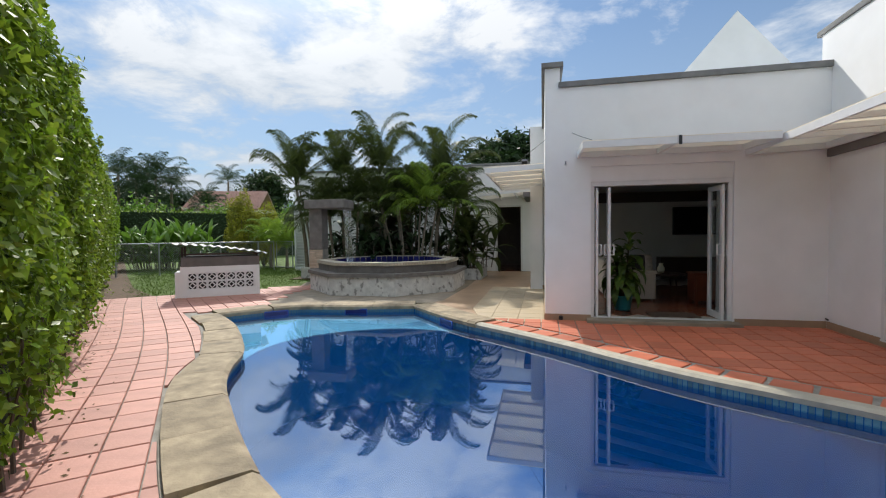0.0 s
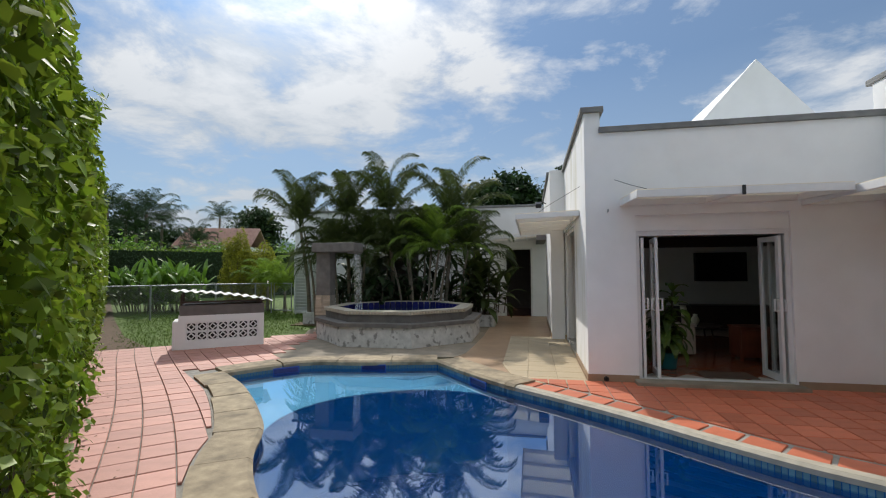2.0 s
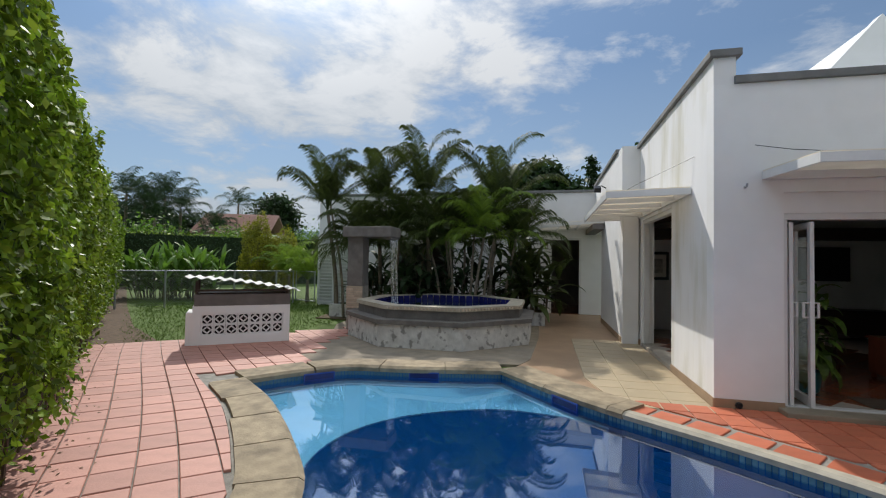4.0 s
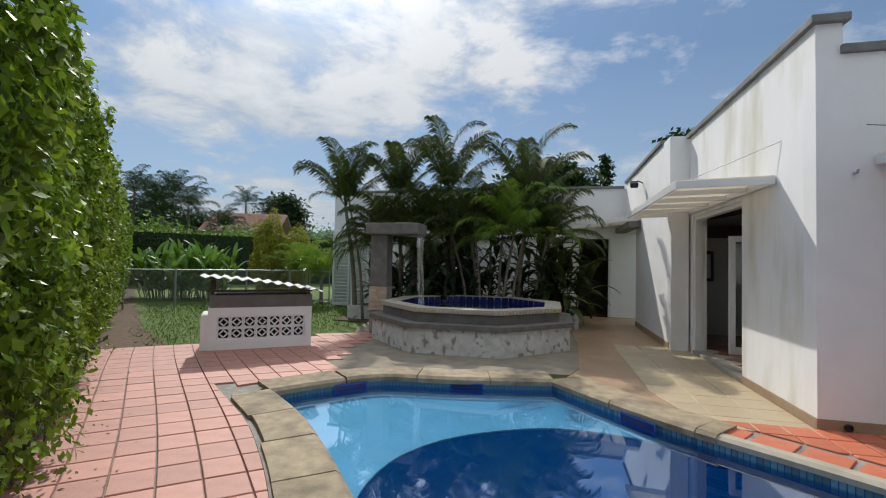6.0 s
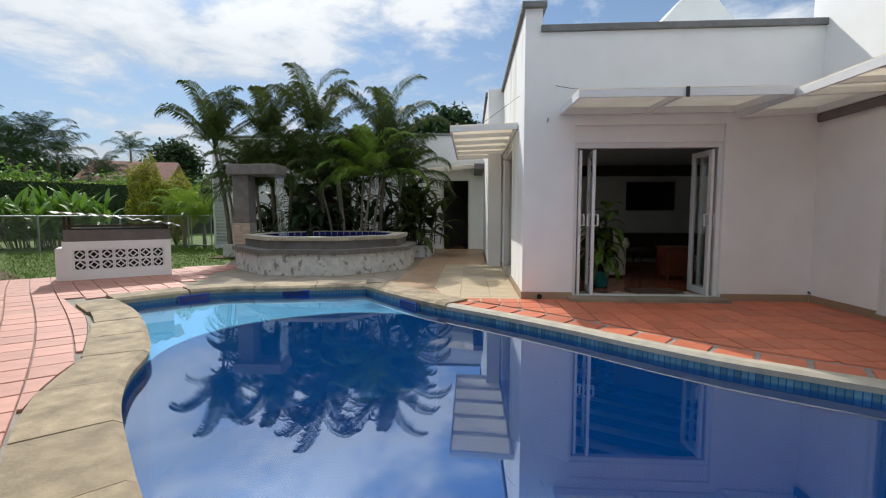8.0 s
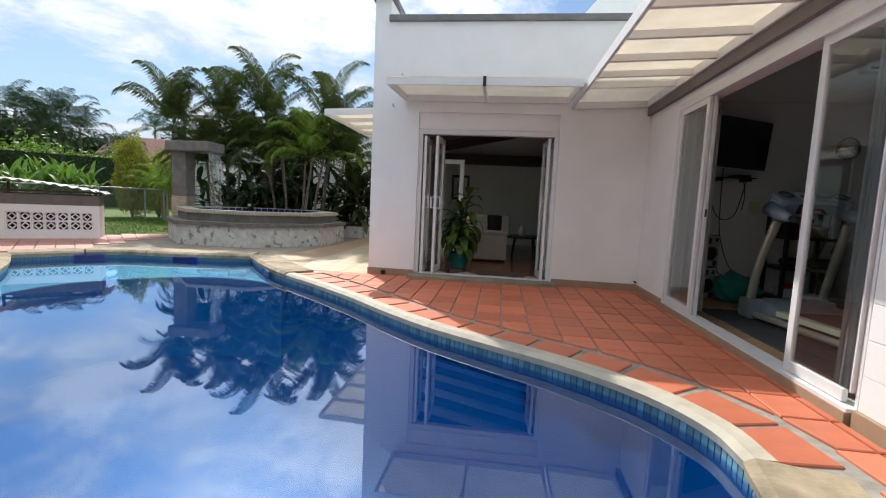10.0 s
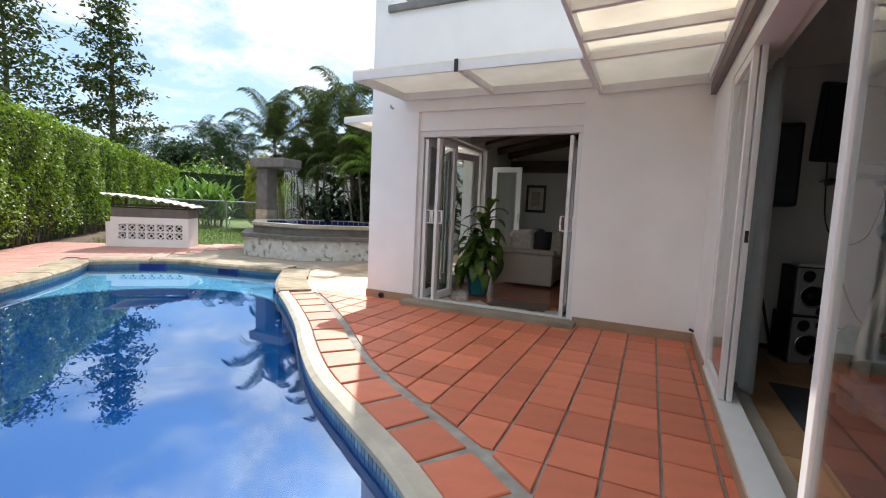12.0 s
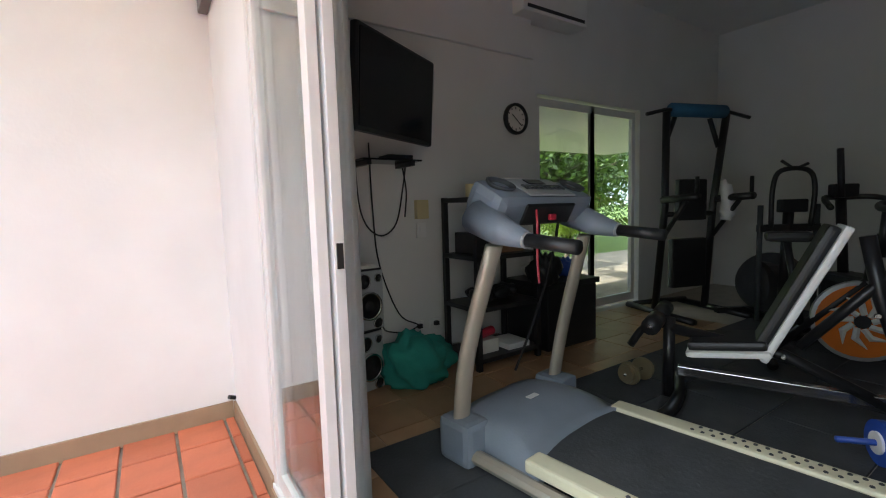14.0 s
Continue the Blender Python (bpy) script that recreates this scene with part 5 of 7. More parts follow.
pillar = thing("fountain_pillar", "grey stone waterfall pillar with a brick foot", "pillar", at=Matrix.Translation((-5.82, 10.62, -0.02)))
part("shaft", boxes((-0.19, -0.17, 0.98, 0.17, 0.17, 2.04), bevel=0.015), M_STONE, pillar)
part("capital", boxes((-0.25, -0.32, 2.04, 0.86, 0.32, 2.27), bevel=0.025), M_STONE, pillar, "heavy grey stone slab")
part("spout", boxes((0.66, -0.26, 2.0, 0.84, 0.26, 2.035)), M_STONE, pillar)
foot = part("foot", boxes((-0.19, -0.16, 0.0, 0.17, 0.17, 0.98)), M_GROUT, pillar)
for r in range(10):
    for k in range(2):
        x0 = -0.20 + (0.19 * k if r % 2 else 0.16 * k)
        part("brick", boxes((x0, -0.175, 0.50 + r * 0.048 if r else 0.5, min(0.18, x0 + (0.185 if r % 2 else 0.155 + 0.06 * k)), -0.155, 0.543 + r * 0.048), bevel=0.0), M_PALEBRICK, foot)
fall = thing("waterfall", "thin curtain of falling water from the stone slab", "falling water")
for k in range(9):
    y = 10.40 + 0.05 * k
    x0 = -5.0 + RNG.uniform(-0.01, 0.02)
    line = [(x0, y, 2.0)] + [(x0 + 0.05 * f ** 2 + RNG.normal(0, 0.004), y + RNG.normal(0, 0.006), 2.0 - 1.42 * f) for f in (0.15, 0.3, 0.5, 0.7, 0.85, 1.0)]
    part("strand", tube(bmesh.new(), line, [RNG.uniform(0.008, 0.016) for _ in line], 6), M_SPLASH, fall, smooth=True)

# ---------------------------------------------------------------- kennel-like pump house
kx, ky = Vector((0.787, 0.617, 0)), Vector((-0.617, 0.787, 0))
pump = thing("pump_house", "low white pump house with pierced blocks and a wavy sheet roof", "pump house", at=Matrix(((0.787, -0.617, 0, -7.63), (0.617, 0.787, 0, 7.87), (0, 0, 1, -0.02), (0, 0, 0, 1))))
part("front_wall", boxes((0, 0, 0, 1.58, 0.09, 0.19), (0, 0, 0.555, 1.58, 0.09, 0.70), (0, 0, 0.19, 0.13, 0.09, 0.555), (1.47, 0, 0.19, 1.58, 0.09, 0.555)), M_WALL, pump, "white painted front with scuffed foot")
part("side_wall", boxes((0, 0.09, 0, 0.09, 0.72, 0.70)), M_WALL, pump)
part("side_wall", boxes((1.49, 0.09, 0, 1.58, 0.72, 0.70)), M_WALL, pump)
part("back_wall", boxes((0.09, 0.63, 0, 1.49, 0.72, 0.70)), M_WALL, pump)
part("low_ledge", boxes((-0.10, 0.02, 0, 0.0, 0.72, 0.58)), M_WALL, pump)
part("top_band", boxes((0.02, -0.004, 0.70, 1.58, 0.08, 0.90), (0.02, 0.08, 0.70, 0.1, 0.72, 0.90), (1.5, 0.08, 0.70, 1.58, 0.72, 0.9), (0.1, 0.64, 0.70, 1.5, 0.72, 0.9)), M_GREYBAND, pump, "grey unpainted upper band")
# added black sheet that stands in for the shade behind the pierced blocks
part("inner_shade", boxes((0.1, 0.30, 0.0, 1.48, 0.34, 0.7)), M_BLACK, pump)
part("tank", tube(bmesh.new(), [(0.3, 0.45, 0.3), (0.9, 0.45, 0.3)], 0.14, 12), M_BLACK, pump)
for pst in ((0.05, 0.04), (1.53, 0.04), (0.05, 0.68), (1.53, 0.68)):
    part("post", boxes((pst[0] - 0.02, pst[1] - 0.02, 0.90, pst[0] + 0.02, pst[1] + 0.02, 1.13 - 0.08 * pst[0])), M_DARKWOOD, pump)
part("rail", boxes((0.02, 0.0, 0.95, 1.58, 0.03, 0.985)), M_DARKWOOD, pump)
part("shelf_board", boxes((0.1, 0.08, 0.905, 1.5, 0.64, 0.92)), M_DARKWOOD, pump)
V, F = [], []
nx, ny = 96, 2
for i in range(nx + 1):
    x = -0.12 + 1.86 * i / nx
    zz = 1.19 + 0.03 * math.sin((x + 0.1) * 1.75) - 0.125 * x + 0.016 * math.sin(x * 2 * math.pi / 0.175)
    for y in (-0.17, 0.86):
        V += [(x, y, zz), (x, y, zz - 0.008)]
for i in range(nx):
    a = 4 * i
    F += [(a, a + 4, a + 6, a + 2), (a + 1, a + 3, a + 7, a + 5), (a, a + 1, a + 5, a + 4), (a + 2, a + 6, a + 7, a + 3)]
o = loose_mesh("roof_sheet", V, F, M_CORRUGATED, smooth=False)
o.parent = pump
o["label"] = "weathered white wavy roof sheet"
blk = bmesh.new()
w = 0.094
for r in ((-w, 0, -w, -w + 0.02, 0.07, w), (w - 0.02, 0, -w, w, 0.07, w), (-w + 0.02, 0, -w, w - 0.02, 0.07, -w + 0.02), (-w + 0.02, 0, w - 0.02, w - 0.02, 0.07, w)):
    box(blk, *r)
for k in range(4):
    box(blk, -0.052, 0.008, 0.032, 0.052, 0.06, 0.052, m=Matrix.Rotation(radians(45 + 90 * k), 4, "Y"))
    box(blk, -0.012, 0.008, 0.05, 0.012, 0.06, 0.082, m=Matrix.Rotation(radians(90 * k), 4, "Y"))
    box(blk, -0.012, 0.008, 0.088, 0.012, 0.06, 0.122, m=Matrix.Rotation(radians(45 + 90 * k), 4, "Y"))
blk_me = bpy.data.meshes.new("breeze_block")
blk.to_mesh(blk_me)
blk.free()
blk_me.materials.append(M_WALL)
for r in range(2):
    for c in range(7):
        o = new("breeze_block", blk_me)
        o.parent = pump
        o.location = (0.227 + 0.191 * c, 0.01, 0.282 + 0.184 * r)

# ---------------------------------------------------------------- fence and gate
fence = thing("chain_link_fence", "low galvanised chain-link fence across the lawn", "fence")
FS = 15.1
for d in (0.1, 1.34, 3.3, 4.65, 5.24):
    part("post", tube(bmesh.new(), [hp(FS, d, -0.04), hp(FS, d, 1.13)], 0.028, 8), M_FENCE, fence)
part("top_rail", tube(bmesh.new(), [hp(FS, 0.0, 1.10), hp(FS, 5.24, 1.10)], 0.02, 8), M_FENCE, fence)


def mesh_wires(p0, p1, z0, z1, step=0.075, r=0.0028):
    """Chain-link: two sets of slanting wires between two posts."""
    b = bmesh.new()
    L, h = (p1 - p0).length, z1 - z0
    w = (p1 - p0).normalized()
    k = -h
    while k < L:
        for sgn in (0, 1):
            a, c = max(0.0, k), min(L, k + h)
            if c - a > 0.02:
                za, zc = z0 + (a - k), z0 + (c - k)
                if sgn:
                    za, zc = z0 + z1 - za, z0 + z1 - zc
                tube(b, [Vector((*(p0 + w * a).xy, za)), Vector((*(p0 + w * c).xy, zc))], r, 3, cap=False)
        k += step
    return b


part("wire_mesh", mesh_wires(hp(FS, 0.1), hp(FS, 5.2), 0.02, 1.08), M_FENCE, fence, "woven galvanised wire")
gate = thing("garden_gate", "galvanised chain-link gate beside the far wing", "gate")
g0, g1 = hp(FS, 5.34), Vector((-9.62, 15.58, 0))
for q in (g0, g1):
    part("upright", tube(bmesh.new(), [(q.x, q.y, 0.06), (q.x, q.y, 1.12)], 0.022, 8), M_FENCE, gate)
for z in (0.08, 1.10):
    part("bar", tube(bmesh.new(), [(g0.x, g0.y, z), (g1.x, g1.y, z)], 0.02, 8), M_FENCE, gate)
part("wire_mesh", mesh_wires(g0, g1, 0.1, 1.08), M_FENCE, gate)

# louvred shutters on the far wing
for x0, x1 in ((-9.46, -8.85), (-8.80, -8.2)):
    sh = thing("louvred_shutter", "white louvred shutter on the far wing", "shutter", "shutters of the far wing", at=Matrix.Translation((x0, 15.46, 0.02)))
    w = x1 - x0
    part("frame", boxes((0, 0, 0, 0.06, 0.06, 2.38), (w - 0.06, 0, 0, w, 0.06, 2.38), (0.06, 0, 0, w - 0.06, 0.06, 0.08), (0.06, 0, 2.3, w - 0.06, 0.06, 2.38)), M_ALU, sh)
    for k in range(20):
        part("slat", box(bmesh.new(), 0.06, -0.008, -0.05, w - 0.06, 0.008, 0.05, m=Matrix.Translation((0, 0.035, 0.14 + k * 0.111)) @ Matrix.Rotation(radians(35), 4, "X")), M_ALU, sh)
# planters
def planter(x0, y0, x1, y1, h, label):
    t = thing("planter", label, "planter", "planters near the fountain", at=Matrix.Translation((x0, y0, -0.03)))
    w, d = x1 - x0, y1 - y0
    part("walls", boxes((0, 0, 0, w, 0.08, h), (0, d - 0.08, 0, w, d, h), (0, 0.08, 0, 0.08, d - 0.08, h), (w - 0.08, 0.08, 0, w, d - 0.08, h), bevel=0.006), M_PEEL, t)
    part("soil", boxes((0.08, 0.08, 0, w - 0.08, d - 0.08, h - 0.05)), M_SOIL, t)


planter(-2.95, 12.6, -1.78, 14.0, 0.34, "low stained white planter beside the passage")
planter(-7.5, 12.55, -6.7, 13.3, 0.36, "low grey planter beside the fountain")
bm = bmesh.new()
prism(bm, [(-7.7, 12.2), (-2.0, 12.2), (-2.0, 15.58), (-8.1, 15.58)], -0.04, -0.01)
structure("planting_bed", bm, M_SOIL, "dark soil bed under the palms", "soil")

# ---------------------------------------------------------------- details on the house outside
def wire(name, label, points, r, mat=None, category="cable"):
    return single(name, tube(bmesh.new(), points, r, 5), mat or M_BLACK, label, category)


wire("stay_wire", "thin stay wire holding the canopy", [(-0.004, 7.42, 2.86), (-0.5, 8.5, 2.70), (-0.95, 9.6, 2.49)], 0.004)
wire("stay_wire", "thin stay wire holding the canopy", [(0.40, 6.775, 2.82), (0.52, 6.3, 2.65), (0.60, 5.78, 2.50)], 0.004)
for z0, y0 in ((2.40, 6.0),):
    single("canopy_clamp", boxes((1.575, 5.714, 2.39, 1.61, 5.728, 2.50), bevel=0.002), M_BLACK, "dark clamp on the canopy edge", "clamp")
spot = thing("flood_light", "small dark flood light on the parapet", "flood light", at=Matrix.Translation((-0.34, 13.2, 3.45)))
part("arm", tube(bmesh.new(), [(0.02, 0, 0), (-0.1, -0.05, 0.05), (-0.16, -0.1, -0.02)], 0.015, 6), M_BLACK, spot)
part("head", box(bmesh.new(), -0.08, -0.12, -0.06, 0.08, 0.06, 0.06, m=Matrix.Translation((-0.2, -0.14, -0.04)) @ Matrix.Rotation(0.5, 4, "X"), bevel=0.01), M_BLACK, spot)
single("wall_hook", tubes(([(0.30, 6.78, 2.37), (0.30, 6.73, 2.37), (0.30, 6.72, 2.40)], 0.012)), M_SILVER, "small metal hook on the front wall", "hook")
single("drain_outlet", lathe(bmesh.new(), [(0.032, 0), (0.036, 0.02), (0.028, 0.025), (0.02, 0.01)], sides=14, m=Matrix.Translation((0.23, 6.765, 0.045)) @ Matrix.Rotation(radians(90), 4, "X")), M_BLACK, "dark drain outlet in the skirting", "drain")
single("wall_stub", tubes(([(3.715, 6.76, 0.12), (3.68, 6.74, 0.14)], 0.012)), M_BLACK, "small dark cable stub in the corner", "cable stub")


# ---------------------------------------------------------------- living room
for k in range(7):
    y = 7.35 + 0.75 * k
    b = bmesh.new()
    tube(b, [(0.25, y, 2.44), (6.0, y, 3.60)], 0.085, 4)
    structure("beam_room_%d" % (k + 1), b, M_DARKWOOD, "dark stained ceiling beam", "beam")


def cushion(bm, x, y, z, w, h, d, m=None):
    n = 8
    V = []
    grid = []
    for sgn in (-1, 1):
        g = []
        for i in range(n + 1):
            row = []
            for j in range(n + 1):
                u, v = 2 * i / n - 1, 2 * j / n - 1
                puff = ((1 - u ** 4) * (1 - v ** 4)) ** 0.5
                vert = bm.verts.new((u * w / 2 * (1 - 0.05 * v * v), sgn * d / 2 * puff, v * h / 2 * (1 - 0.05 * u * u)))
                row.append(vert)
                V.append(vert)
            g.append(row)
        for i in range(n):
            for j in range(n):
                q = (g[i][j], g[i + 1][j], g[i + 1][j + 1], g[i][j + 1])
                bm.faces.new(q if sgn < 0 else q[::-1])
    bmesh.ops.transform(bm, matrix=Matrix.Translation((x, y, z)) @ (m or Matrix()), verts=V)
    bmesh.ops.remove_doubles(bm, verts=V, dist=0.0005)
    return bm


sofa = thing("sofa", "cream upholstered sofa seen from its arm end", "sofa", at=Matrix.Translation((1.10, 8.62, 0.056)))
part("base", boxes((0.04, 0.05, 0.04, 0.88, 2.1, 0.30), bevel=0.02), M_SOFA, sofa)
part("arm", boxes((0.0, 0.0, 0.03, 0.9, 0.20, 0.50), bevel=0.03), M_SOFA, sofa)
part("arm_cap", boxes((-0.01, -0.012, 0.50, 0.92, 0.21, 0.56), bevel=0.02), M_SOFA, sofa)
part("arm", boxes((0.0, 1.95, 0.03, 0.9, 2.15, 0.50), bevel=0.03), M_SOFA, sofa)
part("backrest", boxes((0.0, 0.2, 0.30, 0.20, 1.95, 0.74), bevel=0.04), M_SOFA, sofa)
for k in range(3):
    part("seat_cushion", boxes((0.20, 0.21 + 0.58 * k, 0.30, 0.90, 0.78 + 0.58 * k, 0.44), bevel=0.03), M_SOFA, sofa)
for x, y, m, rz, lab in ((1.45, 8.95, M_CUSHION, 0.25, "pale printed scatter cushion"), (1.68, 9.02, M_DARKFABRIC, -0.1, "dark scatter cushion"), (1.42, 9.5, M_CUSHION, 0.9, "pale printed scatter cushion"), (1.85, 9.12, M_CUSHION, 0.2, "pale printed scatter cushion"), (1.45, 10.1, M_DARKFABRIC, 1.2, "dark scatter cushion")):
    single("scatter_cushion", cushion(bmesh.new(), x, y, 0.70, 0.42, 0.40, 0.16, Matrix.Rotation(rz, 4, "Z") @ Matrix.Rotation(-0.25, 4, "X")), m, lab + " leaning on the sofa", "cushion", "sofa cushions", smooth=True)
pic = thing("framed_picture", "small framed print with a pale mount on the wall", "picture", at=Matrix.Translation((0.52, 12.57, 1.19)) @ Matrix.Diagonal((0.78, 1, 0.9, 1)))
part("frame", boxes((0, 0, 0, 0.07, 0.03, 0.72), (0.53, 0, 0, 0.60, 0.03, 0.72), (0.07, 0, 0, 0.53, 0.03, 0.07), (0.07, 0, 0.65, 0.53, 0.03, 0.72)), M_BLACK, pic, "dark wooden frame")
part("mount", boxes((0.07, 0.012, 0.07, 0.53, 0.022, 0.65)), M_PAPER, pic)
part("print", boxes((0.17, 0.006, 0.18, 0.43, 0.012, 0.54)), M_PRINT, pic)
pot = thing("potted_plant", "tall corn plant with drooping leaves in a teal pot", "potted plant", at=Matrix.Translation((1.24, 7.56, 0.056)))
part("pot", lathe(bmesh.new(), [(0.105, 0), (0.125, 0.02), (0.15, 0.22), (0.158, 0.225), (0.158, 0.25), (0.14, 0.25), (0.13, 0.20)], sides=24), M_TEALPOT, pot, "teal plastic pot", smooth=True)
part("soil", lathe(bmesh.new(), [(0.135, 0.19), (0.135, 0.205)], sides=20), M_SOIL, pot)
V, Fc = [], []
for s in range(4):
    bx, by = 0.05 * math.cos(s * 1.6), 0.05 * math.sin(s * 1.6)
    h = (1.18, 0.95, 0.78, 0.6)[s]
    part("stem", tube(bmesh.new(), [(bx, by, 0.19), (bx * 1.3, by * 1.3, 0.5 * h), (bx * 2, by * 2, h)], [0.016, 0.014, 0.012], 6), M_STEM, pot)
    for k in range(20):
        f = 0.22 + 0.78 * (k + 0.5) / 20
        broad_leaf_geometry(V, Fc, (bx * (1 + f), by * (1 + f), 0.19 + (h - 0.19) * f), 2.4 * k + s, 0.35 + 0.9 * f ** 3 + RNG.uniform(-0.2, 0.2), RNG.uniform(0.38, 0.56) * (1.1 - 0.4 * f), RNG.uniform(0.115, 0.15), 2.9 - 0.9 * f)
o = loose_mesh("leaves", V, Fc, M_CORN)
o.parent = pot
single("door_mat", boxes((1.56, 7.0, 0.056, 2.25, 7.40, 0.066), bevel=0.003), M_RUG, "dark brown door mat inside the folding door", "door mat")
cab = thing("side_cabinet", "small red-brown wooden side cabinet", "cabinet", at=Matrix.Translation((2.55, 8.3, 0.056)))
part("body", boxes((0, 0.01, 0.06, 0.45, 0.42, 0.52), bevel=0.006), M_MAHOGANY, cab)
part("top", boxes((-0.02, -0.01, 0.52, 0.47, 0.44, 0.55), bevel=0.006), M_MAHOGANY, cab)
part("door", boxes((0.02, -0.006, 0.08, 0.43, 0.01, 0.50), bevel=0.004), M_MAHOGANY, cab)
for x in (0.02, 0.39):
    for y in (0.03, 0.36):
        part("foot", boxes((x, y, 0, x + 0.04, y + 0.04, 0.06)), M_MAHOGANY, cab)
tab = thing("coffee_table", "dark round coffee table with thin legs", "table", at=Matrix.Translation((2.35, 9.6, 0.056)))
part("tabletop", lathe(bmesh.new(), [(0.40, 0.40), (0.42, 0.41), (0.42, 0.43), (0.40, 0.44)], sides=28), M_DARKWOOD, tab)
for k in range(4):
    a = 0.8 + k * math.pi / 2
    part("leg", tube(bmesh.new(), [(0.32 * math.cos(a), 0.32 * math.sin(a), 0), (0.25 * math.cos(a), 0.25 * math.sin(a), 0.40)], 0.016, 8), M_DARKWOOD, tab)
single("vase", lathe(bmesh.new(), [(0.04, 0), (0.07, 0.05), (0.075, 0.1), (0.035, 0.17), (0.045, 0.2), (0.03, 0.19)], centre=(2.3, 9.55, 0.496), sides=18), M_CREAM, "small pale vase on the coffee table", "vase", smooth=True)
tvr = thing("wall_television", "large black television on the living room wall", "television", at=Matrix.Translation((3.3, 12.5, 1.25)))
part("casing", boxes((0, 0.02, 0, 1.2, 0.09, 0.72), bevel=0.01), M_BLACK, tvr)
part("screen", boxes((0.03, 0.012, 0.03, 1.17, 0.02, 0.69)), M_SCREEN, tvr)
uni = thing("sideboard", "long dark wooden sideboard under the television", "sideboard", at=Matrix.Translation((2.9, 12.05, 0.056)))
part("body", boxes((0, 0, 0.08, 2.1, 0.48, 0.62), bevel=0.01), M_DARKWOOD, uni)
for k in range(3):
    part("door", boxes((0.03 + 0.69 * k, -0.012, 0.12, 0.68 + 0.69 * k, 0.0, 0.58), bevel=0.003), M_DARKWOOD, uni)
structure("beam_lintel", boxes((0.24, 12.1, 2.1, 5.9, 12.3, 2.35)), M_DARKWOOD, "dark wooden cross beam in the living room", "beam")

# ---------------------------------------------------------------- gym
tv = thing("television", "black flat television tilted on a wall arm, switched off", "television", at=Matrix.Translation((4.34, 6.24, 1.65)) @ Matrix.Rotation(math.atan2(0.42, 0.76), 4, "Z") @ Matrix.Rotation(radians(4), 4, "X"))
part("casing", boxes((0, 0, 0, 0.87, 0.05, 0.58), bevel=0.015), M_BLACK, tv)
part("screen", boxes((0.025, -0.006, 0.03, 0.845, 0.0, 0.555)), M_SCREEN, tv)
part("rear_box", boxes((0.2, 0.05, 0.12, 0.67, 0.10, 0.45), bevel=0.01), M_BLACK, tv)
part("side_buttons", boxes((0.848, -0.008, 0.30, 0.858, 0.0, 0.52)), M_SILVER, tv)
part("wall_arm", boxes((0.40, 0.10, 0.24, 0.48, 0.42, 0.32)), M_BLACKMETAL, tv)
av = thing("wall_shelf", "black glass shelf below the television with a small box", "shelf", at=Matrix.Translation((4.58, 6.70, 1.55)))
part("board", boxes((0, 0, 0, 0.46, 0.27, 0.012), bevel=0.003), M_SCREEN, av)
part("bracket", boxes((0.04, 0.02, -0.03, 0.07, 0.27, 0.0)), M_BLACKMETAL, av)
part("bracket", boxes((0.38, 0.02, -0.03, 0.41, 0.27, 0.0)), M_BLACKMETAL, av)
single("set_top_box", boxes((4.80, 6.76, 1.565, 5.0, 6.92, 1.60), bevel=0.005), M_BLACK, "small black set-top box on the shelf", "set-top box")
for pts in (([(4.62, 6.95, 1.72), (4.66, 6.96, 1.2), (4.80, 6.97, 1.02), (4.95, 6.97, 1.1), (5.02, 6.96, 1.4), (5.03, 6.93, 1.55)]),
            ([(4.74, 6.95, 1.7), (4.76, 6.97, 1.2), (4.80, 6.98, 0.8), (4.95, 6.98, 0.4), (5.12, 6.97, 0.28)]),
            ([(4.62, 6.6, 0.45), (4.8, 6.9, 0.3), (5.0, 6.97, 0.24), (5.12, 6.97, 0.27)]),
            ([(4.98, 6.9, 1.55), (5.05, 6.97, 1.35), (5.03, 6.97, 1.15)])):
    single("cable", tube(bmesh.new(), curve_points(pts, 6), 0.006, 5), M_BLACK, "thin black cable hanging on the wall", "cable", "gym cables", smooth=True)
clock = thing("wall_clock", "round black wall clock with a pale dial", "clock", at=Matrix.Translation((6.22, 6.995, 2.0)) @ Matrix.Rotation(radians(90), 4, "X"))
part("rim", lathe(bmesh.new(), [(0.115, 0), (0.14, 0.005), (0.14, 0.035), (0.125, 0.045), (0.115, 0.04), (0.115, 0.012)], sides=32, caps=False), M_BLACK, clock, smooth=True)
part("dial", lathe(bmesh.new(), [(0.117, 0.012), (0.117, 0.018)], sides=32), M_PAPER, clock, "pale dial")
for a in range(12):
    part("hour_mark", box(bmesh.new(), -0.004, 0.085, 0.0185, 0.004, 0.105, 0.021, m=Matrix.Rotation(radians(30 * a), 4, "Z")), M_BLACK, clock)
for a, ln in ((50, 0.06), (-130, 0.09)):
    part("hand", box(bmesh.new(), -0.004, -0.01, 0.022, 0.004, ln, 0.025, m=Matrix.Rotation(radians(a), 4, "Z")), M_BLACK, clock)
single("intercom_box", boxes((5.13, 6.95, 1.13, 5.24, 6.998, 1.28), bevel=0.008), M_BEIGEBOX, "yellowed plastic wall box", "wall box")
sw = thing("light_switch", "white plastic light switch plate", "light switch", at=Matrix.Translation((5.14, 6.985, 0.98)))
part("plate", boxes((0, 0, 0, 0.09, 0.014, 0.12), bevel=0.004), M_WHITEPLASTIC, sw)
part("rocker", boxes((0.025, -0.006, 0.035, 0.065, 0.0, 0.085)), M_WHITEPLASTIC, sw)
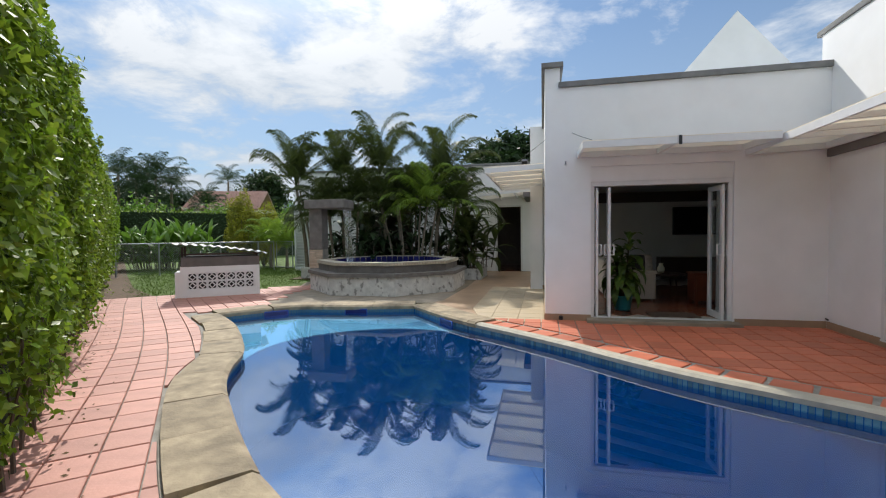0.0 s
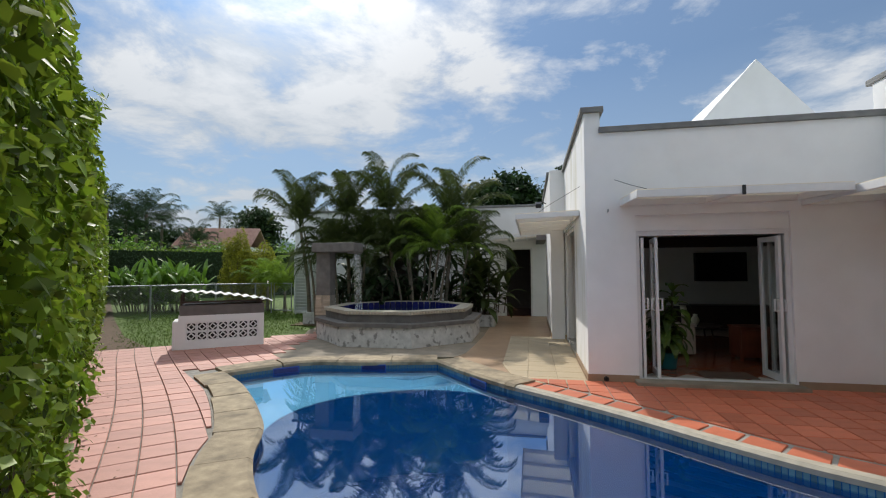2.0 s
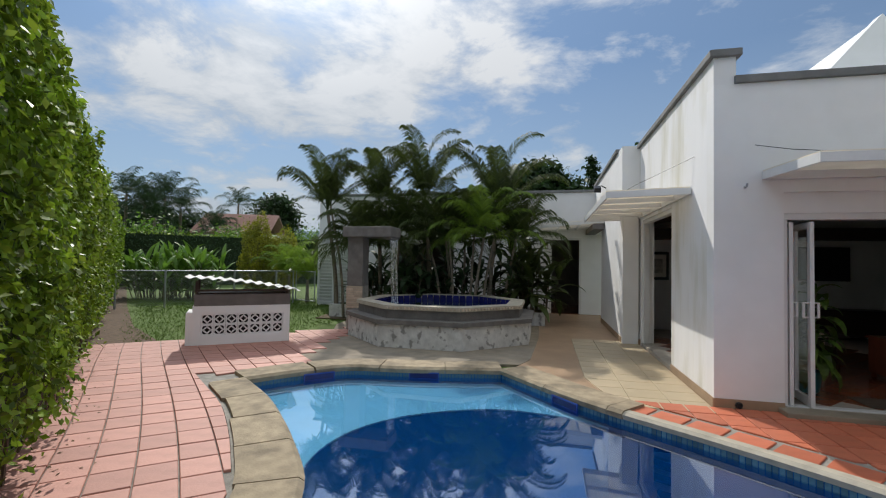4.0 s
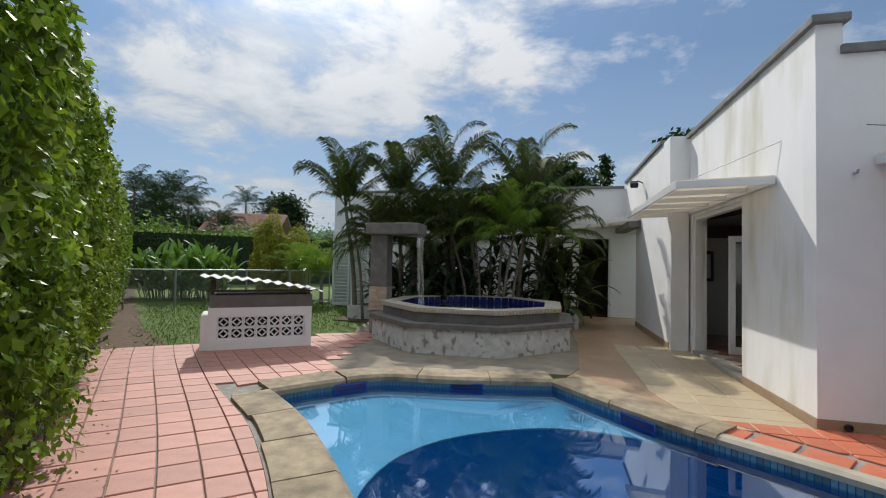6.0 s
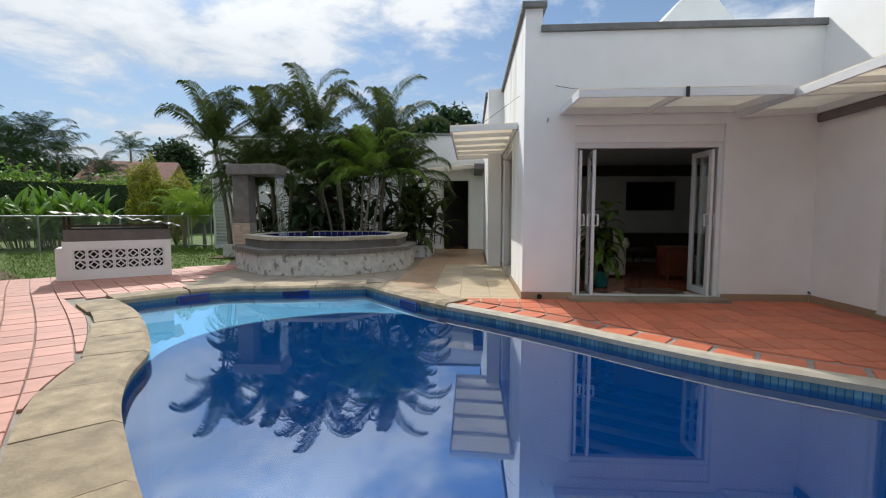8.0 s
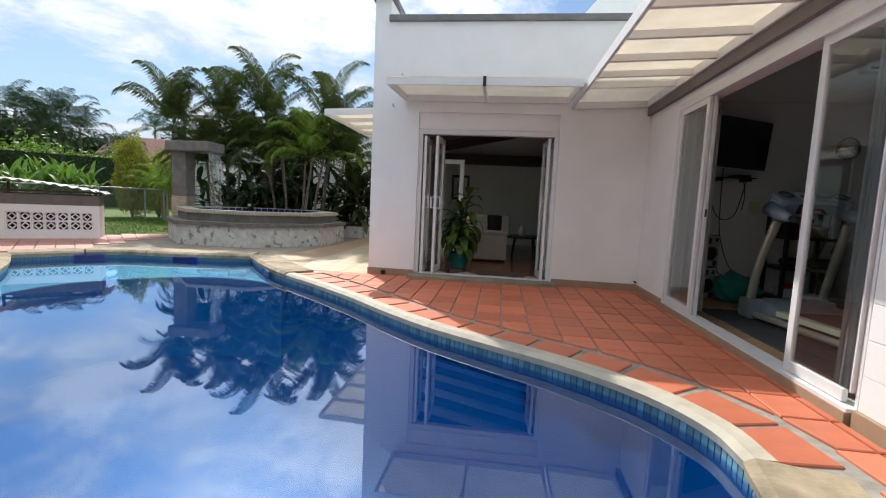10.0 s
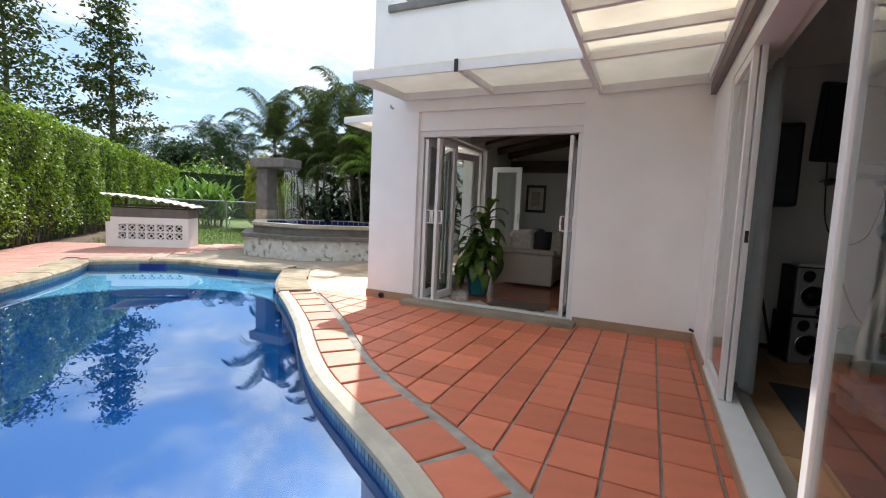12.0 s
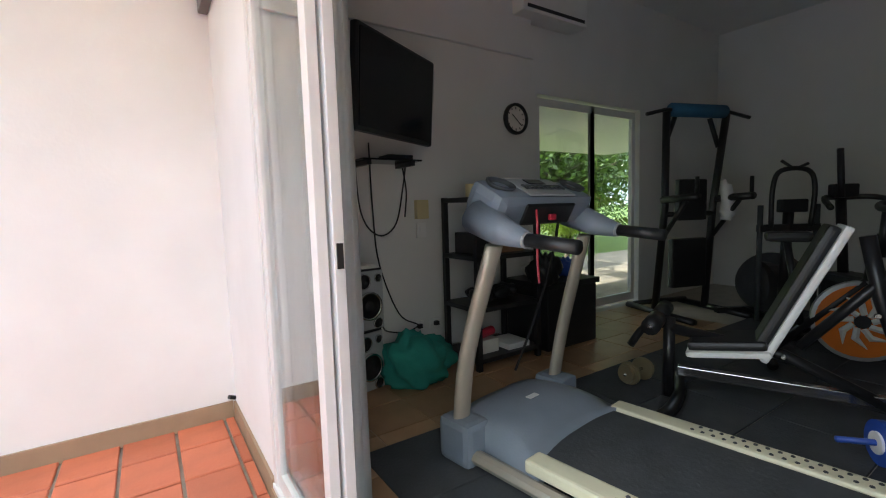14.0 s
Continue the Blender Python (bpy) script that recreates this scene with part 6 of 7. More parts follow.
for x in (5.08, 5.24):
    s = thing("power_socket", "white wall socket with a black plug", "socket", "gym sockets", at=Matrix.Translation((x, 6.985, 0.23)))
    part("plate", boxes((0, 0, 0, 0.10, 0.014, 0.075), bevel=0.004), M_WHITEPLASTIC, s)
    part("plug", boxes((0.03, -0.035, 0.02, 0.07, 0.0, 0.055), bevel=0.006), M_BLACK, s)


def disc(r, d, bm=None, at=(0, 0, 0), sides=24, way="Y"):
    b = bm or bmesh.new()
    rot = Matrix.Rotation(radians(90), 4, "X") if way == "Y" else (Matrix.Rotation(radians(90), 4, "Y") if way == "X" else Matrix())
    return lathe(b, [(r, 0), (r, d)], sides=sides, m=Matrix.Translation(at) @ rot)


for z, turn in ((0.0, 0.25), (0.415, 0.15)):
    sp = thing("loudspeaker", "silver-fronted black stereo loudspeaker with two cones", "loudspeaker", "stereo loudspeakers", at=Matrix.Translation((4.40, 6.56, z)) @ Matrix.Rotation(turn, 4, "Z"))
    part("cabinet", boxes((0, 0.02, 0, 0.25, 0.30, 0.41), bevel=0.01), M_BLACK, sp)
    part("front_panel", boxes((0.01, 0.0, 0.01, 0.24, 0.02, 0.40), bevel=0.008), M_SILVER, sp)
    for cx, cz, r in ((0.125, 0.17, 0.095), (0.085, 0.335, 0.052), (0.195, 0.35, 0.028), (0.185, 0.05, 0.036)):
        c = part("cone_ring", lathe(bmesh.new(), [(r * 0.84, 0), (r, 0.004), (r, 0.014), (r * 0.86, 0.018), (r * 0.84, 0.008)], sides=24, caps=False, m=Matrix.Translation((cx, 0.0, cz)) @ Matrix.Rotation(radians(90), 4, "X")), M_CHROME, sp, smooth=True)
        part("cone", lathe(bmesh.new(), [(r * 0.85, 0.006), (r * 0.4, 0.002), (r * 0.3, 0.010), (0.002, 0.012)], sides=20, m=Matrix.Translation((cx, 0.0, cz)) @ Matrix.Rotation(radians(90), 4, "X")), M_BLACK, c, smooth=True)
single("magazine_pile", boxes((4.42, 6.62, 0.826, 4.62, 6.84, 0.836), (4.43, 6.63, 0.836, 4.60, 6.82, 0.846)), M_PAPER, "few papers on top of the loudspeaker", "papers")
pa = thing("stand_speaker", "black loudspeaker on a tripod stand", "loudspeaker", at=Matrix.Translation((4.20, 6.78, 0)))
part("cabinet", boxes((-0.17, -0.15, 1.32, 0.17, 0.15, 2.02), bevel=0.03), M_BLACK, pa)
part("grille", boxes((-0.14, -0.158, 1.36, 0.14, -0.15, 1.98)), M_DARKGREY, pa)
part("pole", tube(bmesh.new(), [(0, 0, 0.35), (0, 0, 1.33)], 0.018, 8), M_BLACKMETAL, pa)
for k in range(3):
    a = 0.5 + 2.094 * k
    part("leg", tube(bmesh.new(), [(0, 0, 0.62), (0.17 * math.cos(a), 0.17 * math.sin(a), 0.012)], 0.012, 6), M_BLACKMETAL, pa)
# crumpled bag
bm = bmesh.new()
bmesh.ops.create_uvsphere(bm, u_segments=40, v_segments=24, radius=1.0)
for v in bm.verts:
    d = v.co.normalized()
    k = 1 + 0.10 * math.sin(9 * d.x + 4 * d.z) + 0.09 * math.sin(11 * d.y - 7 * d.z + 1) + 0.05 * math.sin(23 * d.x + 17 * d.y)
    v.co = Vector((d.x * 0.26 * k, d.y * 0.19 * k, max(-0.15, d.z * 0.19 * k * (1.1 if d.x < 0.2 else 0.85))))
bmesh.ops.transform(bm, matrix=Matrix.Translation((4.86, 6.55, 0.15)), verts=bm.verts[:])
single("cloth_bag", bm, M_GREENCLOTH, "crumpled teal cloth bag on the floor", "bag", smooth=True)
rack = thing("shelf_rack", "black plastic four-tier shelf rack with clutter", "shelf", at=Matrix.Translation((5.29, 6.41, 0)))
for x in (0, 0.60):
    for y in (0, 0.40):
        part("post", boxes((x, y, 0, x + 0.04, y + 0.04, 1.29), bevel=0.004), M_BLACK, rack)
for z in (0.06, 0.44, 0.82, 1.25):
    part("shelf", boxes((0.0, 0.0, z, 0.64, 0.44, z + 0.035), bevel=0.005), M_BLACK, rack)
for nm, r, mt, lab, cat in (("shoe_box", (5.36, 6.5, 0.095, 5.56, 6.66, 0.2), M_PAPER, "small white box with red marks on the shelf", "box"), ("dark_box", (5.35, 6.52, 0.856, 5.55, 6.76, 1.02), M_BLACK, "black box on the shelf", "box"),
                            ("paper_stack", (5.62, 6.45, 0.095, 5.84, 6.7, 0.14), M_WHITEPLASTIC, "loose white papers on the bottom shelf", "papers"), ("cardboard_box", (5.60, 6.5, 0.856, 5.84, 6.78, 1.0), surface("cardboard", (0.24, 0.14, 0.075), 0.9), "brown cardboard box on the shelf", "box")):
    single(nm, boxes(r, bevel=0.006), mt, lab, cat)
single("spray_can", tubes(([(5.38, 6.54, 0.236), (5.57, 6.60, 0.236)], 0.036), sides=14), M_RED, "red canister lying on the shelf", "canister")
for x, y in ((5.42, 6.56), (5.52, 6.66), (5.66, 6.58), (5.78, 6.66)):
    b = bmesh.new()
    bmesh.ops.create_uvsphere(b, u_segments=16, v_segments=10, radius=1.0)
    for v in b.verts:
        v.co = Vector((v.co.x * 0.12, v.co.y * 0.07, v.co.z * 0.05)) * (1 + 0.15 * math.sin(7 * v.co.x + 5 * v.co.y))
    bmesh.ops.transform(b, matrix=Matrix.Translation((x, y, 0.535)) @ Matrix.Rotation(x * 9, 4, "Z"), verts=b.verts[:])
    single("shoe", b, M_BLACK, "dark trainer on the shelf", "shoe", "shoes on the rack", smooth=True)
single("tin", lathe(bmesh.new(), [(0.045, 0), (0.048, 0.005), (0.048, 0.095), (0.043, 0.10)], centre=(5.42, 6.62, 1.286), sides=18), M_BEIGEBOX, "small tin on top of the rack", "tin", smooth=True)
sb = thing("storage_box", "large black storage box with bags on it", "box", at=Matrix.Translation((6.02, 6.42, 0)))
part("body", boxes((0, 0, 0, 0.62, 0.5, 0.52), bevel=0.02), M_BLACK, sb)
part("lid", boxes((-0.02, -0.02, 0.52, 0.64, 0.52, 0.57), bevel=0.01), M_BLACK, sb)
for nm, x, y, sx, sy, sz, mt, lab in (("plastic_bag", 6.17, 6.62, 0.17, 0.13, 0.11, M_PAPER, "crumpled white plastic bag"), ("plastic_bag", 6.47, 6.66, 0.12, 0.1, 0.09, M_BLUEPLASTIC, "crumpled blue plastic bag"), ("rucksack", 5.98, 6.42, 0.14, 0.11, 0.14, M_BLACK, "black rucksack")):
    b = bmesh.new()
    bmesh.ops.create_uvsphere(b, u_segments=26, v_segments=16, radius=1.0)
    for v in b.verts:
        d = v.co.normalized()
        k = 1 + 0.14 * math.sin(8 * d.x + 5 * d.z) + 0.12 * math.sin(13 * d.y - 7 * d.x)
        v.co = Vector((d.x * sx * k, d.y * sy * k, max(-sz * 0.8, d.z * sz * k)))
    bmesh.ops.transform(b, matrix=Matrix.Translation((x, y, 0.57 + sz * 0.8)), verts=b.verts[:])
    single(nm, b, mt, lab + " on the storage box", "bag", smooth=True)

# treadmill
tm = thing("treadmill", "blue-grey folding treadmill with console and grips", "treadmill", at=Matrix.Translation((4.91, 5.63, 0.012)) @ Matrix.Rotation(radians(8), 4, "Z") @ Matrix.Diagonal((1.2, 1.06, 1.05, 1)))
for sx in (-1, 1):
    part("upright", tube(bmesh.new(), curve_points([(sx * 0.315, 0.02, 0.10), (sx * 0.325, -0.05, 0.5), (sx * 0.30, -0.19, 0.98)], 5), 0.027, 12, flat=1.5), M_UPRIGHT, tm, "champagne painted steel upright", smooth=True)
    part("base_shroud", boxes((sx * 0.315 - 0.065, -0.10, 0.0, sx * 0.315 + 0.065, 0.09, 0.20), bevel=0.03), M_GREYPLASTIC, tm)
    g = part("grip_arm", tube(bmesh.new(), [(sx * 0.30, -0.10, 1.10), (sx * 0.31, -0.24, 1.04), (sx * 0.31, -0.36, 1.01)], [0.075, 0.06, 0.034], 12), M_GREYPLASTIC, tm, smooth=True)
    part("grip", tube(bmesh.new(), [(sx * 0.31, -0.36, 1.01), (sx * 0.31, -0.58, 0.99)], 0.027, 12), M_BLACK, g, "black foam grip", smooth=True)
    part("grip_collar", tube(bmesh.new(), [(sx * 0.31, -0.33, 1.015), (sx * 0.31, -0.37, 1.009)], 0.033, 12), M_SILVER, g)
    part("side_rail", boxes((sx * 0.295 - 0.042, -1.55, 0.10, sx * 0.295 + 0.042, -0.36, 0.152), bevel=0.012), M_CREAM, tm, "cream foot rail")
    dots = bmesh.new()
    for k in range(22):
        for j in range(2):
            lathe(dots, [(0.009, 0), (0.006, 0.003)], centre=(sx * 0.295 - 0.018 + 0.036 * j, -0.72 - 0.04 * k - 0.02 * j, 0.152), sides=6)
    o = part("tread_dots", dots, M_DARKGREY, tm)
    o["kind"] = "stuff"
    part("frame_tube", tube(bmesh.new(), [(sx * 0.33, 0.08, 0.05), (sx * 0.33, -1.5, 0.05)], 0.03, 8), M_UPRIGHT, tm)
hood = bmesh.new()
V0 = []
nx, ny = 10, 8
grid = []
for i in range(nx + 1):
    row = []
    u = 2 * i / nx - 1
    for j in range(ny + 1):
        f = j / ny
        hgt = 0.09 + 0.125 * math.sin(math.pi * min(1, 0.25 + 0.72 * f)) ** 0.8 * (1 - 0.35 * u ** 4)
        row.append(hood.verts.new((u * (0.265 + 0.05 * f), 0.10 - 0.46 * f - 0.05 * u * u * f, hgt if j < ny else 0.15)))
    grid.append(row)
for i in range(nx):
    for j in range(ny):
        hood.faces.new((grid[i][j], grid[i][j + 1], grid[i + 1][j + 1], grid[i + 1][j]))
rim_low = []
loop = [grid[i][0] for i in range(nx + 1)] + [grid[nx][j] for j in range(1, ny + 1)] + [grid[i][ny] for i in range(nx - 1, -1, -1)] + [grid[0][j] for j in range(ny - 1, 0, -1)]
low_v = [hood.verts.new((v.co.x * 1.01, v.co.y, 0.04)) for v in loop]
for i in range(len(loop)):
    j = (i + 1) % len(loop)
    hood.faces.new((loop[i], loop[j], low_v[j], low_v[i]))
bmesh.ops.recalc_face_normals(hood, faces=hood.faces[:])
part("motor_hood", hood, M_GREYPLASTIC, tm, smooth=True)
part("hood_mark", boxes((-0.03, -0.13, 0.214, 0.03, -0.10, 0.2175)), M_WHITEPLASTIC, tm)
part("belt", boxes((-0.245, -1.60, 0.115, 0.245, -0.36, 0.14), bevel=0.008), M_DARKGREY, tm, "black running belt")
part("rear_cap", boxes((-0.36, -1.66, 0.03, 0.36, -1.55, 0.17), bevel=0.03), M_GREYPLASTIC, tm)
con = part("console", box(bmesh.new(), -0.31, -0.09, -0.06, 0.31, 0.10, 0.09, m=Matrix.Translation((0, -0.13, 1.14)) @ Matrix.Rotation(radians(28), 4, "X"), bevel=0.045), M_GREYPLASTIC, tm)
cm = Matrix.Translation((0, -0.13, 1.14)) @ Matrix.Rotation(radians(28), 4, "X")
part("keypad", box(bmesh.new(), -0.15, -0.085, 0.088, 0.15, 0.085, 0.097, m=cm, bevel=0.006), M_SILVER, con)
part("display", box(bmesh.new(), -0.055, 0.02, 0.096, 0.055, 0.065, 0.101, m=cm), M_SCREEN, con)
for r in range(2):
    for c in range(9):
        part("button", box(bmesh.new(), -0.125 + 0.029 * c, -0.035 + 0.025 * r, 0.096, -0.105 + 0.029 * c, -0.02 + 0.025 * r, 0.102, m=cm), M_DARKGREY, con)
part("lower_panel", box(bmesh.new(), -0.16, -0.102, -0.045, 0.16, -0.088, 0.055, m=cm, bevel=0.01), M_BLACK, con)
for sx in (-1, 1):
    part("cup_holder", lathe(bmesh.new(), [(0.048, 0.0), (0.062, 0.014), (0.062, 0.02), (0.05, 0.02), (0.04, -0.0)], sides=20, caps=False, m=cm @ Matrix.Translation((sx * 0.235, 0.01, 0.085))), M_DARKGREY, con, smooth=True)
key = part("safety_key", boxes((-0.02, -0.245, 1.07, 0.02, -0.225, 1.10), bevel=0.008), M_RED, tm, "red safety key")
part("safety_cord", tube(bmesh.new(), curve_points([(-0.18, -0.30, 1.12), (-0.2, -0.32, 1.05), (-0.19, -0.31, 0.92), (-0.18, -0.31, 0.82)], 4), 0.005, 5), M_RED, tm, "red safety cord")
part("power_lead", tube(bmesh.new(), curve_points([(0.22, -0.1, 1.05), (0.28, 0.0, 0.8), (0.2, 0.05, 0.5), (0.12, 0.1, 0.25)], 5), 0.007, 5), M_BLACK, tm)

# weight bench
def rod(name, parent, pts, r, mat=M_BLACKMETAL, label="", sides=10, smooth=True):
    return part(name, tube(bmesh.new(), pts, r, sides), mat, parent, label, smooth=smooth)


BU = Vector((0.37, -0.93, 0)).normalized()
bench = thing("weight_bench", "black weight bench with white-edged padded seat and backrest", "weight bench", at=Matrix.Translation((5.93, 5.36, 0.012)) @ Matrix.Rotation(math.atan2(BU.y, BU.x), 4, "Z"))
rod("upright", bench, [(0, 0, 0.02), (0, 0, 0.50)], 0.034)
rod("foot_bar", bench, curve_points([(-0.16, -0.50, 0.04), (0.02, -0.36, 0.04), (0.06, 0.0, 0.04), (0.02, 0.3, 0.04)], 5), 0.036)
part("steel_rail", boxes((0.05, -0.025, 0.16, 1.0, 0.025, 0.215), bevel=0.004), M_CHROME, bench, "bright steel rail")
rod("frame_tube", bench, [(0.0, 0, 0.44), (0.55, 0, 0.36), (1.1, 0, 0.10)], 0.032)
rod("back_strut", bench, [(0.62, 0.05, 0.40), (1.05, 0.0, 0.95)], 0.026)
rod("rear_leg", bench, [(1.12, 0.02, 0.03), (0.92, 0.02, 0.70), (0.86, 0.02, 1.0)], 0.034)
rod("rear_foot", bench, [(1.12, -0.35, 0.035), (1.12, 0.35, 0.035)], 0.032)
rod("roller_axle", bench, [(-0.06, -0.28, 0.50), (-0.06, 0.28, 0.50)], 0.014, M_CHROME)
for sy in (-1, 1):
    rod("foam_roller", bench, [(-0.06, sy * 0.06, 0.50), (-0.06, sy * 0.27, 0.50)], 0.05, M_BLACK, "black foam roller", 14)
rod("leg_lever", bench, curve_points([(-0.02, 0, 0.46), (-0.14, 0, 0.42), (-0.22, 0, 0.30)], 4), 0.024)
seat = part("seat", box(bmesh.new(), -0.20, -0.17, -0.03, 0.20, 0.17, 0.012, m=Matrix.Translation((0.30, 0, 0.37)) @ Matrix.Rotation(radians(-8), 4, "Y"), bevel=0.03), M_WHITEPLASTIC, bench, "white edge of the seat")
part("pad", box(bmesh.new(), -0.185, -0.155, 0.01, 0.185, 0.155, 0.06, m=Matrix.Translation((0.30, 0, 0.37)) @ Matrix.Rotation(radians(-8), 4, "Y"), bevel=0.02), M_BLACK, seat, "black seat pad")
bk_m = Matrix.Translation((0.46, 0, 0.34)) @ Matrix.Rotation(radians(-66), 4, "Y")
back = part("backrest", box(bmesh.new(), 0.0, -0.14, -0.02, 0.78, 0.14, 0.02, m=bk_m, bevel=0.015), M_WHITEPLASTIC, bench, "white edge of the backrest")
part("pad", box(bmesh.new(), 0.02, -0.13, 0.018, 0.76, 0.13, 0.075, m=bk_m, bevel=0.022), M_BLACK, back, "black backrest pad")
for q in ((0.1, 0.035, 0.2), (0.55, 0.04, 0.36), (0.9, 0.045, 0.62), (1.02, 0.03, 0.13)):
    part("bolt", lathe(bmesh.new(), [(0.014, 0), (0.012, 0.012)], sides=10, m=Matrix.Translation((q[0], -q[1], q[2])) @ Matrix.Rotation(radians(90), 4, "X")), M_CHROME, bench)
dumb = thing("dumbbell", "bronze-coloured plate dumbbell under the bench", "dumbbell", at=Matrix.Translation((6.0, 5.62, 0.09)) @ Matrix.Diagonal((0.8, 0.8, 0.8, 1)))
rod("bar", dumb, [(-0.16, 0, 0), (0.16, 0, 0)], 0.013, M_CHROME)
for x, r in ((-0.15, 0.07), (-0.125, 0.085), (-0.10, 0.095), (0.08, 0.095), (0.105, 0.085), (0.13, 0.07)):
    part("plate", disc(r, 0.02, at=(x, 0, 0), way="X", sides=20), M_BRONZE, dumb)
wheel = thing("ab_roller", "blue plastic ab roller lying on the mat", "ab roller", at=Matrix.Translation((5.98, 4.42, 0.115)) @ Matrix.Rotation(0.7, 4, "Z"))
part("wheel", disc(0.10, 0.03, at=(0, 0.015, 0), sides=24), M_BLUEPLASTIC, wheel)
part("hub", disc(0.05, 0.05, at=(0, 0.025, 0), sides=18), M_WHITEPLASTIC, wheel)
rod("handle", wheel, [(0, -0.17, 0), (0, 0.17, 0)], 0.014, M_BLUEPLASTIC)

# power tower
pt = thing("power_tower", "black pull-up tower with arm pads and a blue foam bar", "exercise tower", at=Matrix.Translation((8.18, 6.42, 0)) @ Matrix.Rotation(radians(-18), 4, "Z") @ Matrix.Diagonal((1.12, 1, 0.96, 1)))
for sx in (-1, 1):
    rod("upright", pt, [(sx * 0.30, 0.1, 0.03), (sx * 0.28, 0.0, 1.2), (sx * 0.34, -0.08, 2.2)], 0.036)
    rod("foot", pt, [(sx * 0.32, -0.45, 0.03), (sx * 0.32, 0.5, 0.03)], 0.036)
    rod("arm_rest", pt, [(sx * 0.30, 0.0, 1.28), (sx * 0.30, -0.45, 1.30)], 0.04, M_BLACK)
    rod("arm_grip", pt, [(sx * 0.30, -0.43, 1.32), (sx * 0.30, -0.43, 1.50)], 0.018)
    rod("brace", pt, [(sx * 0.29, 0.02, 0.85), (sx * 0.30, -0.3, 1.26)], 0.024)
    rod("top_brace", pt, [(sx * 0.31, -0.02, 1.85), (sx * 0.2, -0.02, 2.16)], 0.024)
rod("cross_bar", pt, [(-0.3, 0.0, 1.12), (0.3, 0.0, 1.12)], 0.028)
rod("base_bar", pt, [(-0.32, 0.4, 0.06), (0.32, 0.4, 0.06)], 0.03)
rod("pull_bar", pt, [(-0.58, -0.12, 2.16), (-0.36, -0.09, 2.22), (0.36, -0.09, 2.22), (0.58, -0.12, 2.16)], 0.02)
rod("foam_sleeve", pt, [(-0.30, -0.09, 2.22), (0.30, -0.09, 2.22)], 0.07, M_BLUE, "blue foam sleeve", 14)
part("back_pad", boxes((-0.16, -0.06, 1.05, 0.16, 0.02, 1.5), bevel=0.02), M_BLACK, pt)
part("lower_pad", boxes((-0.2, -0.03, 0.3, 0.2, 0.05, 0.85), bevel=0.02), M_BLACK, pt)
strap = single("hanging_glove", tube(bmesh.new(), curve_points([(8.42, 6.2, 1.42), (8.44, 6.17, 1.3), (8.46, 6.16, 1.12), (8.43, 6.17, 1.0)], 5), [0.03] * 3 + [0.06] * 6 + [0.075] * 4 + [0.05] * 3, 10), M_WHITEPLASTIC, "pale boxing glove hanging on the tower", "glove", smooth=True)
ball = single("exercise_ball", lathe(bmesh.new(), [(0.32 * math.sin(math.pi * k / 16), 0.32 - 0.32 * math.cos(math.pi * k / 16)) for k in range(17)], centre=(8.75, 5.85, 0.012), sides=28), M_DARKGREY, "large dark grey exercise ball", "exercise ball", smooth=True)
# stepper and bikes
stp = thing("elliptical_trainer", "dark elliptical trainer with a looped handle", "exercise machine", at=Matrix.Translation((8.35, 5.62, 0.0)) @ Matrix.Rotation(radians(-35), 4, "Z"))
rod("column", stp, [(0, 0, 0.1), (0, -0.05, 1.15)], 0.045)
rod("loop_handle", stp, curve_points([(-0.18, -0.08, 0.95), (-0.19, -0.1, 1.3), (-0.12, -0.1, 1.46), (0.12, -0.1, 1.46), (0.19, -0.1, 1.3), (0.18, -0.08, 0.95)], 5), 0.022)
rod("top_bar", stp, [(-0.12, -0.1, 1.55), (0.0, -0.1, 1.47), (0.12, -0.1, 1.52)], 0.014)
part("console", boxes((-0.12, -0.13, 1.08, 0.12, -0.05, 1.2), bevel=0.015), M_BLACK, stp)
part("crossbar", boxes((-0.28, -0.08, 0.90, 0.28, -0.02, 0.97), bevel=0.01), M_BLACK, stp)
for sx in (-1, 1):
    rod("side_post", stp, [(sx * 0.26, -0.05, 0.06), (sx * 0.26, -0.05, 1.15)], 0.024, M_DARKGREY)
    part("pedal", boxes((sx * 0.2 - 0.06, -0.5, 0.14, sx * 0.2 + 0.06, -0.15, 0.18), bevel=0.01), M_BLACK, stp)
part("flywheel_cover", disc(0.26, 0.14, at=(0, 0.32, 0.32), sides=24, way="X"), M_BLACK, stp)
part("base", boxes((-0.3, -0.55, 0.0, 0.3, -0.48, 0.06), (-0.3, 0.5, 0.0, 0.3, 0.57, 0.06), (-0.04, -0.5, 0.02, 0.04, 0.5, 0.07)), M_BLACKMETAL, stp)
bike = thing("spin_bike", "spin bike with an orange flywheel cover", "exercise bike", at=Matrix.Translation((7.35, 4.82, 0.0)) @ Matrix.Rotation(radians(-65), 4, "Z"))
fly = part("flywheel", disc(0.25, 0.05, at=(0, 0.025, 0.36), sides=36), M_ORANGE, bike, "orange flywheel")
part("rim", lathe(bmesh.new(), [(0.25, -0.005), (0.275, 0.0), (0.275, 0.05), (0.25, 0.055)], sides=36, caps=False, m=Matrix.Translation((0, 0.025, 0.36)) @ Matrix.Rotation(radians(90), 4, "X")), M_SILVER, fly)
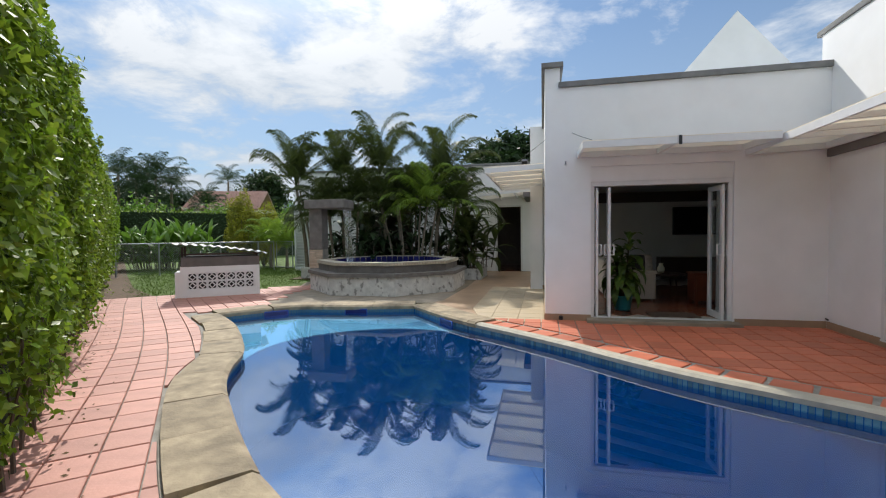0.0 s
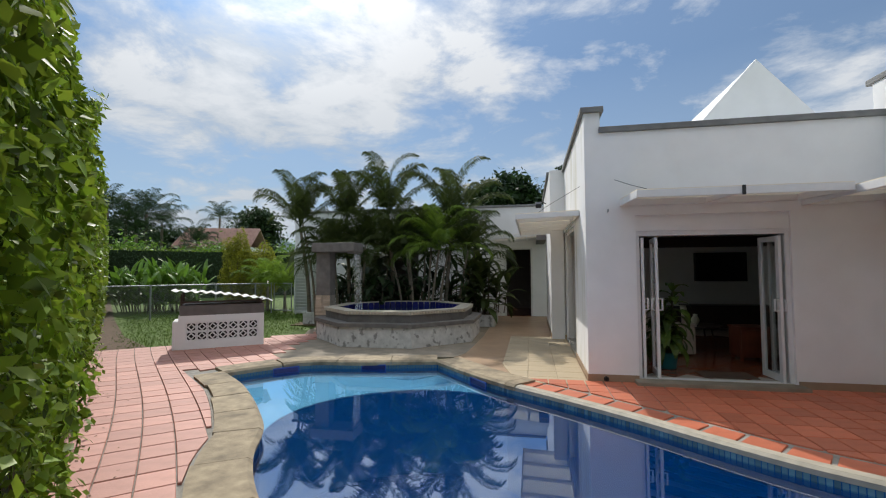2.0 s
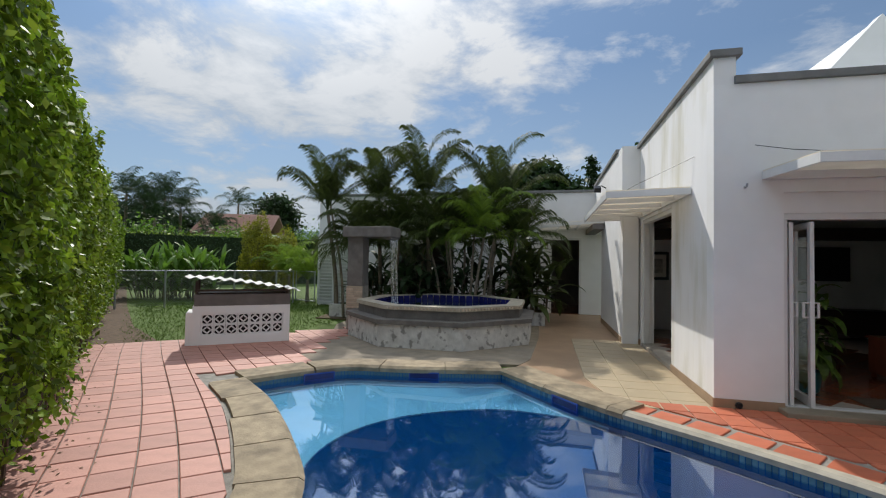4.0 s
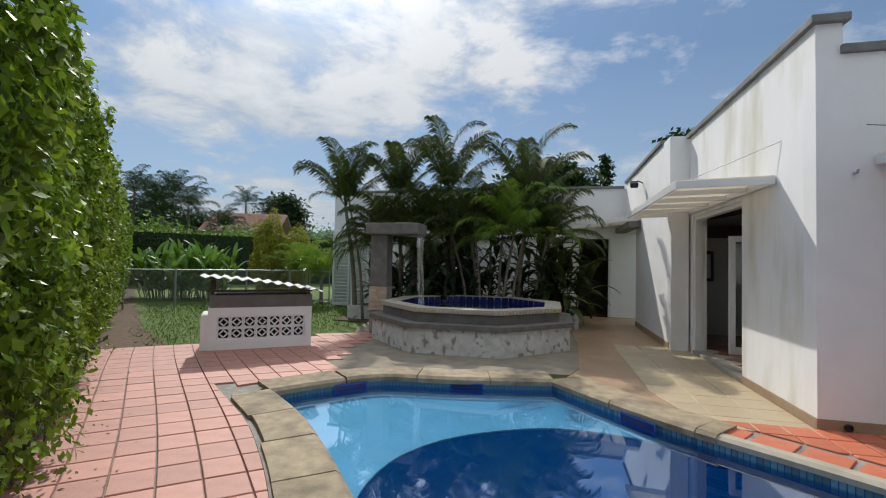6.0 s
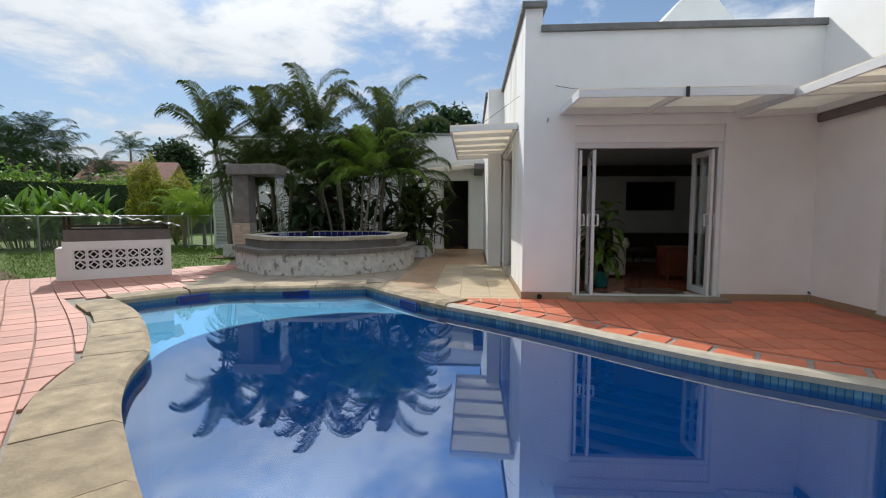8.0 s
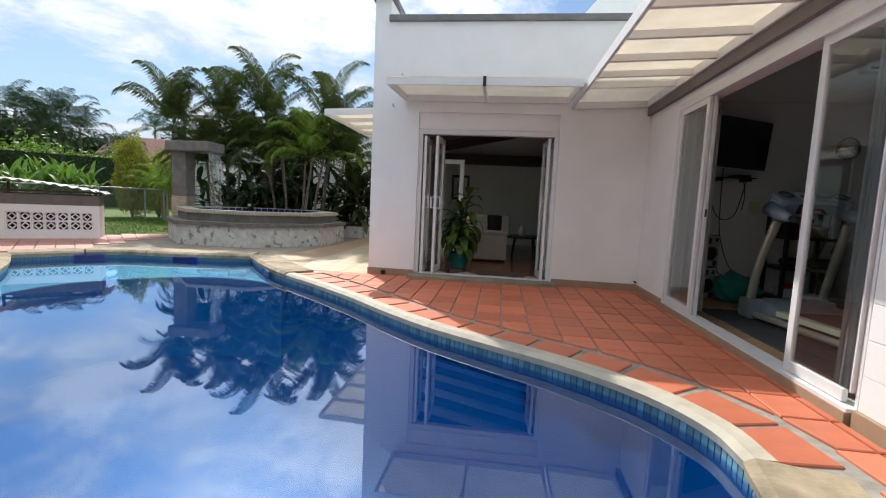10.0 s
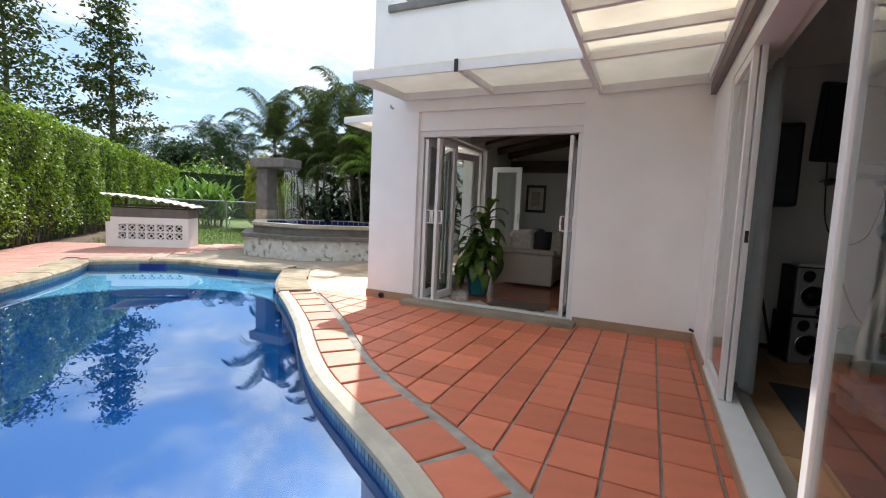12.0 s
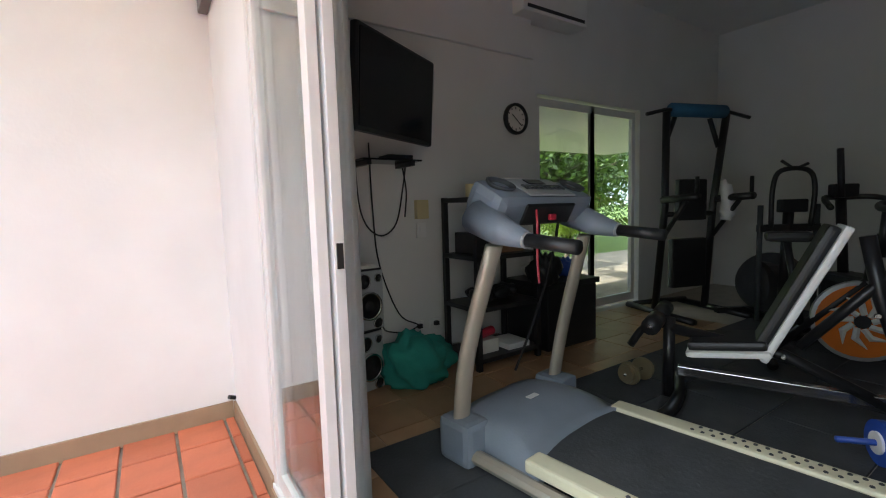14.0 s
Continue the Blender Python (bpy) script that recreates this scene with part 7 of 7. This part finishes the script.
for k in range(9):
    a = 2 * math.pi * k / 9
    tube_b = bmesh.new()
    tube(tube_b, [(0.05 * math.cos(a), -0.03, 0.36 + 0.05 * math.sin(a)), (0.12 * math.cos(a + 0.25), -0.03, 0.36 + 0.12 * math.sin(a + 0.25)), (0.19 * math.cos(a + 0.7), -0.03, 0.36 + 0.19 * math.sin(a + 0.7))], [0.02, 0.024, 0.003], 6)
    part("blade", tube_b, M_WHITEPLASTIC, fly, "white curved flame blade")
part("hub", disc(0.045, 0.09, at=(0, 0.045, 0.36), sides=18), M_BLACK, fly)
rod("frame", bike, [(-0.5, 0, 0.08), (0.0, 0, 0.62), (0.5, 0, 0.08)], 0.035)
rod("fork", bike, [(0, 0.06, 0.36), (0.05, 0.06, 0.75), (0.08, 0, 0.95)], 0.026)
rod("handlebar_post", bike, [(0.08, 0, 0.8), (0.10, 0, 1.12)], 0.026)
rod("handlebar", bike, curve_points([(0.3, -0.22, 1.2), (0.12, -0.22, 1.15), (0.08, 0, 1.12), (0.12, 0.22, 1.15), (0.3, 0.22, 1.2)], 5), 0.022, M_BLACK)
rod("seat_post", bike, [(-0.32, 0, 0.3), (-0.42, 0, 0.9)], 0.024)
part("saddle", boxes((-0.55, -0.1, 0.9, -0.28, 0.1, 0.97), bevel=0.03), M_BLACK, bike)
for x in (-0.5, 0.5):
    rod("foot", bike, [(x, -0.26, 0.05), (x, 0.26, 0.05)], 0.034)
bike2 = thing("upright_bike", "dark upright exercise bike with tall handles", "exercise bike", at=Matrix.Translation((8.25, 5.0, 0.0)) @ Matrix.Rotation(radians(-40), 4, "Z"))
part("body", boxes((-0.15, -0.3, 0.08, 0.15, 0.35, 0.55), bevel=0.06), M_BLACK, bike2)
rod("mast", bike2, [(0, 0.25, 0.5), (0, 0.32, 1.18)], 0.04)
rod("handlebar", bike2, curve_points([(-0.3, 0.0, 1.12), (-0.2, 0.22, 1.2), (0.0, 0.32, 1.2), (0.2, 0.22, 1.2), (0.3, 0.0, 1.12)], 5), 0.024)
rod("tall_handle", bike2, [(-0.08, 0.2, 1.2), (-0.08, 0.24, 1.62)], 0.026)
part("console", boxes((-0.1, 0.25, 1.2, 0.1, 0.34, 1.32), bevel=0.015), M_BLACK, bike2)
rod("seat_post", bike2, [(0, -0.25, 0.5), (0, -0.35, 0.88)], 0.03)
part("saddle", boxes((-0.12, -0.5, 0.88, 0.12, -0.22, 0.95), bevel=0.03), M_BLACK, bike2)
part("base", boxes((-0.28, -0.55, 0, 0.28, -0.47, 0.07), (-0.28, 0.5, 0, 0.28, 0.58, 0.07), (-0.04, -0.5, 0.02, 0.04, 0.55, 0.09)), M_BLACKMETAL, bike2)
ac = thing("air_conditioner", "white wall-mounted air conditioner", "air conditioner", at=Matrix.Translation((6.22, 6.86, 2.92)))
part("casing", boxes((0, 0, 0, 0.86, 0.23, 0.29), bevel=0.02), M_WHITEPLASTIC, ac)
part("air_slot", boxes((0.05, -0.004, 0.03, 0.81, 0.01, 0.06)), M_BLACK, ac)

# garden seen through the gym's back door
far_tree("leafy garden tree behind the gym", 10.5, 14.5, 3.1, 2.4, RNG, mat=M_CORN, leaf=0.2)
far_tree("leafy garden tree behind the gym", 13.5, 13.0, 3.1, 2.4, RNG, mat=M_CORN, leaf=0.2)
far_tree("leafy garden tree behind the gym", 16.5, 15.0, 3.3, 2.6, RNG, mat=M_CORN, leaf=0.2)
n = 18000
P = np.stack([RNG.uniform(8, 22, n), 16.5 + RNG.normal(0, 0.7, n), RNG.uniform(0, 4.0, n) ** 1.0], 1)
tagged(leaf_cloud("garden_shrubs", P, np.tile([-0.3, -1.0, 0.5], (n, 1)), 0.15, M_CORN, RNG, spread=0.8), "thick green garden shrubs behind the gym", "shrubs", kind="stuff")
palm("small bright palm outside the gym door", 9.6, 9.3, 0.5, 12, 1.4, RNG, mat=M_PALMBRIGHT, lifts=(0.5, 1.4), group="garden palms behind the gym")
structure("garden_patio", boxes((6.2, 7.25, -0.04, 14.0, 11.0, -0.02)), M_CEMENT, "pale paving outside the gym door", "paving")
ext = thing("garden_roof", "low white flat roof edge in the garden", "shelter", at=Matrix.Translation((9.8, 12.2, 0)))
part("roof_slab", boxes((-1.4, -0.8, 2.0, 0.3, 0.8, 2.18)), M_WALL, ext)
for x in (-1.3, 0.2):
    for y in (-0.7, 0.7):
        part("post", boxes((x - 0.05, y - 0.05, -0.03, x + 0.05, y + 0.05, 2.0)), M_WALL, ext)


# ---------------------------------------------------------------- laid pieces: tiles, mats, blocks
def clip(poly, p, n):
    """Keeps the part of poly on the side of p to which n points."""
    out = []
    for i in range(len(poly)):
        a, b = poly[i], poly[(i + 1) % len(poly)]
        da, db = (a[0] - p.x) * n.x + (a[1] - p.y) * n.y, (b[0] - p.x) * n.x + (b[1] - p.y) * n.y
        if da >= 0:
            out.append(a)
        if da * db < 0:
            f = da / (da - db)
            out.append((a[0] + (b[0] - a[0]) * f, a[1] + (b[1] - a[1]) * f))
    return out


def area(poly):
    return 0.5 * abs(sum(poly[i - 1][0] * poly[i][1] - poly[i][0] * poly[i - 1][1] for i in range(len(poly)))) if len(poly) > 2 else 0.0


def against(poly, line, side=1):
    """Clips poly to the outer side of a line, by its nearest stretch."""
    c = Vector((sum(p[0] for p in poly) / len(poly), sum(p[1] for p in poly) / len(poly), 0))
    i = min(range(len(line) - 1), key=lambda k: ((line[k] + line[k + 1]) / 2 - c).length)
    w = (line[i + 1] - line[i]).normalized()
    n = Vector((-w.y, w.x, 0)) * side
    return clip(poly, line[i], n), ((c - line[i]).dot(n))


tile_cache = {}


def lay(parent, poly, z0, z1, mat, key=None, lip=0.005):
    """A tile; whole ones share one mesh."""
    if key is not None and key in tile_cache:
        c = (sum(p[0] for p in poly) / len(poly), sum(p[1] for p in poly) / len(poly))
        o = new("tile", tile_cache[key])
        o.parent = parent
        o.location = (c[0], c[1], z0 + RNG.uniform(-0.0015, 0.0015))
        return o
    o = poly_piece("tile", poly, z0, z1, mat, parent, lip)
    if key is not None:
        tile_cache[key] = o.data
    return o


patio = thing("patio_tiles", "red terracotta patio tiles with grey cement joints", "tiled floor", kind="structure")
R_IN = offset_line(R_NEAR, 0.47)
N_IN = offset_line(N_LINE, 0.42)
TS, TL, GAP = 0.2475, 0.312, 0.0075
poolpoly = [(p.x, p.y) for p in POOL]
for i in range(-8, 17):
    for j in range(-2, 28):
        x0, y0 = 3.155 + TS * (i - 14), 6.814 - TL * (j + 1)
        x0 = round(x0, 4)
        if x0 < -0.9 or x0 > 3.7 or y0 < -1.6 or y0 > 6.74:
            continue
        x1, y1 = x0 + TS - GAP, y0 + TL - GAP
        poly = [(x0 + GAP, y0 + GAP), (x1, y0 + GAP), (x1, y1), (x0 + GAP, y1)]
        whole = True
        if y1 > 6.762:
            poly = clip(poly, Vector((0, 6.762, 0)), Vector((0, -1, 0)))
            whole = False
        if x1 > 3.70:
            poly = clip(poly, Vector((3.70, 0, 0)), Vector((-1, 0, 0)))
            whole = False
        if len(poly) < 3 or inside(((x0 + x1) / 2, (y0 + y1) / 2), poolpoly):
            continue
        cy = (y0 + y1) / 2
        n_before = area(poly)
        if cy > 2.55:
            poly, dist = against(poly, R_IN)
        else:
            poly, dist = against(poly, N_IN)
            if x0 < -1.2:
                continue
        if len(poly) < 3 or area(poly) < 0.006 or dist < -0.12:
            continue
        whole = whole and area(poly) > n_before - 1e-5
        if cy <= 1.0 and x0 < 2.6 and cy < -0.6:
            continue
        lay(patio, poly, -0.02, 0.008, M_TILE, "patio" if whole else None)

path = thing("path_tiles", "sun-faded pink terracotta path tiles", "tiled floor", kind="structure")
U, Rr = Vector((-0.70, 0.714)), Vector((0.80, 0.60))
L_OUT = offset_line(L_LINE, 0.435)
PU, PR = 0.312, 0.268
O = Vector((-2.89, 1.78))
far_path = bmesh.new()
for a in range(-16, 31):
    for b in range(-2, 16):
        q = []
        bend = 0.0
        for da, db in ((0.02, 0.02), (0.02, 0.98), (0.98, 0.98), (0.98, 0.02)):
            s, d = (a + da) * PU, (b + db) * PR
            p = O + U * (s + 0.10 * math.sin(d * 0.9 + 0.4)) + Rr * (d + 0.10 * math.sin(s * 0.55))
            q.append((p.x, p.y))
        c = Vector((sum(p[0] for p in q) / 4, sum(p[1] for p in q) / 4, 0))
        rel = c - H0
        s_h, d_h = rel.dot(HU), rel.dot(HR)
        if s_h > 8.35 or s_h < -5 or d_h < -0.25:
            continue
        if c.y > 6.2 and d_h > 2.75 and c.x > -5.8:
            if d_h > 3.3 or s_h < 6.2:
                continue
        pol, dist = against(q, L_OUT)
        if c.y <= 6.35 and (len(pol) < 3 or dist < -0.2 or area(pol) < 0.01):
            continue
        if c.y > 6.35:
            pol, dist = against(q, offset_line(F_LINE, 0.44))
            if c.x > -6.1 and (len(pol) < 3 or dist < -0.2):
                continue
            if len(pol) < 3:
                pol = q
            if c.x > -4.9:
                continue
        if inside((c.x, c.y), poolpoly):
            continue
        if -0.8 < s_h < 6.6:
            lay(path, pol, -0.02, 0.010 + RNG.uniform(-0.002, 0.002), M_PINK)
        else:
            prism(far_path, pol if (pol[1][0] - pol[0][0]) * (pol[2][1] - pol[1][1]) - (pol[1][1] - pol[0][1]) * (pol[2][0] - pol[1][0]) > 0 else pol[::-1], -0.02, 0.010)

o = part("tile_rows", far_path, M_PINK, path)
o["kind"] = "stuff"
pale = thing("pale_paving", "pale cream paving stones along the side wall, sunlit triangle in their colour", "paving", kind="structure")
for r in range(12):
    for c in range(3):
        y0 = 6.55 + 0.36 * r
        x0 = -0.42 * (c + 1) + 0.0
        poly = [(x0 + 0.002, y0 + 0.002), (x0 + 0.418, y0 + 0.002), (x0 + 0.418, y0 + 0.358), (x0 + 0.002, y0 + 0.358)]
        poly = clip(poly, Vector((-1.02, 6.7, 0)), Vector((0.92, 0.22, 0)))
        poly = clip(poly, Vector((-0.02, 0, 0)), Vector((-1, 0, 0)))
        if len(poly) > 2 and area(poly) > 0.01:
            lay(pale, poly, -0.02, 0.004, M_PAVEPALE)
room = thing("room_tiles", "polished dark terracotta tiles laid diagonally", "tiled floor", kind="structure")
for i in range(-14, 26):
    for j in range(-4, 30):
        c = Vector((0.7, 7.2)) + Vector((1, 1)).normalized() * 0.33 * i + Vector((-1, 1)).normalized() * 0.33 * j
        if not (0.32 < c.x < 3.6 and 7.1 < c.y < 11.2):
            continue
        h = 0.162 * math.sqrt(2)
        lay(room, [(c.x, c.y - h), (c.x + h, c.y), (c.x, c.y + h), (c.x - h, c.y)], 0.044, 0.055, M_ROOMTILE, "room", lip=0.002)
gymf = thing("gym_tiles", "ochre ceramic gym floor tiles with pale joints", "tiled floor", kind="structure")
for i in range(12):
    for j in range(12):
        x0, y0 = 3.96 + 0.335 * i, 3.02 + 0.335 * j
        if y0 > 6.9 or (x0 > 4.6 and y0 < 5.3):
            continue
        lay(gymf, [(x0 + 0.003, y0 + 0.003), (x0 + 0.332, y0 + 0.003), (x0 + 0.332, y0 + 0.332), (x0 + 0.003, y0 + 0.332)], -0.006, 0.004, M_GYMTILE, "gym", lip=0.002)
mat_t = thing("rubber_mats", "black interlocking rubber gym mats", "gym mat")
for i in range(10):
    for j in range(10):
        x0, y0 = 4.14 + 0.50 * i, 1.0 + 0.49 * j
        if y0 + 0.49 > 6.0 or x0 > 9.3 or (x0 > 6.6 and y0 > 5.0 and False):
            continue
        lay(mat_t, [(x0 + 0.003, y0 + 0.003), (x0 + 0.497, y0 + 0.003), (x0 + 0.497, y0 + 0.487), (x0 + 0.003, y0 + 0.487)], 0.004, 0.013, M_MATTILE, "mat", lip=0.003)
block_wall = thing("block_wall", "white painted block wall beside the sliding doors", "wall", kind="structure")
for r in range(12):
    for k in range(18):
        y1 = 3.035 - 0.40 * k + (0.2 if r % 2 else 0.0)
        y0, y1 = y1 - 0.395, min(y1, 3.035)
        z0 = 0.09 + 0.19 * r
        if y1 - y0 < 0.05 or y0 < -1.2:
            continue
        b = bmesh.new()
        box(b, 3.7455, y0, z0, 3.755, y1, z0 + 0.186, bevel=0.003)
        part("block", b, M_WALL, block_wall)
# grass tufts near the path
n = 26000
s, d = RNG.uniform(8.4, 16.5, n), RNG.uniform(0.3, 7.5, n)
P = np.array([H0.x, H0.y, 0]) + s[:, None] * np.array(HU) + d[:, None] * np.array(HR) + np.array([0, 0, -0.03])
keep = ~((P[:, 0] > -6.9) & (P[:, 1] < 12.5)) & (RNG.uniform(0, 1, n) < np.clip((d - 0.25) / 0.6, 0.1, 1))
tagged(leaf_cloud("grass", P[keep] + np.array([0, 0, 0.012]), np.tile([0.3, 0.3, 0.2], (keep.sum(), 1)), 0.07, M_BLADE, RNG, droop=-2.5, slim=0.16, spread=0.5), "short mown grass blades", "grass", kind="stuff")
# dry leaf litter along the hedge foot
n = 170
s, d = RNG.uniform(-2, 9, n), np.abs(RNG.normal(0, 0.16, n))
P = np.array([H0.x, H0.y, 0.014]) + s[:, None] * np.array(HU) + d[:, None] * np.array(HR)
tagged(leaf_cloud("leaf_litter", P, np.tile([0, 0, 1.0], (n, 1)), 0.035, surface("dry_leaf", (0.16, 0.10, 0.045), 0.9, vary=0.3, piece=0.4, island=True, bump=0), RNG, spread=0.25), "dry fallen leaves beside the hedge", "leaves", kind="stuff")
